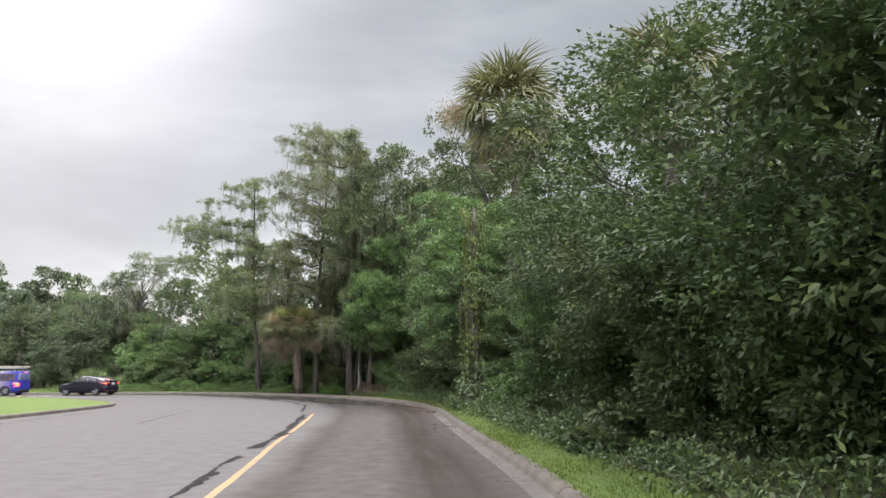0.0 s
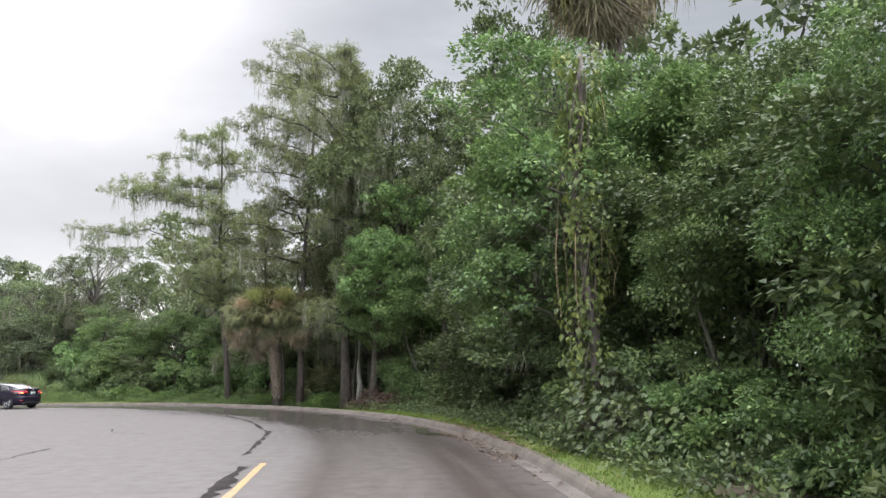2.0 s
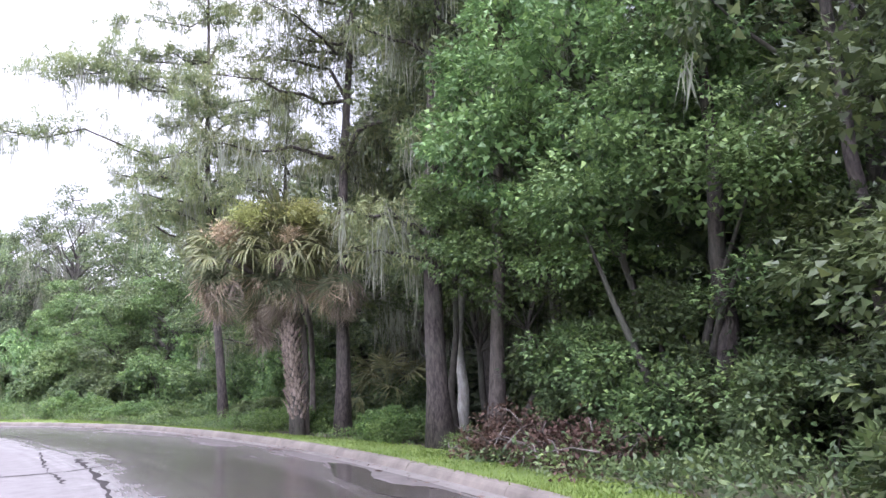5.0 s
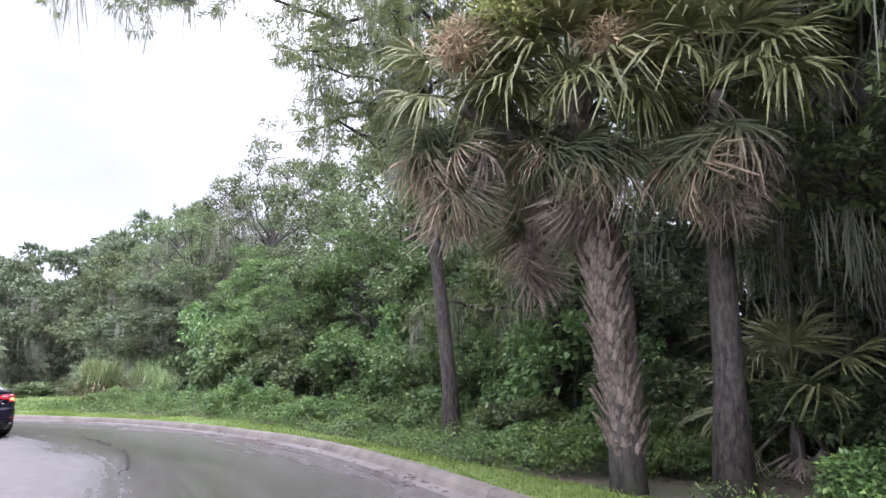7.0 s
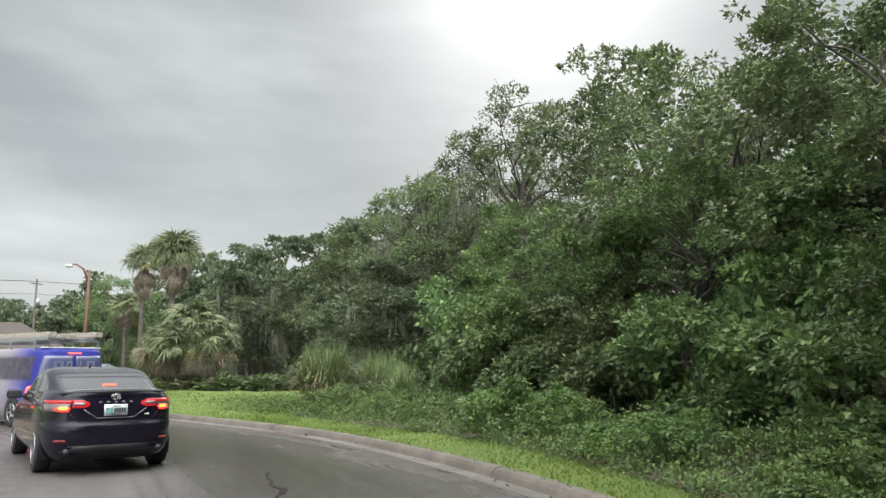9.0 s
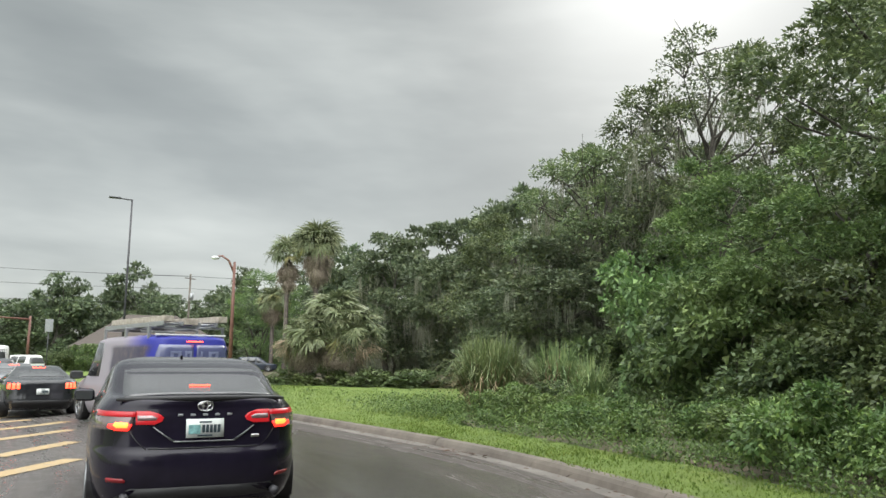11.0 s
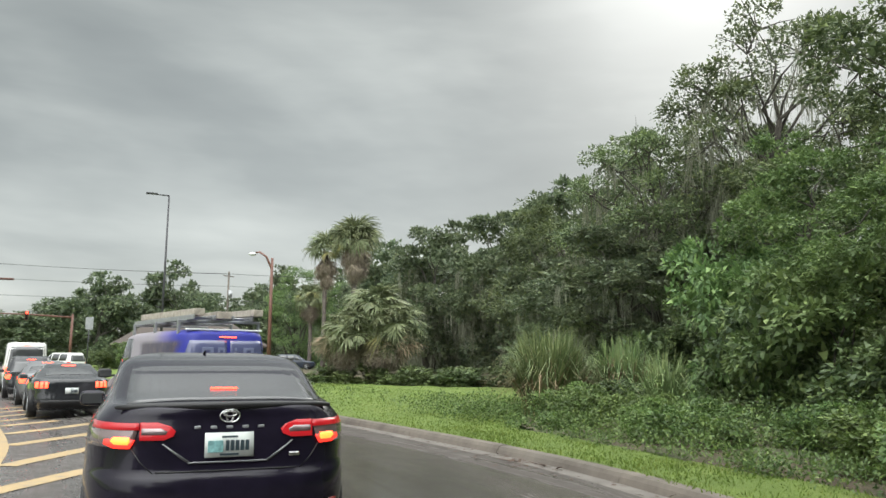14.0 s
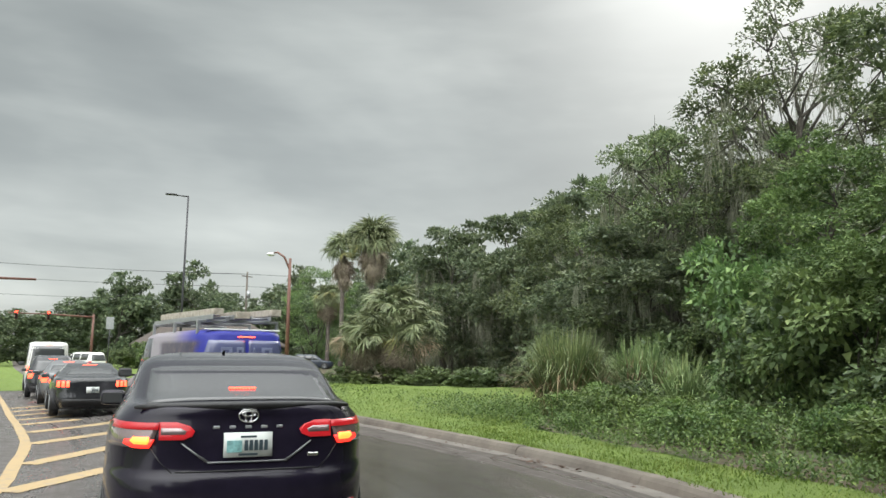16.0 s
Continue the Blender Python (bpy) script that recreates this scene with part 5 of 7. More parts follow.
def cypress(x, y, h, seed, label, arms=(), radius=0.28, lean=(0, 0), low=5.5, count=22, reach=3.2, pale=False, moss=True, per=16):
    """A tall bald cypress: flared trunk, long bent arms, feathery needles and moss."""
    rng = np.random.default_rng(seed)
    ob = thing("cypress_tree", pose(x, y, ground_at(x, y)), label, "tree", "trees of the roadside wood")
    sh = Shape()
    n = 12
    tp, tr = [], []
    for i in range(n):
        t = i / (n - 1)
        tp.append((lean[0] * t + 0.10 * math.sin(t * 7 + seed), lean[1] * t + 0.10 * math.cos(t * 6 + seed) - 0.1, h * t * t * 0.25 + h * t * 0.75 - (0.2 if i == 0 else 0)))
        tr.append(radius * (1 - 0.86 * t) * (1.55 if i == 0 else 1.0) + 0.02)
    tr[1] *= 1.03
    sh.tube(tp, tr, 12)
    anchors = []
    todo = [tuple(a) for a in arms]
    for k in range(count):
        ang, z = rng.uniform(0, 2 * math.pi), rng.uniform(low, h)
        ln = reach * (0.35 + 0.65 * (h - z) / (h - low)) * rng.uniform(0.6, 1.2)
        todo.append((ang, z, ln, rng.uniform(0.0, 0.35)))
    for ang, z, ln, rise in todo:
        i = min(range(n), key=lambda j: abs(tp[j][2] - z))
        a = Vector(tp[i])
        d = Vector((math.cos(ang), math.sin(ang), 0))
        pts = [a]
        steps = 6
        for q in range(1, steps + 1):
            t = q / steps
            pts.append(a + d * ln * t + Vector((0, 0, z - a.z + ln * rise * math.sin(t * 1.9) * 0.8)) + Vector(rng.normal(size=3) * 0.07 * ln / 3))
        r0 = min(tr[i] * 0.62, 0.028 * ln + 0.012)
        sh.tube(pts, [r0 * (1 - 0.85 * q / steps) for q in range(steps + 1)], 6, False)
        for q in range(1, steps + 1):
            m = max(2, int(ln * 1.3))
            for _ in range(m):
                p = pts[q - 1].lerp(pts[q], rng.random())
                side = Vector((rng.normal() * 0.32, rng.normal() * 0.32, rng.normal() * 0.14 + 0.03))
                tip = p + side * (0.6 + 0.1 * ln)
                sh.tube([p, tip], [0.012, 0.004], 4, False)
                anchors.append(tip)
    link_mesh("trunk", sh.mesh("trunk"), M["bark_pale" if pale else "bark_cypress"], ob)
    an = np.array([tuple(a) for a in anchors])
    lobes = np.concatenate([an, rng.uniform(0.20, 0.46, (len(an), 1)) * np.array([[1.0]])], axis=1)
    link_mesh("crown", tris("crown", lobe_leaves(rng, lobes, 3, per, 0.17, 0.036, 0.55, 0, (0.12, 0.26))), M["leaf_cypress"], ob)
    if moss:
        sel = an[rng.random(len(an)) < 0.4]
        tagged(link_mesh("moss", quads("moss", moss_strands(rng, sel, 12, 0.2, 1.3, 0.07, 0.012)), M["moss"], ob, "grey moss hanging from the branches"), kind="stuff")
    return ob


def bare_trunk(x, y, h, r, seed, label, material, lean=(0, 0)):
    rng = np.random.default_rng(seed)
    ob = thing("tree_trunk", pose(x, y, ground_at(x, y)), label, "tree trunk", "trees of the roadside wood")
    sh = Shape()
    pts = [(lean[0] * t + 0.05 * rng.normal(), lean[1] * t + 0.05 * rng.normal(), h * t - (0.2 if t == 0 else 0)) for t in np.linspace(0, 1, 8)]
    sh.tube(pts, [r * (1.5 if i == 0 else 1.12 if i == 1 else 1 - 0.06 * i) for i in range(8)], 12)
    link_mesh("trunk", sh.mesh("trunk"), material, ob)
    return ob


def build_cypresses():
    pi = math.pi
    cypress(-14.65, 61.3, 17.6, 51, "tall bald cypress with long branches over the road", low=4.6, count=15, reach=4.0, lean=(-0.95, 0.2), radius=0.155,
            per=34, arms=[(pi * 1.15, 6.6, 2.9, 0.2), (pi * 1.0, 7.4, 3.2, 0.25), (pi * 1.28, 7.8, 2.6, 0.15), (pi * 0.2, 6.8, 2.2, 0.2), (pi * 1.1, 8.6, 3.4, 0.2), (pi * 1.4, 6.2, 1.8, 0.1), (pi * 1.75, 7.6, 2.2, 0.2), (pi * 1.10, 9.5, 8.4, 0.19), (pi * 1.06, 12.0, 6.2, 0.24), (pi * 1.0, 13.2, 6.0, 0.22), (pi * 0.92, 15.0, 4.5, 0.3), (pi * 0.05, 12.0, 3.6, 0.1), (pi * 0.7, 8.2, 4.2, 0.0), (pi * 1.5, 11.2, 2.6, 0.05), (pi * 1.1, 16.2, 2.4, 0.3), (pi * 0.3, 15.6, 2.6, 0.3), (pi * 1.6, 16.4, 2.0, 0.4), (pi * 0.8, 16.8, 1.8, 0.5), (pi * 1.05, 12.0, 6.4, 0.3)])
    cypress(-9.25, 55.65, 20.0, 52, "tall mossy cypress beside the palm", low=5.2, count=24, reach=4.2, radius=0.17, lean=(0.75, 0.2), per=27,
            arms=[(pi * 1.05, 12.6, 3.6, 0.2), (pi * 0.95, 14.2, 3.9, 0.25), (pi * 1.15, 15.6, 3.4, 0.2), (pi * 1.3, 13.4, 3.4, 0.2), (pi * 1.0, 17.0, 2.6, 0.3), (pi * 1.4, 16.0, 3.0, 0.3), (pi * 1.1, 18.0, 4.0, 0.3), (pi * 0.8, 18.6, 3.0, 0.3), (pi * 1.3, 18.4, 3.4, 0.3), (pi * 0.95, 15.0, 4.8, 0.3), (pi * 0.2, 17.0, 3.0, 0.3)])
    cypress(-6.15, 51.5, 18.5, 53, "broad mossy cypress at the grass edge", low=3.4, count=44, reach=2.5, radius=0.23, lean=(0.2, 0.4), per=23, arms=[(pi * 0.9, 11.0, 4.6, 0.5), (pi * 1.1, 12.5, 5.0, 0.5), (pi * 0.75, 14.0, 4.6, 0.4), (pi * 1.3, 13.2, 4.0, 0.5), (pi * 1.0, 15.6, 4.6, 0.3), (pi * 0.1, 12.0, 4.0, 0.5), (pi * 1.2, 16.8, 3.6, 0.4)])
    cypress(-4.9, 54.8, 17.0, 54, "mossy cypress standing back in the wood", low=3.4, count=42, reach=2.7, radius=0.2, per=16)
    cypress(-8.0, 60.5, 17.5, 55, "slender cypress behind the palms", low=4.0, count=36, reach=3.6, radius=0.13, per=16)
    cypress(-12.6, 62.6, 12.5, 56, "young feathery cypress hung with moss", low=2.8, count=36, reach=2.8, radius=0.13, per=16)
    bare_trunk(-5.75, 53.2, 8.5, 0.12, 61, "pale grey slender tree trunk in the shade", M["bark_pale"], (0.2, 0.3))
    bare_trunk(-4.9, 51.9, 9.0, 0.17, 62, "reddish brown rough tree trunk in the shade", M["bark_palm"], (0.5, 0.1))
    bare_trunk(-5.85, 52.2, 9.0, 0.08, 63, "dark trunk standing close behind another", M["bark"], (0.1, 0.5))
    bare_trunk(-1.4, 46.3, 7.0, 0.16, 64, "thin grey trunk at the wood's edge", M["bark_cypress"], (0.2, 0.4))
    bare_trunk(0.1, 44.4, 7.0, 0.12, 65, "thin grey trunk at the wood's edge", M["bark_cypress"], (-0.2, 0.4))


def frond_mesh(seed, stem=0.9, blade=0.95, count=26, spread=150, sag=0.35, dead=False, slim=0.8, hinge=0.0):
    """A fan leaf along +x: stalk, then narrow blades that droop at their ends."""
    rng = np.random.default_rng(seed)
    q = []
    w = 0.022
    for a, b, za, zb in ((0, 0.5, 0, 0.03), (0.5, 1.0, 0.03, 0.0)):
        q.append([(a * stem, -w, za), (b * stem, -w, zb), (b * stem, w, zb), (a * stem, w, za)])
        q.append([(a * stem, 0, za - w), (b * stem, 0, zb - w), (b * stem, 0, zb + w), (a * stem, 0, za + w)])
    for k in range(count):
        t = k / (count - 1) * 2 - 1
        ang = radians(t * spread / 2) + rng.normal() * 0.09
        ln = blade * (1.0 - 0.28 * t * t) * rng.uniform(0.82, 1.12)
        d = np.array([math.cos(ang), math.sin(ang), 0])
        side = np.array([-math.sin(ang), math.cos(ang), 0])
        o = np.array([stem + 0.10 * (1 - abs(t)), 0, 0.0])
        p = []
        fall = sag * rng.uniform(0.4, 1.8) + (rng.uniform(0.05, 0.5) if dead else 0.0)
        arch = 0.14 * (1 - abs(t))
        for u, ww in ((0.0, 0.012), (0.38, 0.03 * slim), (0.72, 0.022 * slim), (1.0, 0.003)):
            drop = -fall * ln * u * u * (1.0 if u < 0.8 else 1.15) + arch * u
            c = o + d * ln * u * (1 - 0.20 * fall * u) + np.array([0, 0, drop])
            tw = side * ww + np.array([0, 0, ww * 0.5 * (1 if k % 2 else -1)])
            if hinge:
                x, z = c[0] - stem, c[2]
                c = np.array([stem + x * math.cos(hinge) + z * math.sin(hinge), c[1], z * math.cos(hinge) - x * math.sin(hinge)])
            p.append((c - tw, c + tw))
        for (a0, a1), (b0, b1) in zip(p, p[1:]):
            q.append([a0, b0, b1, a1])
    return quads("frond", np.array(q, dtype=float))


FRONDS = {}


def palm(x, y, head, seed, label, base=None, radius=0.2, green=26, dead=14, size=1.0, boots=0.0, yellow=4, flower=None, group="cabbage palms by the road", low=-0.3, bend=1.3, bunches=(), leaf="green"):
    """A cabbage palm: trunk to the head, boots round it, green fan fronds above and dead ones hanging below."""
    rng = random.Random(seed)
    if not FRONDS:
        for k in range(3):
            FRONDS["green", k] = frond_mesh(200 + k, 0.95, 1.0, 30, 190, 0.55)
            FRONDS["dead", k] = frond_mesh(220 + k, 0.75, 0.9, 26, 130, 0.35, True, 0.5)
        for kind in ("green", "dead"):
            for k in range(3):
                FRONDS[kind, k].materials.append(M["frond" if kind == "green" else "frond_dead"])
        for k in range(3):
            FRONDS["yellow", k] = FRONDS["green", k].copy()
            FRONDS["yellow", k].materials.clear()
            FRONDS["yellow", k].materials.append(M["frond_yellow"])
            FRONDS["broad", k] = frond_mesh(260 + k, 0.75, 1.0, 26, 210, 0.7, False, 1.25)
            FRONDS["broad", k].materials.append(M["frond"])
            FRONDS["droop", k] = frond_mesh(280 + k, 0.75, 0.85, 32, 230, 0.30, False, 1.1, 0.85)
            FRONDS["droop", k].materials.append(M["frond_pale"])
            FRONDS["tall", k] = frond_mesh(300 + k, 0.75, 1.05, 28, 215, 0.55, False, 1.35)
            FRONDS["tall", k].materials.append(M["frond_pale"])
            FRONDS["half", k] = frond_mesh(240 + k, 0.6, 0.95, 54, 225, 0.42, False, 0.40)
            FRONDS["half", k].materials.append(M["frond_half"])
    bx, by = base or (x, y)
    gz = ground_at(bx, by)
    ob = thing("cabbage_palm", pose(bx, by, gz), label, "palm tree", group)
    top = Vector((x - bx, y - by, head - gz))
    sh = Shape()
    n = 9
    pts = [Vector((top.x * t**bend, top.y * t**bend, top.z * t - (0.15 if t == 0 else 0))) for t in np.linspace(0, 1, n)]
    sh.tube(pts, [radius * (1.35 if i == 0 else 1.1 if i == 1 else 1.0) for i in range(n)], 14)
    link_mesh("trunk", sh.mesh("trunk"), M["bark" if boots else "bark_palm"], ob)
    if boots:
        if "boot" not in FRONDS:
            bsh = Shape()
            ww, tilt, ln = 0.088, 0.46, 0.34
            p0, d, s = Vector((0, 0, 0)), Vector((1, 0, 0)), Vector((0, 1, 0))
            mid, tip = d * ln * tilt * 0.4 + Vector((0, 0, ln * 0.55)), d * ln * tilt + Vector((0, 0, ln))
            bsh.v += [p0 - s * ww, p0 + s * ww, mid + s * ww * 0.7, mid - s * ww * 0.7, tip + s * ww * 0.5, tip - s * ww * 0.5, d * 0.02 - Vector((0, 0, 0.04)), mid + d * 0.035, tip + d * 0.012]
            bsh.f += [(0, 6, 7, 3), (6, 1, 2, 7), (3, 7, 8, 5), (7, 2, 4, 8), (0, 3, 2, 1), (3, 5, 4, 2)]
            FRONDS["boot"] = bsh.mesh("boot", False)
            FRONDS["boot"].materials.append(M["boot"])
        for i in range(int(boots / 0.13)):
            z = top.z - 0.05 - i * 0.13
            if z < 0.15:
                break
            t = z / top.z
            for k in range(7):
                a = 360 * (k + 0.5 * (i % 2)) / 7 + rng.uniform(-7, 7)
                f = new("boot", FRONDS["boot"])
                f.parent = ob
                f.matrix_basis = Matrix.Translation((top.x * t**bend, top.y * t**bend, z)) @ pose(0, 0, 0, rng.uniform(-14, 14), rng.uniform(-6, 10), a) @ Matrix.Translation((radius * 0.92, 0, 0)) @ Matrix.Scale(rng.uniform(0.7, 1.05), 4)
    for k in range(green + yellow + dead):
        kind = "green" if k < green else "yellow" if k < green + yellow else "dead"
        yaw = k * 137.5 + rng.uniform(-15, 15)
        if kind == "green":
            pitch = 78 - 95 * (k / max(green - 1, 1)) ** 0.9 + rng.uniform(-8, 8)
        elif kind == "yellow":
            pitch = rng.uniform(-50, 10)
        else:
            pitch = rng.uniform(-86, -40)
        s = size * rng.uniform(0.85, 1.15)
        f = new("frond", FRONDS[leaf if kind == "green" else kind, rng.randrange(3)])
        f.parent = ob
        zo = top.z + (0.1 if kind == "green" else -0.05 if kind == "yellow" else low * rng.random())
        f.matrix_basis = Matrix.Translation((top.x, top.y, zo)) @ pose(0, 0, 0, rng.uniform(-25, 25), -pitch, yaw) @ Matrix.Translation((radius * 0.5, 0, 0)) @ Matrix.Scale(s, 4)
        if kind == "dead":
            f["label"] = "dry brown hanging frond"
    # bunches of half-dry fronds that hang together: kind, heading, its spread, pitch, its spread, number, size
    for kind, head_yaw, dyaw, pitch0, dpitch, count, s0, *off in bunches:
        ox, oy, oz = off[0] if off else (0, 0, 0)
        for k in range(count):
            f = new("frond", FRONDS[kind, rng.randrange(3)])
            f.parent = ob
            f.matrix_basis = Matrix.Translation((top.x + ox, top.y + oy, top.z + oz - 0.15 - 0.5 * rng.random())) @ pose(0, 0, 0, rng.uniform(-65, 65), -(pitch0 + rng.uniform(-dpitch, dpitch)), head_yaw + rng.uniform(-dyaw, dyaw)) @ Matrix.Translation((radius * 0.5, 0, 0)) @ Matrix.Scale(s0 * rng.uniform(0.88, 1.12), 4)
            if kind != "droop":
                f["label"] = "half-dry hanging fan frond" if kind == "half" else "dry brown hanging frond"
    for (dx, dy, dz, r, mat) in flower or ():
        g = np.random.default_rng(seed + 9)
        pts = g.normal(size=(1500, 3)) * r * np.array([0.5, 0.5, 0.36]) + np.array([top.x + dx, top.y + dy, top.z + dz])
        ax = unit(g.normal(size=(1500, 3)))
        link_mesh("flower_stalk", quads("flower_stalk", leaf_quads(pts, ax, unit(g.normal(size=(1500, 3))), np.full(1500, 0.18), np.full(1500, 0.026))), M[mat], ob, "branched dry flower stalk" if mat == "flower" else "yellow branched flower stalk")
    return ob


def build_palms():
    palm(-10.75, 55.0, 4.8, 71, "cabbage palm with a thick criss-cross booted trunk", base=(-10.35, 55.45), radius=0.185, green=46, dead=6, boots=4.6, yellow=0, size=0.86, low=-0.4,
         bunches=[("half", 150, 30, 0, 20, 6, 0.9), ("half", 255, 50, -38, 20, 10, 0.74), ("half", 320, 45, -42, 18, 8, 0.74), ("dead", 150, 90, -84, 5, 8, 0.74, (-0.72, 0.66, -0.7)), ("dead", 290, 60, -74, 8, 9, 0.78)],
         flower=[(-1.1, -0.9, 0.55, 0.36, "flower"), (-0.5, -0.9, 0.95, 0.5, "seed"), (1.0, -0.9, 1.0, 0.42, "seed"), (0.6, -0.7, 0.45, 0.26, "flower")])
    palm(-12.1, 54.55, 4.75, 72, "cabbage palm leaning out, its skirt of half-dry fronds hanging", base=(-10.3, 56.1), radius=0.09, bend=7.0, green=16, dead=3, yellow=2, size=0.62, low=-0.3,
         bunches=[("half", 180, 80, -22, 22, 16, 0.66), ("half", 210, 90, -58, 16, 24, 0.68), ("dead", 215, 80, -72, 10, 18, 0.72)])
    palm(-12.0, 57.3, 4.9, 75, "cabbage palm with green fan fronds hanging behind the booted trunk", base=(-10.42, 57.4), radius=0.08, bend=7.0, green=14, dead=2, yellow=2, size=0.75, low=-0.3,
         bunches=[("droop", 200, 120, -46, 18, 18, 0.8), ("half", 240, 90, -62, 12, 12, 0.85)])
    palm(-9.0, 55.0, 4.7, 73, "cabbage palm half hidden by a cypress trunk", base=(-9.2, 56.7), radius=0.085, bend=3.0, green=28, dead=8, yellow=0, size=0.8, low=-0.4, bunches=[("half", 240, 70, -54, 16, 12, 0.82), ("dead", 260, 70, -72, 10, 10, 0.78)])
    palm(3.3, 34.3, 13.6, 74, "tall cabbage palm with a brown skirt over the thicket", base=(4.2, 34.8), radius=0.2, green=44, dead=12, size=1.55, yellow=4, group="tall palms in the wood",
         bunches=[("half", 200, 60, -40, 20, 18, 1.5), ("dead", 200, 60, -60, 14, 20, 1.55), ("half", 290, 60, -45, 18, 14, 1.5), ("dead", 290, 60, -62, 12, 16, 1.5)], flower=[(-2.4, -0.3, -0.2, 1.0, "flower"), (-1.0, -0.8, 1.0, 1.0, "seed")])
    palm(5.8, 18.2, 8.5, 76, "cabbage palm among the oak crowns", radius=0.18, green=24, dead=8, size=1.0, group="tall palms in the wood")
    palm(-78.7, 95.2, 12.4, 77, "tall palm with a shaggy brown skirt", radius=0.24, green=54, dead=60, size=1.35, yellow=4, low=-2.2, leaf="tall", group="tall palms behind the lawn", bunches=[("tall", 0, 180, 10, 30, 10, 1.3, (0, 0, 0.1)), ("dead", 0, 180, -38, 16, 14, 1.3, (0, 0, -0.1)), ("dead", 0, 180, -56, 14, 30, 1.35, (0, 0, -0.2))])
    palm(-80.2, 93.0, 11.4, 78, "smaller palm with a shaggy brown skirt beside a taller one", radius=0.2, green=26, dead=40, size=1.1, yellow=2, low=-2.0, leaf="tall", group="tall palms behind the lawn", bunches=[("dead", 0, 180, -56, 14, 24, 1.2, (0, 0, -0.2))])
    palm(-102.6, 104.7, 9.2, 79, "slender palm with a bare pale trunk", radius=0.24, green=36, dead=50, size=1.3, yellow=8, low=-1.2, leaf="droop", group="tall palms behind the lawn", bunches=[("droop", 0, 180, 5, 30, 30, 1.6, (0, 0, 0.1)), ("dead", 0, 180, -38, 16, 14, 1.3, (0, 0, -0.1)), ("dead", 0, 180, -56, 14, 30, 1.35, (0, 0, -0.2))])
    palm(-52.8, 79.4, 3.6, 80, "low spreading palm with fronds to the ground", radius=0.3, green=46, dead=22, size=1.25, yellow=4, low=-0.9, leaf="droop", group="low palms on the lawn",
         bunches=[("droop", 200, 80, 35, 35, 16, 1.15, (-1.0, -0.7, -0.4)), ("droop", 250, 80, 30, 40, 16, 1.15, (0.2, -0.9, -0.5)), ("droop", 330, 80, 35, 35, 16, 1.15, (1.0, 0.6, -0.3)), ("droop", 60, 80, 30, 30, 10, 1.15, (0.4, 1.0, -0.4)),
                  ("half", 220, 70, -25, 14, 12, 1.1, (-1.2, -1.0, -0.6)), ("half", 330, 70, -25, 14, 10, 1.1, (1.1, 0.4, -0.6)), ("dead", 220, 100, -50, 14, 22, 1.1, (-0.8, -0.8, -0.5)), ("dead", 330, 80, -52, 14, 16, 1.1, (0.7, 0.2, -0.6))])
    palm(-8.2, 58.0, 0.9, 81, "small palm in the shade behind the trunks", radius=0.1, green=14, dead=5, size=0.8, yellow=1, group="small palms in the wood")


def reed_clump(x, y, h, r, count, seed, label, material, dry=0.0):
    rng = np.random.default_rng(seed)
    ob = thing("reed_clump", pose(x, y, ground_at(x, y)), label, "reeds", "tall reeds at the lawn's corner")

    def blades(n, hh, lean):
        a = rng.uniform(0, 2 * math.pi, n)
        rr = r * np.sqrt(rng.random(n)) * 0.62
        base = np.stack([rr * np.cos(a), rr * np.sin(a), np.zeros(n)], 1)
        b = a + rng.normal(size=n) * 0.5
        out = np.stack([np.cos(b), np.sin(b), np.zeros(n)], 1)
        side = np.stack([-np.sin(b), np.cos(b), np.zeros(n)], 1)
        ln = hh * rng.uniform(0.55, 1.1, n)
        sp = (0.08 + 0.92 * rng.random(n) ** 1.6) * lean
        bow = rng.uniform(0.65, 1.1, n)
        rows = []
        for u in (0, 0.35, 0.65, 0.85, 1.0):
            p = base + out * (sp * ln * (0.35 * u + 0.65 * u**3))[:, None] + np.array([0, 0, 1.0]) * (ln * (u - bow * sp * u**4.5))[:, None]
            w = 0.022 * (1.05 - u**2) * (0.55 + 0.45 * min(1.0, u * 3))
            rows.append((p - side * w, p + side * w))
        return np.concatenate([np.stack([p0, p1, q1, q0], 1) for (p0, p1), (q0, q1) in zip(rows, rows[1:])])

    tagged(link_mesh("blade_mass", quads("blade_mass", blades(count, h, 0.72)), material, ob), kind="stuff")
    if dry:
        tagged(link_mesh("dry_blade_mass", quads("dry_blade_mass", blades(int(count * dry), h * 0.8, 0.95)), M["reed_dry"], ob, "dry straw-coloured blades"), kind="stuff")
    return ob


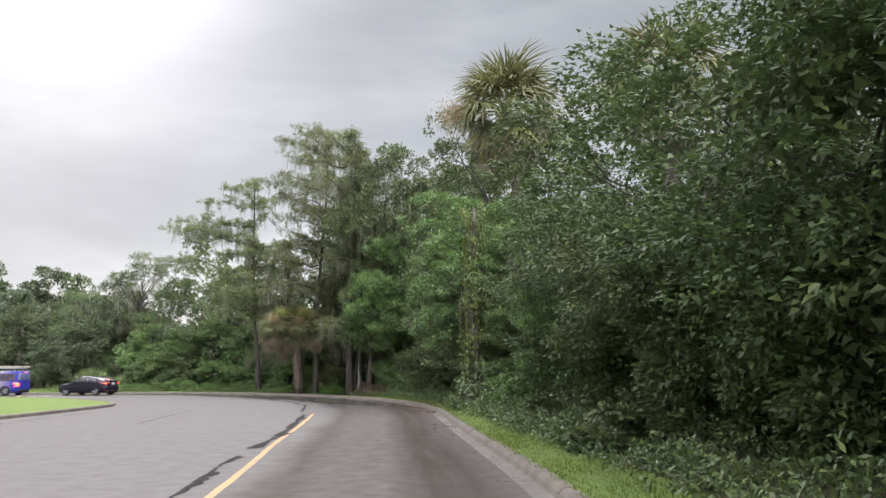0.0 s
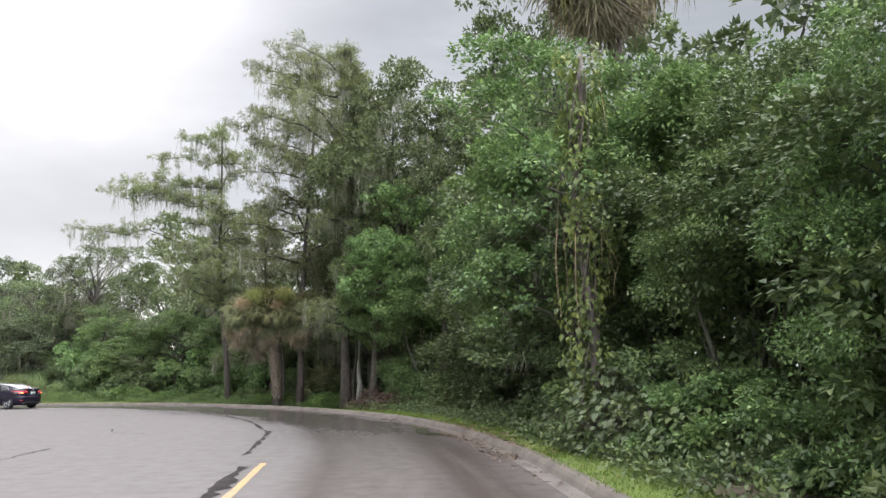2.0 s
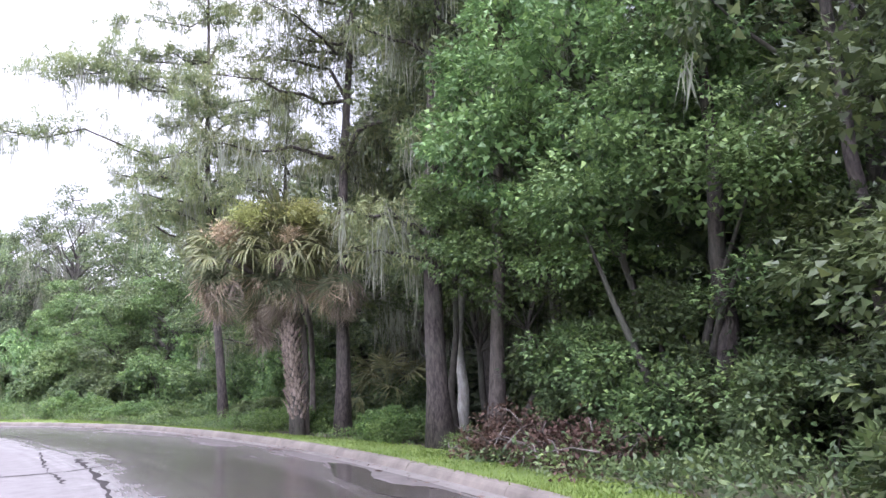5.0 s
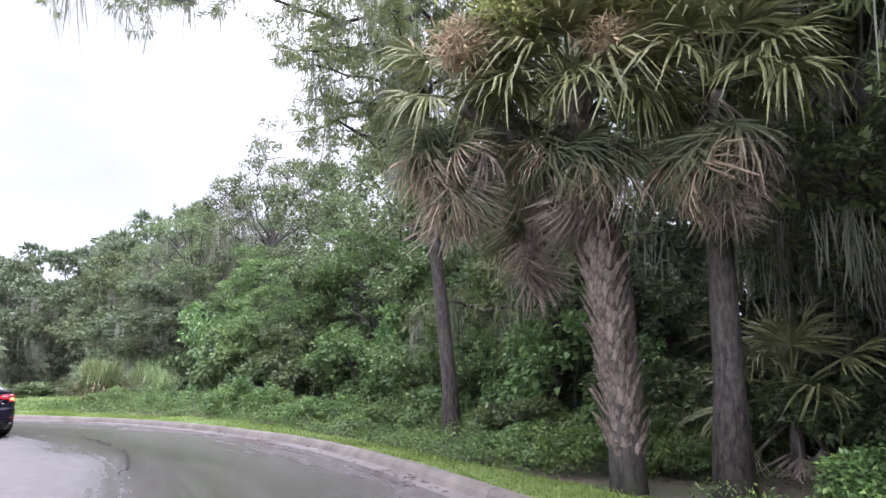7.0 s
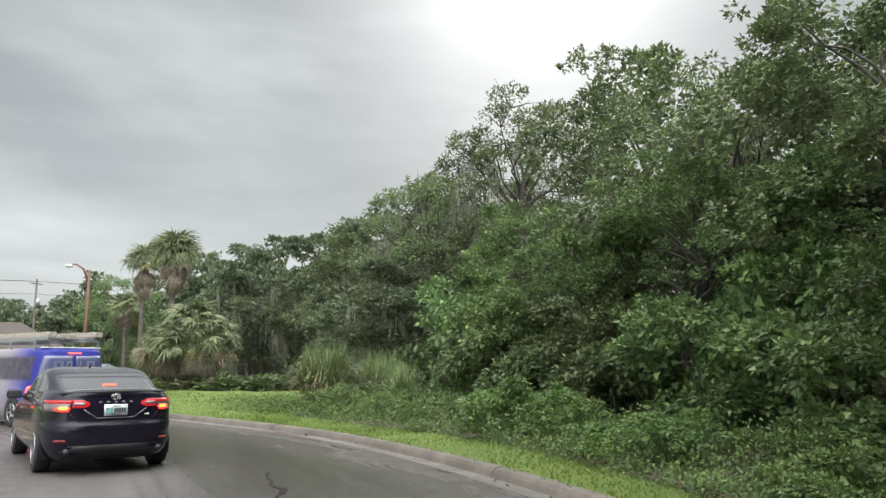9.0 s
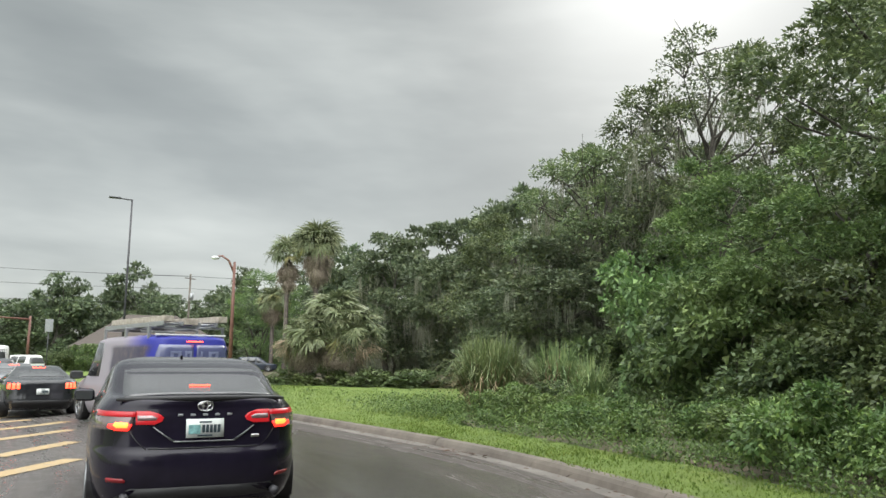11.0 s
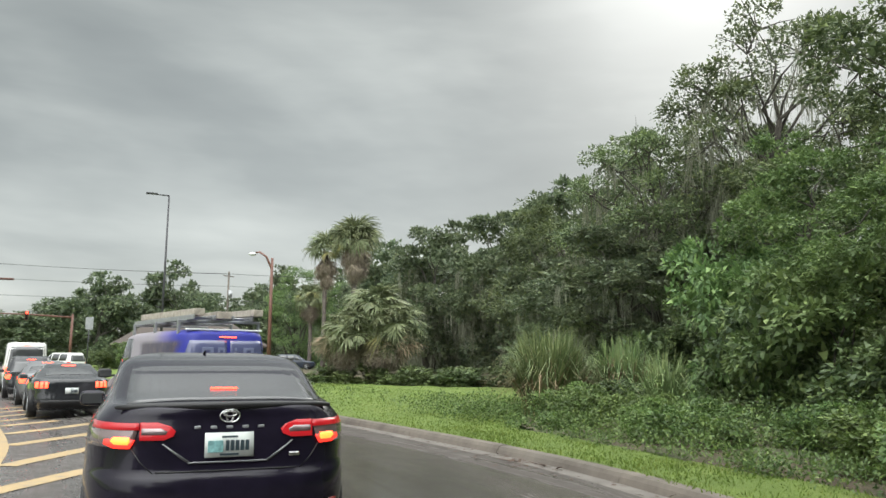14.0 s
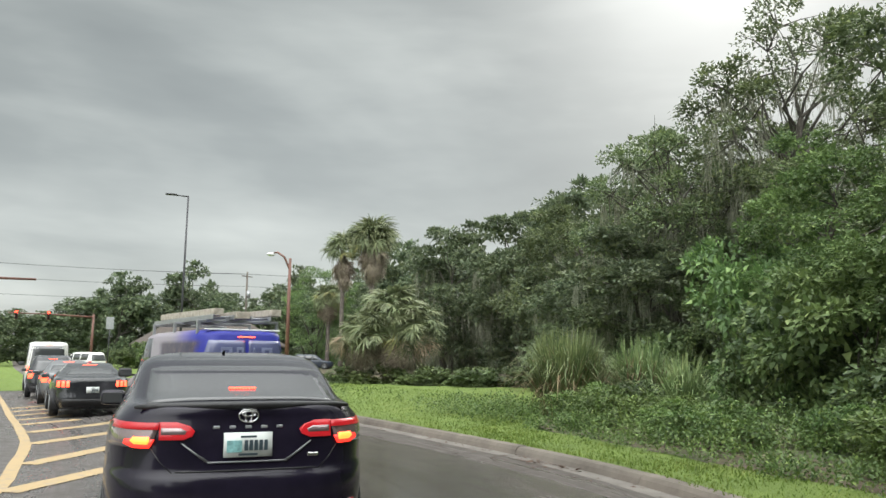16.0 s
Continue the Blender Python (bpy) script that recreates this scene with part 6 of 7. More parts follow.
def low_growth(name, label, s0, s1, o0, o1, count, h, leafsize, material, seed, clump=9, category="weeds"):
    """Weeds in a belt along the kerb, as stuff."""
    rng = np.random.default_rng(seed)
    cl = []
    for _ in range(count):
        s = rng.uniform(s0, s1)
        o = o0(s) + (o1(s) - o0(s)) * rng.random() ** 1.2
        p = by_kerb(s, o)
        lump = 0.42 + 1.15 * noise.noise((p.x * 0.55, p.y * 0.55, 1.7)) + 0.4 * noise.noise((p.x * 1.6, p.y * 1.6, 4.1)) + 0.15 * rng.random()
        hh = h * max(0.2, lump) * (0.55 + 0.5 * (o - o0(s)) / max(0.1, o1(s) - o0(s)))
        if any((p.x - a) ** 2 + (p.y - b) ** 2 < 1.7 for a, b in STEMS):
            continue
        cl.append((p.x, p.y, verge_height(o, s) + hh * rng.uniform(0.25, 0.9), 0.16 + 0.3 * hh))
    lv = clump_leaves(rng, np.array(cl), clump, leafsize, leafsize * 0.42, 0.15, 0.9)
    return tagged(link_mesh(name, quads(name, lv), material), label, category, kind="stuff")


def grass_blades(name, label, s0, s1, o0, o1, count, h, seed):
    rng = np.random.default_rng(seed)
    s = rng.uniform(s0, s1, count)
    base = np.empty((count, 3))
    for i in range(count):
        o = o0 + (o1(s[i]) - o0) * rng.random()
        p = by_kerb(s[i], o)
        base[i] = (p.x, p.y, verge_height(o, s[i]) - 0.02)
    axis = unit(rng.normal(size=(count, 3)) * 0.45 + np.array([0, 0, 1.0]))
    q = leaf_quads(base, axis, unit(rng.normal(size=(count, 3)) * np.array([1, 1, 0.1])), h * rng.uniform(0.5, 1.5, count), np.full(count, 0.016), 0.0)
    return tagged(link_mesh(name, quads(name, q), M["blade"]), label, "grass", kind="stuff")


def build_ground_cover():
    reed_clump(-32.5, 70.1, 2.15, 1.0, 1500, 91, "tall arching reeds with dry lower blades", M["reed"], 0.3)
    reed_clump(-32.1, 72.3, 2.0, 0.8, 650, 92, "straw-tipped reeds beside the lawn", M["reed"], 0.35)
    reed_clump(-29.7, 70.5, 1.65, 0.45, 260, 93, "upright grey-green reeds among weeds", M["reed"], 0.05)
    low_growth("weeds", "lush low green weeds along the wood's foot", 109.5, 145, lambda s: lawn_width(s) if s < 141 else 1.7, lambda s: 4.4 if s < 140 else 4.9, 2300, 0.68, 0.062, M["leaf_weed"], 95, 36)
    low_growth("undergrowth", "dark undergrowth of broad leaves under the thicket", 52, 109, lambda s: lawn_width(s) * 0.85, lambda s: lawn_width(s) + 2.2, 2100, 0.6, 0.10, M["leaf_shaded"], 96, 18)
    low_growth("lawn_weeds", "low weeds scattered over the lawn", 138, 164, lambda s: 2.6, lambda s: 6.5, 70, 0.35, 0.10, M["leaf_weed"], 97, 14)
    grass_blades("verge_grass", "short uneven grass on the verge", 58, 135, 0.06, lambda s: lawn_width(s) + 0.3, 44000, 0.055, 98)
    grass_blades("lawn_grass", "short uneven grass on the lawn", 135, 172, 0.15, lambda s: min(lawn_width(s), 8.0), 30000, 0.055, 99)
    # dry leaves and twigs washed along the gutter
    rng = np.random.default_rng(104)
    n = 1400
    s = np.where(rng.random(n) < 0.55, rng.uniform(70, 150, n), rng.choice([81.0, 88.5, 101.0, 113.0, 119.5, 126.0, 137.0], n) + rng.normal(size=n) * 0.5)
    base = np.array([tuple(by_kerb(a, -0.08 - abs(b) * 0.28, 0.008)) for a, b in zip(s, rng.normal(size=n))])
    ax = unit(rng.normal(size=(n, 3)) * np.array([1, 1, 0.12]))
    q = leaf_quads(base, ax, unit(rng.normal(size=(n, 3)) * 0.3 + np.array([0, 0, 1.0])), rng.uniform(0.04, 0.16, n), rng.uniform(0.012, 0.05, n), 0.0)
    q[:, :, 2] = np.maximum(q[:, :, 2], 0.007)
    n2 = 1500
    s2 = rng.normal(size=n2) * 3.2 + 92.5
    o2 = rng.uniform(-0.55, 0.55, n2)
    z2 = np.where(o2 < -0.03, 0.008, 0.142)
    base = np.array([tuple(by_kerb(a, b, c)) for a, b, c in zip(s2, o2, z2)])
    ax = unit(rng.normal(size=(n2, 3)) * np.array([1, 1, 0.12]))
    q2 = leaf_quads(base, ax, unit(rng.normal(size=(n2, 3)) * 0.3 + np.array([0, 0, 1.0])), rng.uniform(0.04, 0.12, n2), rng.uniform(0.015, 0.05, n2), 0.0)
    q2[:, :, 2] = np.maximum(q2[:, :, 2], 0.007)
    tagged(link_mesh("fallen_leaves", quads("fallen_leaves", q2), M["reed_dry"]), "yellowed fallen leaves scattered over the kerb", "debris", kind="stuff")
    tagged(link_mesh("leaf_debris", quads("leaf_debris", q), M["leaf_dry"]), "dry leaves and twigs washed along the gutter", "debris", kind="stuff")
    # heap of dry brush at the grass edge
    for k, (x, y, wide) in enumerate(((-4.75, 48.0, 1.0), (-3.85, 46.3, 1.05))):
        brush_heap(x, y, wide * 0.82, 101 + k)


def brush_heap(x, y, wide, seed):
    """A heap of dry branches with their brown leaves, longer along the kerb than across."""
    rng = np.random.default_rng(seed)
    ob = thing("brush_heap", pose(x, y, ground_at(x, y), 0, 0, 30), "heap of dry brown branches and leaves", "brush", "brush heaps at the grass edge")
    for _ in range(60):
        sh = Shape()
        a = Vector((rng.normal() * 0.42 * wide, rng.normal() * 0.8 * wide, abs(rng.normal()) * 0.24))
        d = Vector((rng.uniform(-1, 1), rng.uniform(-1, 1), rng.uniform(-0.15, 0.6))) * rng.uniform(0.3, 0.9)
        sh.tube([a, a + d * 0.5 + Vector((0, 0, 0.06)), a + d], [0.014, 0.010, 0.004], 5, False)
        link_mesh("branch", sh.mesh("branch"), M["bark_palm"], ob)
    cl = np.stack([rng.normal(size=90) * 0.42 * wide, rng.normal(size=90) * 0.8 * wide, np.abs(rng.normal(size=90)) * 0.26 + 0.06, np.full(90, 0.24)], 1)
    link_mesh("dry_leaves", quads("dry_leaves", clump_leaves(rng, cl, 44, 0.085, 0.04)), M["leaf_dry"], ob)


def vine_column(x, y, h, seed, label):
    rng = np.random.default_rng(seed)
    ob = thing("vine_column", pose(x, y, ground_at(x, y)), label, "tree trunk", "trees of the roadside wood")
    sh = Shape()
    sh.tube([(0.1 * math.sin(k), 0.1 * math.cos(k * 1.3), h * k / 8 - (0.2 if k == 0 else 0)) for k in range(9)], [0.10 - 0.006 * k for k in range(9)], 9)
    for k in range(5):
        sh.tube([(0.2 * math.cos(k * 1.3 + z), 0.2 * math.sin(k * 1.3 + z), z) for z in np.linspace(0.2, h * 0.95, 14)], [0.018] * 14, 5)
    link_mesh("trunk", sh.mesh("trunk"), M["bark_palm"], ob)
    n = 2300
    zz = rng.uniform(0.3, h, n)
    a = rng.uniform(0, 6.3, n)
    bulge = 0.27 + 0.20 * np.sin(zz * 2.1 + a) + 0.12 * np.sin(zz * 5.3)
    pos = np.stack([bulge * np.cos(a), bulge * np.sin(a), zz], 1) + rng.normal(size=(n, 3)) * 0.09
    out = np.stack([np.cos(a), np.sin(a), np.zeros(n)], 1)
    axis = unit(out * 0.35 + rng.normal(size=(n, 3)) * 0.3 + np.array([0, 0, -0.8]))
    nrm = unit(out + rng.normal(size=(n, 3)) * 0.3 + np.array([0, 0, 0.5]))
    big = rng.uniform(0.055, 0.145, n)
    link_mesh("vine", quads("vine", heart_quads(pos, axis, nrm, big, big * 0.85)), M["leaf_climber"], ob, "climbing vine with heart-shaped yellow-green leaves")
    st = Shape()
    for k in range(13):
        b = rng.uniform(0, 6.3)
        x0, y0, z0 = 0.5 * math.cos(b), 0.5 * math.sin(b), rng.uniform(h * 0.45, h)
        ln = rng.uniform(0.6, 2.4)
        st.tube([(x0, y0, z0), (x0 * 1.15 + rng.normal() * 0.06, y0 * 1.15 + rng.normal() * 0.06, z0 - ln * 0.5), (x0 * 1.1, y0 * 1.1, z0 - ln)], [0.006, 0.005, 0.004], 5, False)
    link_mesh("hanging_vine", st.mesh("hanging_vine"), M["flower"], ob, "thin pale hanging vine stems")
    return ob


build_woods()
vine_column(1.25, 28.6, 7.6, 301, "tree trunk wrapped in large-leaved climbing vine")
build_cypresses()
build_palms()
build_ground_cover()


# ---- vehicles ----
from mathutils.bvhtree import BVHTree


def lerp_table(z, table):
    return float(np.interp(z, [a for a, _ in table], [b for _, b in table]))


def car_shell(levels, rear, front, half, power=4.2, n=72):
    """A body stacked from level outlines: where its rear, its front and its sides lie at each height. x runs forward from the rear bumper."""
    v, f = [], []
    for z in levels:
        x0, x1, w = lerp_table(z, rear), lerp_table(z, front), lerp_table(z, half)
        cx, rx = (x0 + x1) / 2, (x1 - x0) / 2
        for k in range(n):
            t = 2 * math.pi * k / n
            c, s = math.cos(t), math.sin(t)
            v.append(Vector((cx + rx * math.copysign(abs(c) ** (2 / (power + 1.5)), c), w * math.copysign(abs(s) ** (2 / power), s), z)))
    for i in range(len(levels) - 1):
        for k in range(n):
            a, b = i * n + k, i * n + (k + 1) % n
            f.append((a, b, b + n, a + n))
    f.append(tuple(range(n))[::-1])
    f.append(tuple((len(levels) - 1) * n + k for k in range(n)))
    return v, f


def patch(bvh, rows, spot, way, off=0.006, deep=0.02, cols=10):
    """A panel laid on a body: rows of (v, u0, u1), spot(u, v) a point before the body, way the direction in which it is pressed on."""
    way = Vector(way).normalized()
    pts, ok = [], True
    for v, u0, u1 in rows:
        for k in range(cols + 1):
            p = Vector(spot(u0 + (u1 - u0) * k / cols, v))
            hit = bvh.ray_cast(p - way * 4.0, way)
            pts.append(hit[0] if hit[0] is not None else None)
    last = next((p for p in pts if p is not None), Vector())
    for i, p in enumerate(pts):
        if p is None:
            pts[i] = last.copy()
        else:
            last = p
    sh = Shape()
    c, r = cols + 1, len(rows)
    sh.v = [p - way * off for p in pts] + [p + way * deep for p in pts]
    m = r * c
    for i in range(r - 1):
        for k in range(cols):
            a = i * c + k
            sh.f.append((a, a + 1, a + c + 1, a + c))
    edge = [k for k in range(c)] + [i * c + cols for i in range(1, r)] + [(r - 1) * c + k for k in range(cols - 1, -1, -1)] + [i * c for i in range(r - 2, 0, -1)]
    for a, b in zip(edge, edge[1:] + edge[:1]):
        sh.f.append((b, a, a + m, b + m))
    return sh.mesh("panel")


def wheel(parent, x, y, r, width, rim):
    """A tyre with a spoked rim under the car."""
    side = 1 if y > 0 else -1
    sh = Shape()
    prof = [(-0.5, 0.62), (-0.5, 0.93), (-0.38, 1.0), (0.38, 1.0), (0.5, 0.93), (0.5, 0.62)]
    n = 28
    for k in range(n):
        t = 2 * math.pi * k / n
        for o, q in prof:
            sh.v.append(Vector((x + r * q * math.cos(t), y + o * width, r + r * q * math.sin(t))))
    c = len(prof)
    for k in range(n):
        k2 = (k + 1) % n
        for j in range(c):
            j2 = (j + 1) % c
            sh.f.append((k * c + j, k * c + j2, k2 * c + j2, k2 * c + j))
    w = link_mesh("wheel", sh.mesh("wheel"), M["tyre"], parent)
    rs = Shape()
    yo = y + side * width * 0.34
    for k in range(5):
        a = 2 * math.pi * k / 5
        rs.tube([(x + 0.06 * r * math.cos(a), yo, r + 0.06 * r * math.sin(a)), (x + 0.6 * r * math.cos(a), yo + side * 0.01, r + 0.6 * r * math.sin(a))], [0.13 * r, 0.09 * r], 6)
    rs.tube([(x + 0.61 * r * math.cos(2 * math.pi * k / 24), yo + side * 0.03, r + 0.61 * r * math.sin(2 * math.pi * k / 24)) for k in range(25)], [0.05 * r] * 25, 6, False)
    rs.tube([(x, yo - side * 0.05, r), (x, yo + side * 0.02, r)], [0.16 * r, 0.13 * r], 10)
    link_mesh("rim", rs.mesh("rim"), rim, w)
    return w


def arch(parent, x, y, r, width):
    sh = Shape()
    n = 20
    for yy in (y - width / 2, y + width / 2):
        sh.v.append(Vector((x, yy, r)))
        for k in range(n + 1):
            t = math.pi * (-0.12 + 1.24 * k / n)
            sh.v.append(Vector((x + r * 1.16 * math.cos(t), yy, r + r * 1.16 * math.sin(t))))
    m = n + 2
    for k in range(1, n + 1):
        sh.f += [(0, k, k + 1), (m, m + k + 1, m + k), (k, m + k, m + k + 1, k + 1)]
    link_mesh("wheel_arch", sh.mesh("wheel_arch", False), M["black_plastic"], parent)


def mirror(parent, x, y, z, size, paint):
    s = 1 if y > 0 else -1
    link_shell = part("side_mirror", bevelled_box((size * 0.5, size, size * 0.66), size * 0.24, (x, y + s * size * 0.62, z)), paint, parent, smooth=True)
    part("mirror_glass", bevelled_box((0.012, size * 0.8, size * 0.45), 0.004, (x - size * 0.26, y + s * size * 0.62, z)), M["glass"], link_shell, "mirror glass")
    part("mirror_arm", bevelled_box((size * 0.2, size * 0.4, size * 0.15), 0.01, (x, y + s * size * 0.05, z - size * 0.18)), M["black_plastic"], link_shell)


def finish_shell(ob, v, f, paint):
    mesh = raw("body", v, f, True)
    body = link_mesh("body", mesh, paint, ob)
    return body, BVHTree.FromPolygons([Vector(p) for p in v], f)


def plate(ob, bvh, z, w=0.305, h=0.152, y=0.0, picture=True):
    """A number plate with bars in place of its characters."""
    face = patch(bvh, [(z - h / 2, y - w / 2, y + w / 2), (z, y - w / 2, y + w / 2), (z + h / 2, y - w / 2, y + w / 2)], lambda u, q: (-1, u, q), (1, 0, 0), 0.016, 0.01, 4)
    p = link_mesh("number_plate", face, M["plate"], ob, "pale number plate with dark bars")
    xs = [q.co.x for q in face.vertices]
    x0 = min(xs) - 0.003

    def bar(y0, y1, z0, z1, mat, name):
        part(name, bevelled_box((0.004, y1 - y0, z1 - z0), 0.001, (x0, (y0 + y1) / 2, (z0 + z1) / 2), 1), M[mat], p)

    for k in range(5):
        yy = y + 0.025 - k * 0.031
        bar(yy - 0.023, yy, z - 0.035, z + 0.03, "plate_mark", "character_bar")
    if picture:
        bar(y + 0.04, y + 0.135, z - 0.045, z + 0.03, "plate_green", "plate_picture")
    bar(y - 0.05, y + 0.05, z + 0.045, z + 0.058, "plate_mark", "caption_bar")
    bar(y - 0.06, y + 0.06, z - 0.066, z - 0.052, "plate_mark", "caption_bar")
    return p


def sedan(m):
    """The black saloon in front of the camera."""
    ob = thing("saloon_car", m, "shiny black four-door saloon with brake lamps lit, waiting on wet asphalt", "car", "cars queueing at the junction")
    rear = [(0.20, 0.16), (0.30, 0.07), (0.42, 0.015), (0.56, 0.0), (0.68, 0.012), (0.71, 0.045), (0.80, 0.058), (0.95, 0.075), (1.04, 0.105), (1.095, 0.10), (1.115, 0.12), (1.13, 0.30), (1.145, 0.38), (1.16, 0.46), (1.24, 0.74), (1.32, 1.02), (1.39, 1.34), (1.44, 1.68), (1.475, 2.15)]
    front = [(0.20, 4.62), (0.35, 4.84), (0.55, 4.88), (0.70, 4.82), (0.80, 4.62), (0.90, 4.05), (0.98, 3.66), (1.06, 3.48), (1.15, 3.30), (1.30, 2.98), (1.41, 2.72), (1.475, 2.45)]
    half = [(0.20, 0.80), (0.30, 0.88), (0.45, 0.915), (0.62, 0.92), (0.80, 0.915), (0.92, 0.90), (1.02, 0.875), (1.10, 0.84), (1.15, 0.81), (1.22, 0.785), (1.30, 0.755), (1.38, 0.715), (1.43, 0.66), (1.455, 0.58), (1.475, 0.42)]
    lv = [0.20, 0.24, 0.30, 0.36, 0.42, 0.5, 0.58, 0.66, 0.69, 0.71, 0.74, 0.80, 0.86, 0.92, 0.98, 1.03, 1.06, 1.095, 1.115, 1.12, 1.13, 1.145, 1.16, 1.20, 1.24, 1.28, 1.32, 1.35, 1.38, 1.40, 1.42, 1.44, 1.46, 1.475]
    v, f = car_shell(lv, rear, front, half)
    for p in v:
        # the cabin narrows towards the tail
        p.y *= 1 - 0.13 * min(max((p.z - 1.0) / 0.14, 0), 1) * min(max((1.7 - p.x) / 1.5, 0), 1)
    body, bvh = finish_shell(ob, v, f, M["black_paint"])
    back = lambda u, q: (-1, u, q)
    flat = (1, 0, 0)
    # glass: rear window, side windows, windscreen
    slope = Vector((1.0, 0, -0.55))
    on_slope = lambda u, q: (lerp_table(q, rear), u, q)
    link_mesh("rear_window", patch(bvh, [(1.140, -0.63, 0.63), (1.16, -0.64, 0.64), (1.22, -0.645, 0.645), (1.29, -0.64, 0.64), (1.35, -0.63, 0.63), (1.42, -0.60, 0.60)], on_slope, slope, 0.004, 0.02, 16), M["glass_rear"], ob, "hazy sloping rear window")
    for s in (1, -1):
        side = lambda u, q, s=s: (u, s, q)
        for a in ([(1.02, 0.95, 1.62), (1.15, 1.05, 1.66), (1.26, 1.22, 1.69), (1.36, 1.55, 1.72)], [(1.02, 1.70, 2.72), (1.15, 1.73, 2.72), (1.26, 1.76, 2.72), (1.37, 1.80, 2.66)], [(1.02, 2.80, 3.40), (1.15, 2.80, 3.20), (1.26, 2.80, 3.0), (1.36, 2.78, 2.86)]):
            link_mesh("side_window", patch(bvh, a, side, (0, -s, 0), 0.004, 0.02, 8), M["glass"], ob)
        mirror(ob, 3.05, s * 0.86, 1.04, 0.22, M["black_paint"])
        # tail lamp in two halves, with its lit core
        o = 1 if s > 0 else -1
        outer = patch(bvh, [(0.865, o * 0.60, o * 0.86), (0.91, o * 0.575, o * 0.875), (0.96, o * 0.56, o * 0.88), (0.995, o * 0.555, o * 0.875), (1.014, o * 0.555, o * 0.84)], back, flat, 0.012, 0.03, 10)
        lamp = link_mesh("tail_light", outer, M["clear_lens"], ob, "wrap-round tail lamp, lit red")
        link_mesh("red_lens", patch(bvh, [(0.975, o * 0.55, o * 0.87), (0.997, o * 0.55, o * 0.86), (1.016, o * 0.55, o * 0.835)], back, flat, 0.018, 0.01, 10), M["red_lens"], lamp)
        link_mesh("red_lens", patch(bvh, [(0.862, o * 0.60, o * 0.70), (0.885, o * 0.585, o * 0.76), (0.915, o * 0.57, o * 0.75)], back, flat, 0.017, 0.01, 8), M["red_lit"], lamp)
        link_mesh("lamp_core", patch(bvh, [(0.885, o * 0.61, o * 0.69), (0.905, o * 0.60, o * 0.72), (0.93, o * 0.605, o * 0.70)], back, flat, 0.021, 0.01, 6), M["amber_glow"], lamp, "glowing brake lamp")
        inner = patch(bvh, [(0.912, o * 0.40, o * 0.545), (0.935, o * 0.345, o * 0.545), (0.965, o * 0.33, o * 0.545), (0.995, o * 0.36, o * 0.545), (1.02, o * 0.44, o * 0.545)], back, flat, 0.011, 0.03, 10)
        lamp2 = link_mesh("tail_light", inner, M["red_lens"], ob, "red tail lamp on the boot lid")
        link_mesh("clear_lens", patch(bvh, [(0.945, o * 0.39, o * 0.535), (0.965, o * 0.38, o * 0.535), (0.985, o * 0.42, o * 0.535)], back, flat, 0.016, 0.01, 8), M["clear_lens"], lamp2)
        link_mesh("reflector", patch(bvh, [(0.455, o * 0.60, o * 0.74), (0.472, o * 0.60, o * 0.75), (0.488, o * 0.62, o * 0.74)], back, flat, 0.012, 0.02, 5), M["reflector"], ob, "small red bumper reflector")
        ex = Shape().tube([(0.03, o * 0.60, 0.335), (0.20, o * 0.60, 0.335)], [0.036, 0.036], 14)
        link_mesh("exhaust_tip", ex.mesh("exhaust_tip"), M["pole_dark"], ob)
        # silver strips painted as the highlight along the crease from lamps to plate recess
        link_mesh("boot_crease", patch(bvh, [(0.775, o * 0.235, o * 0.262), (0.83, o * 0.318, o * 0.338), (0.89, o * 0.40, o * 0.412)], back, flat, 0.010, 0.02, 2), M["silver_paint"], ob, "painted silver highlight on the crease beside the plate recess")
        link_mesh("boot_seam", patch(bvh, [(0.712, o * 0.455, o * 0.463), (0.78, o * 0.53, o * 0.538), (0.86, o * 0.585, o * 0.593)], back, flat, 0.004, 0.02, 2), M["black_plastic"], ob)
    link_mesh("lower_bumper", patch(bvh, [(0.235, -0.72, 0.72), (0.33, -0.76, 0.76), (0.41, -0.56, 0.56)], back, flat, 0.008, 0.02, 16), M["black_plastic"], ob, "matt black lower bumper")
    # silver strip painted as the highlight on the crease below the plate
    link_mesh("boot_crease", patch(bvh, [(0.765, -0.25, 0.25), (0.775, -0.25, 0.25)], back, flat, 0.010, 0.02, 12), M["silver_paint"], ob, "painted silver highlight on the crease below the plate")
    link_mesh("boot_seam", patch(bvh, [(0.713, -0.44, 0.44), (0.722, -0.44, 0.44)], back, flat, 0.003, 0.01, 12), M["black_plastic"], ob)
    # spoiler lip, badge, lettering, brake lamp
    sp = Shape()
    pts = [(0.10 + 0.20 * (k / 12 * 2 - 1) ** 2, 0.70 * (k / 12 * 2 - 1), 1.122 - 0.015 * (k / 12 * 2 - 1) ** 2) for k in range(13)]
    sp.tube(pts, [0.012] + [0.024] * 11 + [0.012], 8)
    link_mesh("spoiler", sp.mesh("spoiler"), M["black_plastic"], ob)
    bd = Shape()
    xb = bvh.ray_cast(Vector((-2, 0, 1.055)), Vector((1, 0, 0)))[0].x - 0.012
    for ry, rz in ((0.062, 0.042), (0.022, 0.040), (0.042, 0.016)):
        bd.tube([(xb, ry * math.cos(2 * math.pi * k / 24), 1.055 + (0.012 if rz == 0.016 else 0) + rz * math.sin(2 * math.pi * k / 24)) for k in range(25)], [0.006] * 25, 6, False)
    link_mesh("badge", bd.mesh("badge"), M["chrome"], ob, "round chrome badge")
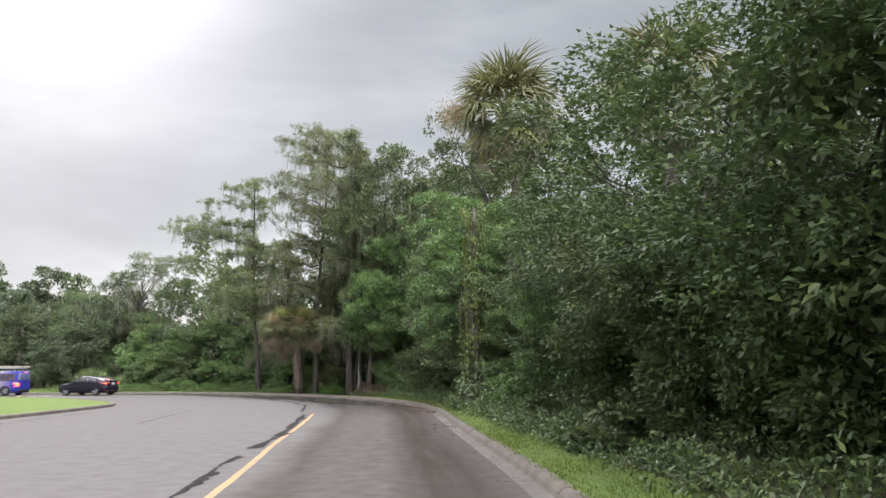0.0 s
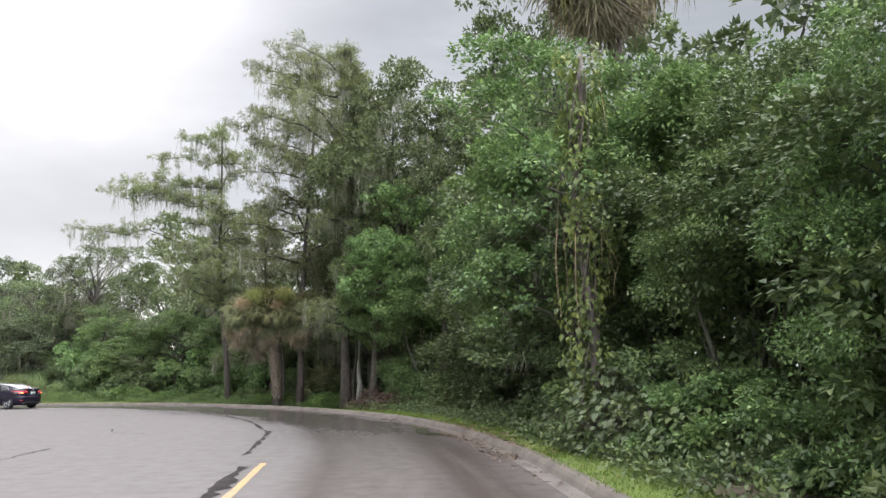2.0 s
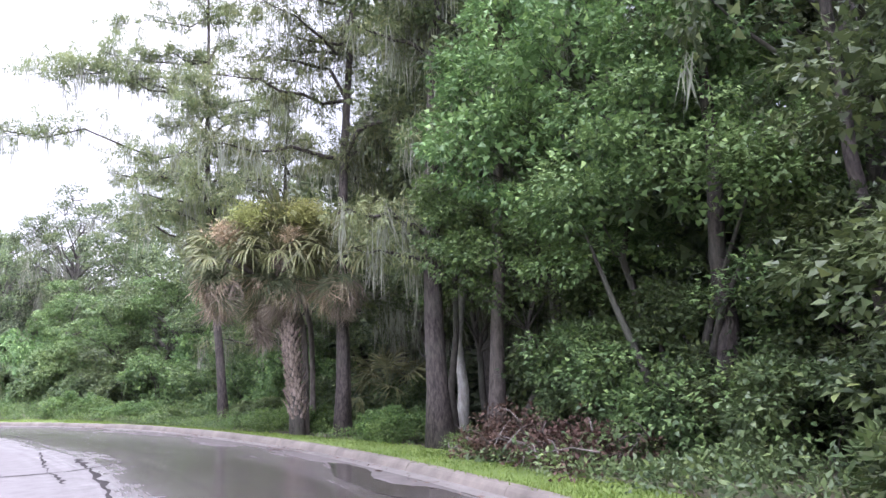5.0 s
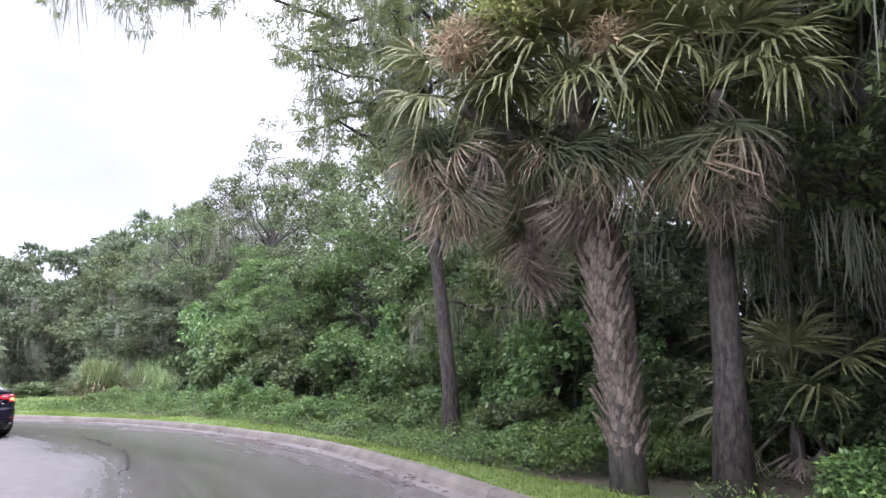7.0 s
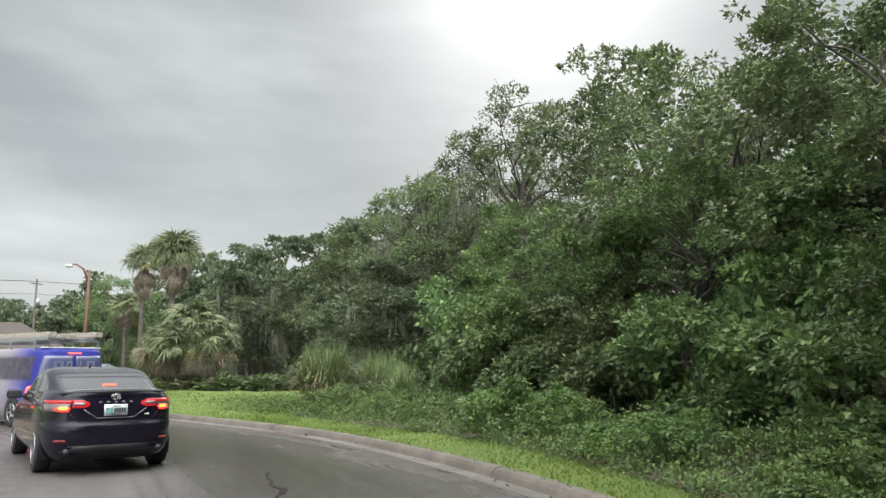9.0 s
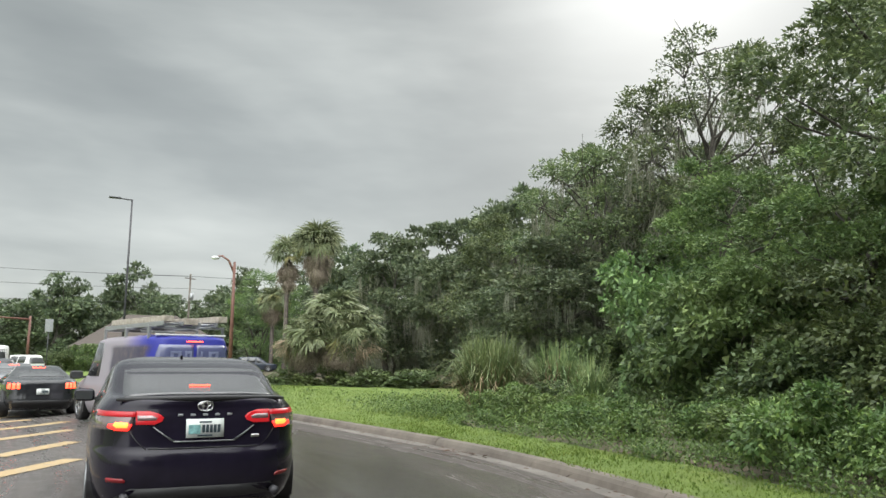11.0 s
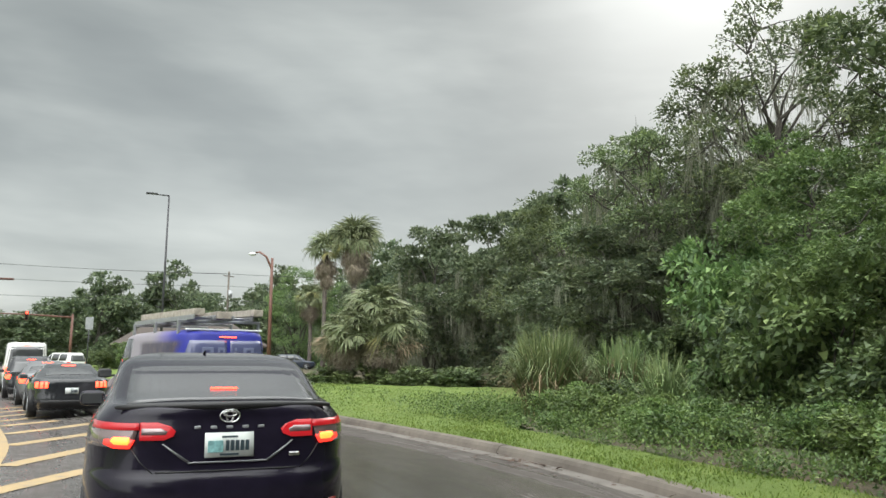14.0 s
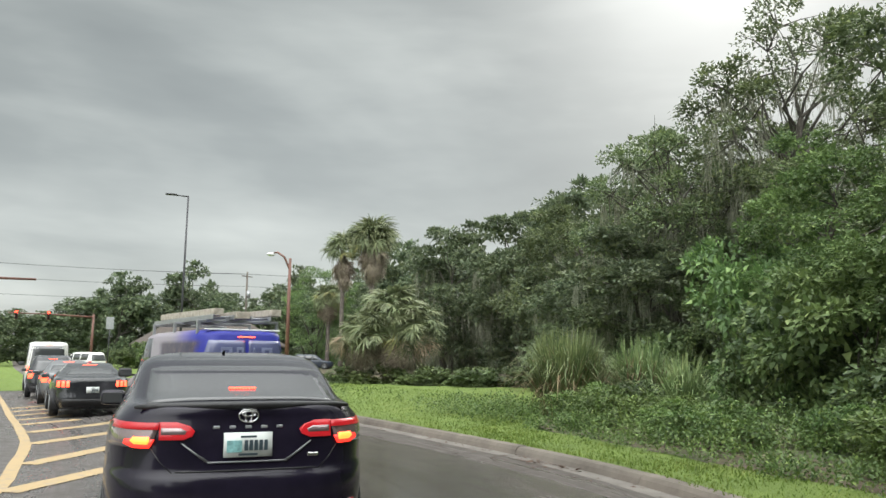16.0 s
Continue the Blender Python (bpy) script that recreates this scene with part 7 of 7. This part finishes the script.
    for k in range(5):
        yy = 0.20 - 0.10 * k
        xx = bvh.ray_cast(Vector((-2, yy, 0.985)), Vector((1, 0, 0)))[0].x
        part("badge_bar", bevelled_box((0.01, 0.04, 0.018), 0.003, (xx - 0.004, yy, 0.985), 1), M["galv"], ob)
    xx = bvh.ray_cast(Vector((-2, -0.42, 0.80)), Vector((1, 0, 0)))[0].x
    part("badge_bar", bevelled_box((0.01, 0.07, 0.025), 0.003, (xx - 0.004, -0.42, 0.80), 1), M["chrome"], ob)
    plate(ob, bvh, 0.875)
    for k in range(9):
        q = bvh.ray_cast(Vector((0.62, (k - 4) * 0.021, 3)), Vector((0, 0, -1)))[0]
        part("brake_light", bevelled_box((0.02, 0.016, 0.012), 0.003, (q.x, q.y, q.z + 0.008), 1), M["red_glow"], ob, "high brake lamp segment, lit")
    an = Shape()
    q = bvh.ray_cast(Vector((1.95, 0.05, 3)), Vector((0, 0, -1)))[0]
    an.tube([(q.x + 0.12, 0.05, q.z - 0.01), (q.x + 0.02, 0.05, q.z + 0.02), (q.x - 0.02, 0.05, q.z + 0.03)], [0.02, 0.012, 0.004], 8)
    link_mesh("aerial", an.mesh("aerial"), M["black_paint"], ob)
    for x in (0.98, 3.80):
        for y in (0.80, -0.80):
            arch(ob, x, y * 0.95, 0.335, 0.25)
            wheel(ob, x, y * 0.985, 0.335, 0.215, M["rim"])
    return ob


def plain_car(m, name, label, paint, length, width, height, style, lamps="bar", category="car", lit=True, group="cars queueing at the junction", plated=True):
    """Other cars: coupe, suv, van or estate in outline, with windows, lamps, plate, mirrors and wheels."""
    ob = thing(name, m, label, category, group)
    L, w, h = length, width / 2, height
    belt = {"coupe": 0.68, "suv": 0.60, "van": 0.52, "car": 0.66}[style] * h
    if style == "coupe":
        rear = [(0.2, 0.16), (0.45, 0.0), (0.62, 0.03), (belt, 0.05), (belt + 0.05, 0.10), (belt + 0.08, 0.5), (h - 0.12, 1.25), (h - 0.03, 1.75), (h, 2.0)]
    elif style == "car":
        rear = [(0.2, 0.16), (0.5, 0.0), (belt, 0.06), (belt + 0.10, 0.12), (belt + 0.12, 0.45), (h - 0.12, 1.1), (h - 0.03, 1.5), (h, 1.8)]
    elif style == "suv":
        rear = [(0.25, 0.12), (0.55, 0.0), (belt, 0.05), (h - 0.25, 0.22), (h - 0.06, 0.34), (h, 0.6)]
    else:
        rear = [(0.25, 0.08), (0.5, 0.0), (h - 0.3, 0.05), (h - 0.06, 0.12), (h, 0.35)]
    nose = {"van": 0.55, "suv": 1.0}.get(style, 1.15)
    front = [(0.2, L - 0.2), (0.45, L), (belt - 0.15, L - 0.08), (belt - 0.02, L - nose + 0.1), (belt + 0.05, L - nose - 0.2), (h - 0.08, L - nose - (0.75 if style == "van" else 1.0)), (h, L - nose - 1.3)]
    top = {"van": 0.88, "suv": 0.76}.get(style, 0.66)
    half = [(0.2, w * 0.88), (0.4, w * 0.98), (belt * 0.8, w), (belt, w * 0.97), (h - 0.12, w * top), (h - 0.03, w * (top - 0.06)), (h, w * (top - 0.22))]
    lv = sorted(set(list(np.linspace(0.2, h - 0.12, 22).round(3)) + [round(belt + 0.05, 3), round(belt + 0.085, 3), round(h - 0.08, 3), round(h - 0.05, 3), round(h - 0.025, 3), round(h, 3)]))
    v, f = car_shell(lv, rear, front, half, 5.0 if style in ("van", "suv") else 4.2, 56)
    body, bvh = finish_shell(ob, v, f, paint)
    back = lambda u, q: (-1, u, q)
    slope = (1, 0, -0.5) if style in ("coupe", "car") else (1, 0, -0.05)
    z0, z1 = belt + (0.11 if style in ("coupe", "car") else 0.04), h - (0.07 if style in ("coupe", "car") else 0.16)
    wr = w * top
    if style != "van" or plated:
        link_mesh("rear_window", patch(bvh, [(z0 + (z1 - z0) * q, -wr * (0.98 - 0.14 * q), wr * (0.98 - 0.14 * q)) for q in np.linspace(0, 1, 7)], back if style in ("van", "suv") else (lambda u, q: (0.8, u, q)), slope, 0.008, 0.02, 16), M["glass"], ob)
    for s in (1, -1):
        side = lambda u, q, s=s: (u, s, q)
        xa, xb = (1.1 if style in ("coupe", "car") else 0.5), L - nose - 0.45
        n = {"van": 3, "suv": 3, "coupe": 2, "car": 2}[style]
        for k in range(n - 1 if style == "van" and not plated else 0, n):
            a, b = xa + (xb - xa) * k / n + 0.05, xa + (xb - xa) * (k + 1) / n - 0.05
            fr = 0.45 if k == n - 1 else 0.0
            bk = 0.35 if k == 0 and style in ("coupe", "car") else 0.0
            link_mesh("side_window", patch(bvh, [(belt + 0.04, a, b), ((belt + h) / 2, a + bk * 0.5, b - fr * 0.5), (h - 0.13, a + bk, b - fr)], side, (0, -s, 0), 0.005, 0.02, 6), M["glass"], ob)
        mirror(ob, L - nose - 0.55, s * w * 0.96, belt + 0.06, 0.2 if style != "van" else 0.3, M["black_plastic"] if style == "van" else paint)
        if lamps == "bar":
            zl = belt - 0.09
            for k in range(3):
                u0 = s * w * (0.88 - 0.11 * k)
                u1 = s * w * (0.80 - 0.11 * k)
                link_mesh("tail_light", patch(bvh, [(zl - 0.075, u1, u0), (zl, u1, u0), (zl + 0.075, u1, u0)], back, (1, 0, 0), 0.012, 0.02, 3), M["red_glow"] if lit else M["red_lens"], ob, "upright lit lamp segment" if lit else "")
        else:
            zl = belt * (0.93 if style != "van" else 0.85)
            link_mesh("tail_light", patch(bvh, [(zl - 0.16, s * w * 0.78, s * w * 0.93), (zl, s * w * 0.72, s * w * 0.94), (zl + 0.14, s * w * 0.80, s * w * 0.92)], back, (1, 0, 0), 0.012, 0.02, 4), M["red_glow"] if lit else M["red_lens"], ob, "lit tail lamp" if lit else "")
    link_mesh("rear_bumper", patch(bvh, [(0.26, -w * 0.82, w * 0.82), (0.36, -w * 0.86, w * 0.86), (0.46, -w * 0.84, w * 0.84)], back, (1, 0, 0), 0.02, 0.02, 12), M["black_plastic"], ob)
    if lit:
        zb = z1 + 0.015
        p = bvh.ray_cast(Vector((-3, 0, zb)), Vector((1, 0, 0)))[0]
        if p is not None:
            part("brake_light", bevelled_box((0.03, 0.34, 0.022), 0.006, (p.x - 0.005, 0, zb), 1), M["red_glow"], ob, "high brake lamp, lit")
    if plated:
        plate(ob, bvh, belt * 0.74 if style != "van" else 0.62, picture=False)
    r = {"van": 0.36, "suv": 0.37}.get(style, 0.33)
    for x in (0.9 if style != "van" else 1.15, L - 0.95):
        for y in (w - 0.12, -(w - 0.12)):
            arch(ob, x, y, r, 0.25)
            wheel(ob, x, y + math.copysign(0.02, y), r, 0.22, M["rim"])
    return ob


def work_van(m):
    """The blue and white panel van with a ladder rack."""
    ob = plain_car(m, "work_van", "worn blue and white panel van with a loaded roof rack", M["van_paint"], 5.5, 2.0, 1.97, "van", "tall", "van", plated=False)
    bvh = None
    for c in ob.children:
        if c.name.startswith("body"):
            bvh = BVHTree.FromPolygons([v.co for v in c.data.vertices], [tuple(p.vertices) for p in c.data.polygons])
    for s in (1, -1):
        pane = link_mesh("rear_window", patch(bvh, [(1.20 + 0.56 * q, s * 0.035, s * (0.80 - 0.10 * q * q)) for q in np.linspace(0, 1, 9)], lambda u, q: (-1, u, q), (1, 0, 0), 0.010, 0.02, 10), M["glass_van"], ob, "blue-tinted rear window with worn lettering")
        for y0, wd in ((0.40, 0.22), (0.14, 0.14 if s > 0 else 0.04)):
            q = bvh.ray_cast(Vector((-2, s * y0, 1.50)), Vector((1, 0, 0)))[0]
            for dz, hh, ww, dy in ((0.10, 0.05, wd, 0), (-0.10, 0.05, wd, 0), (0.0, 0.16, wd * 0.3, wd * 0.35), (0.0, 0.16, wd * 0.3, -wd * 0.35)):
                x1 = bvh.ray_cast(Vector((-2, s * y0 + dy, 1.50 + dz)), Vector((1, 0, 0)))[0].x
                part("lettering_bar", bevelled_box((0.012, ww, hh), 0.004, (x1 - 0.013, s * y0 + dy, 1.50 + dz), 1), M["letter"], pane, "worn pale lettering shape")
    roof = part("roof_edge", bevelled_box((0.10, 1.50, 0.035), 0.015, (0.30, 0, 1.965)), M["white_paint"], ob, "cream roof edge")
    rack = part("roof_rack", bevelled_box((0.06, 1.66, 0.05), 0.01, (0.55, 0, 2.13)), M["galv"], ob)
    for x in (2.0, 3.5):
        part("rack_bar", bevelled_box((0.06, 1.66, 0.05), 0.01, (x, 0, 2.13)), M["galv"], rack)
    for x in (0.55, 2.0, 3.5):
        for y in (0.80, -0.80):
            part("rack_post", bevelled_box((0.07, 0.05, 0.28), 0.008, (x, y, 2.015)), M["galv"], rack)
    return ob


def ladder(m, length, label):
    ob = thing("ladder", m, label, "ladder", "ladders on the van")
    for y in (0.2, -0.2):
        part("rail", bevelled_box((length, 0.03, 0.09), 0.006, (length / 2, y, 0)), M["galv"], ob)
    n = int(length / 0.3)
    for k in range(n):
        sh = Shape().tube([(0.15 + k * 0.3, -0.2, 0), (0.15 + k * 0.3, 0.2, 0)], [0.016, 0.016], 8)
        link_mesh("rung", sh.mesh("rung"), M["galv"], ob)
    return ob


def along(x, y, yaw):
    """A pose on the road with the car's nose towards yaw degrees left of +y."""
    return pose(x, y, road_drop(x, y), 0, 0, yaw + 90)


def build_vehicles():
    sedan(along(-25.21, 58.9, 71))
    van = along(-34.15, 62.95, 87)
    work_van(van)
    ladder(van @ pose(0.15, 0.45, 2.195), 3.9, "aluminium ladder lying on a van's roof rack")
    ladder(van @ pose(0.25, -0.35, 2.195), 3.6, "aluminium ladder lying on a van's roof rack")
    ob = thing("plank", van @ pose(0.0, 0.0, 2.25, 0, 0.4, 2), "long weathered board on a van's roof rack", "board")
    part("board", bevelled_box((3.3, 0.28, 0.14), 0.012, (1.9, 0.02, 0.0)), M["wood_rack"], ob)
    for dy, dz, ln, turn in ((0.55, 0.0, 3.7, -1), (-0.62, 0.02, 3.2, 1)):
        ob = thing("plank", van @ pose(0.15, dy, 2.29 + dz, 0, -0.5, turn), "long weathered board on a van's roof rack", "board")
        part("board", bevelled_box((ln, 0.2, 0.13), 0.012, (ln / 2, 0, 0.0)), M["wood_rack"], ob)
    plain_car(along(-41.4, 62.1, 80), "coupe_car", "dark grey sports coupe with three-bar tail lamps lit", M["grey_paint"], 4.78, 1.88, 1.36, "coupe", "bar")
    plain_car(along(-48.4, 63.15, 80), "hatchback_car", "silver-grey car standing in the queue", M["silver_paint"], 4.5, 1.8, 1.46, "car", "tall")
    plain_car(along(-55.1, 64.0, 80), "sport_utility_car", "dark sport utility car with tail lamps lit", M["grey_paint"], 4.6, 1.86, 1.72, "suv", "tall")
    plain_car(along(-62.9, 65.4, 80), "passenger_van", "tall white passenger van in the queue", M["white_paint"], 5.6, 2.05, 2.45, "van", "tall", "van")
    plain_car(pose(-92.0, 75.5, road_drop(-92.0, 75.5), 0, 0, 200), "pickup_car", "white vehicle crossing beyond the signals", M["white_paint"], 5.2, 1.95, 1.85, "suv", "tall", lit=False, group="parked and crossing cars", plated=False)
    plain_car(pose(-101.6, 99.6, 0.17, 0, 0, 52), "parked_car", "dark blue sport utility car on the side road", M["navy_paint"], 4.7, 1.9, 1.75, "suv", "tall", lit=False, group="parked and crossing cars", plated=False)
    plain_car(pose(-76.5, 112.6, 0.17, 0, 0, -17), "open_car", "pale open-topped car under the oaks", M["white_paint"], 3.9, 1.75, 1.45, "car", "tall", lit=False, group="parked and crossing cars", plated=False)


build_vehicles()


# ---- street furniture and distance ----
def street_lamp(x, y, h, arm, toward, label, paint, r=0.09, bowl=False):
    ob = thing("street_lamp", pose(x, y, 0.1, 0, 0, toward), label, "street lamp", "street lamps")
    sh = Shape()
    sh.tube([(0, 0, -0.1), (0, 0, h * 0.5), (0, 0, h)], [r, r * 0.8, r * 0.6], 12)
    sh.tube([(0, 0, 0), (0, 0, 0.25)], [r * 2, r * 1.6], 12)
    link_mesh("pole", sh.mesh("pole"), paint, ob)
    a = Shape()
    if bowl:
        a.tube([(0, 0, h - 0.9), (arm * 0.35, 0, h + 0.1), (arm * 0.75, 0, h + 0.45), (arm, 0, h + 0.4)], [r * 0.5] * 4, 8)
        link_mesh("arm", a.mesh("arm"), paint, ob)
        bm = bmesh.new()
        bmesh.ops.create_uvsphere(bm, u_segments=14, v_segments=8, radius=0.33, matrix=Matrix.Translation((arm + 0.2, 0, h + 0.3)) @ Matrix.Diagonal((1.0, 0.6, 0.45, 1)))
        part("lamp_head", bm, M["lamp_glass"], ob, "rounded pale lamp head", True)
    else:
        a.tube([(0, 0, h - 0.05), (arm, 0, h)], [r * 0.5, r * 0.5], 8)
        link_mesh("arm", a.mesh("arm"), paint, ob)
        part("lamp_head", bevelled_box((0.75, 0.32, 0.10), 0.03, (arm + 0.2, 0, h + 0.02)), paint, ob, "flat dark lamp head")
    return ob


def signal_head(parent, x, y, z):
    hd = part("signal_head", bevelled_box((0.24, 0.36, 1.05), 0.03, (x, y, z)), M["pole_brown"], parent, "three-lamp signal head")
    for k, mat in ((1, "signal_red"), (0, "black_plastic"), (-1, "black_plastic")):
        sh = Shape().tube([(x + 0.10, y, z + k * 0.33), (x + 0.15, y, z + k * 0.33)], [0.14, 0.13], 14)
        link_mesh("signal_lens", sh.mesh("signal_lens"), M[mat], hd, "lit red lens" if k == 1 else "")
        vs = Shape().tube([(x + 0.12, y, z + k * 0.33 + 0.03), (x + 0.30, y, z + k * 0.33 + 0.03)], [0.165, 0.165], 14, False)
        link_mesh("visor", vs.mesh("visor"), M["pole_brown"], hd)


def mast_arm(x, y, h, arm, label, heads, turn=-10):
    """A signal mast whose arm runs along -y; +x looks back at the queue."""
    ob = thing("traffic_signal", pose(x, y, 0.1, 0, 0, turn), label, "traffic signal", "signals at the junction")
    link_mesh("pole", Shape().tube([(0, 0, -0.1), (0, 0, h + 0.3)], [0.17, 0.13], 12).mesh("pole"), M["pole_brown"], ob)
    link_mesh("arm", Shape().tube([(0, 0, h - 0.1), (0, -arm * 0.5, h + 0.1), (0, -arm, h + 0.15)], [0.12, 0.09, 0.06], 10).mesh("arm"), M["pole_brown"], ob)
    for o in heads:
        signal_head(ob, 0.2, -o, h - 0.05)
    return ob


def utility_pole(x, y, h, label, gear=True):
    ob = thing("utility_pole", pose(x, y, 0.0, 0, 0, 20), label, "utility pole", "utility poles")
    link_mesh("pole", Shape().tube([(0, 0, -0.1), (0, 0, h)], [0.17, 0.11], 10).mesh("pole"), M["pole_wood"], ob)
    part("crossarm", bevelled_box((0.1, 1.8, 0.11), 0.01, (0, 0, h - 0.6)), M["pole_wood"], ob)
    if gear:
        link_mesh("transformer", Shape().tube([(0.35, 0, h - 3.4), (0.35, 0, h - 2.5)], [0.25, 0.25], 12).mesh("transformer"), M["galv"], ob)
    return ob


def cable(a, b, sag, label="thin overhead cable between poles"):
    pts = [Vector(a).lerp(Vector(b), t) - Vector((0, 0, sag * 4 * t * (1 - t))) for t in np.linspace(0, 1, 16)]
    return tagged(link_mesh("overhead_cable", Shape().tube(pts, [0.022] * 16, 5, False).mesh("overhead_cable"), M["wire"]), label, "cable", "overhead cables")


def house(x, y, turn, label):
    """A low house with a wide hipped roof, far behind the queue."""
    ob = thing("house", pose(x, y, 0.0, 0, 0, turn), label, "house")
    part("wall", bevelled_box((15.2, 9, 3.0), 0.02, (0, 0, 1.5)), M["wall_paint"], ob)
    bm = bmesh.new()
    e = [bm.verts.new(c) for c in ((-8.5, -5.8, 2.9), (8.5, -5.8, 2.9), (8.5, 5.8, 2.9), (-8.5, 5.8, 2.9))]
    lo = [bm.verts.new(c) for c in ((-8.5, -5.8, 2.7), (8.5, -5.8, 2.7), (8.5, 5.8, 2.7), (-8.5, 5.8, 2.7))]
    r = [bm.verts.new((-2.8, 0, 6.8)), bm.verts.new((2.8, 0, 6.8))]
    for q in ((e[0], e[1], r[1], r[0]), (e[1], e[2], r[1]), (e[2], e[3], r[0], r[1]), (e[3], e[0], r[0]), tuple(lo[::-1])):
        bm.faces.new(q)
    for k in range(4):
        bm.faces.new((e[k], lo[k], lo[(k + 1) % 4], e[(k + 1) % 4]))
    part("roof", bm, M["roof"], ob, "brown shingled hip roof")
    for k in range(6):
        w = part("window", bevelled_box((1.4, 0.12, 1.2), 0.02, (-5.8 + k * 2.3, -4.52, 1.7)), M["white_paint"], ob)
        part("pane", bevelled_box((1.2, 0.06, 1.0), 0.01, (-5.8 + k * 2.3, -4.57, 1.7)), M["glass"], w)
    return ob


def road_sign(x, y, h, label):
    ob = thing("road_sign", pose(x, y, 0.1, 0, 0, -15), label, "road sign")
    link_mesh("post", Shape().tube([(0, 0, -0.1), (0, 0, h)], [0.05, 0.05], 8).mesh("post"), M["pole_dark"], ob)
    part("sign_board", bevelled_box((0.04, 0.62, 1.05), 0.015, (0.06, 0, h - 0.4)), M["galv"], ob, "grey upright sign board")
    return ob


def build_street():
    street_lamp(-70.9, 74.9, 12.3, 0.9, 252, "tall thin dark street lamp with a flat head", M["pole_dark"])
    street_lamp(-73.35, 84.05, 9.05, 1.3, 235, "rust-brown pole with a curved lamp arm", M["pole_brown"], 0.17, True)
    mast_arm(-117.5, 81.1, 6.15, 8.9, "rust-brown signal mast with two red signals", (4.8, 8.1))
    mast_arm(-68.2, 58.2, 5.4, -7.2, "rust-brown signal mast arm reaching over the lanes", ())
    road_sign(-88.6, 75.2, 4.6, "grey sign board on a slim dark post")
    utility_pole(-112.0, 98.0, 12.5, "weathered wooden utility pole with a transformer")
    utility_pole(-118.0, 38.0, 13.0, "weathered wooden utility pole", False)
    utility_pole(-78.0, 128.0, 12.0, "weathered wooden utility pole", False)
    for dz, off in ((0.0, 0.8), (0.0, -0.8), (-1.6, 0.0), (-3.4, 0.0)):
        cable((-112 + off * 0.3, 98 + off, 12.2 + dz), (-118, 38 + off, 12.6 + dz), 0.8)
        cable((-112 + off * 0.3, 98 + off, 12.2 + dz), (-78 + off, 128, 11.6 + dz), 0.6)
    house(-109.4, 92.3, 70, "low house with a brown hipped roof among trees")


build_street()
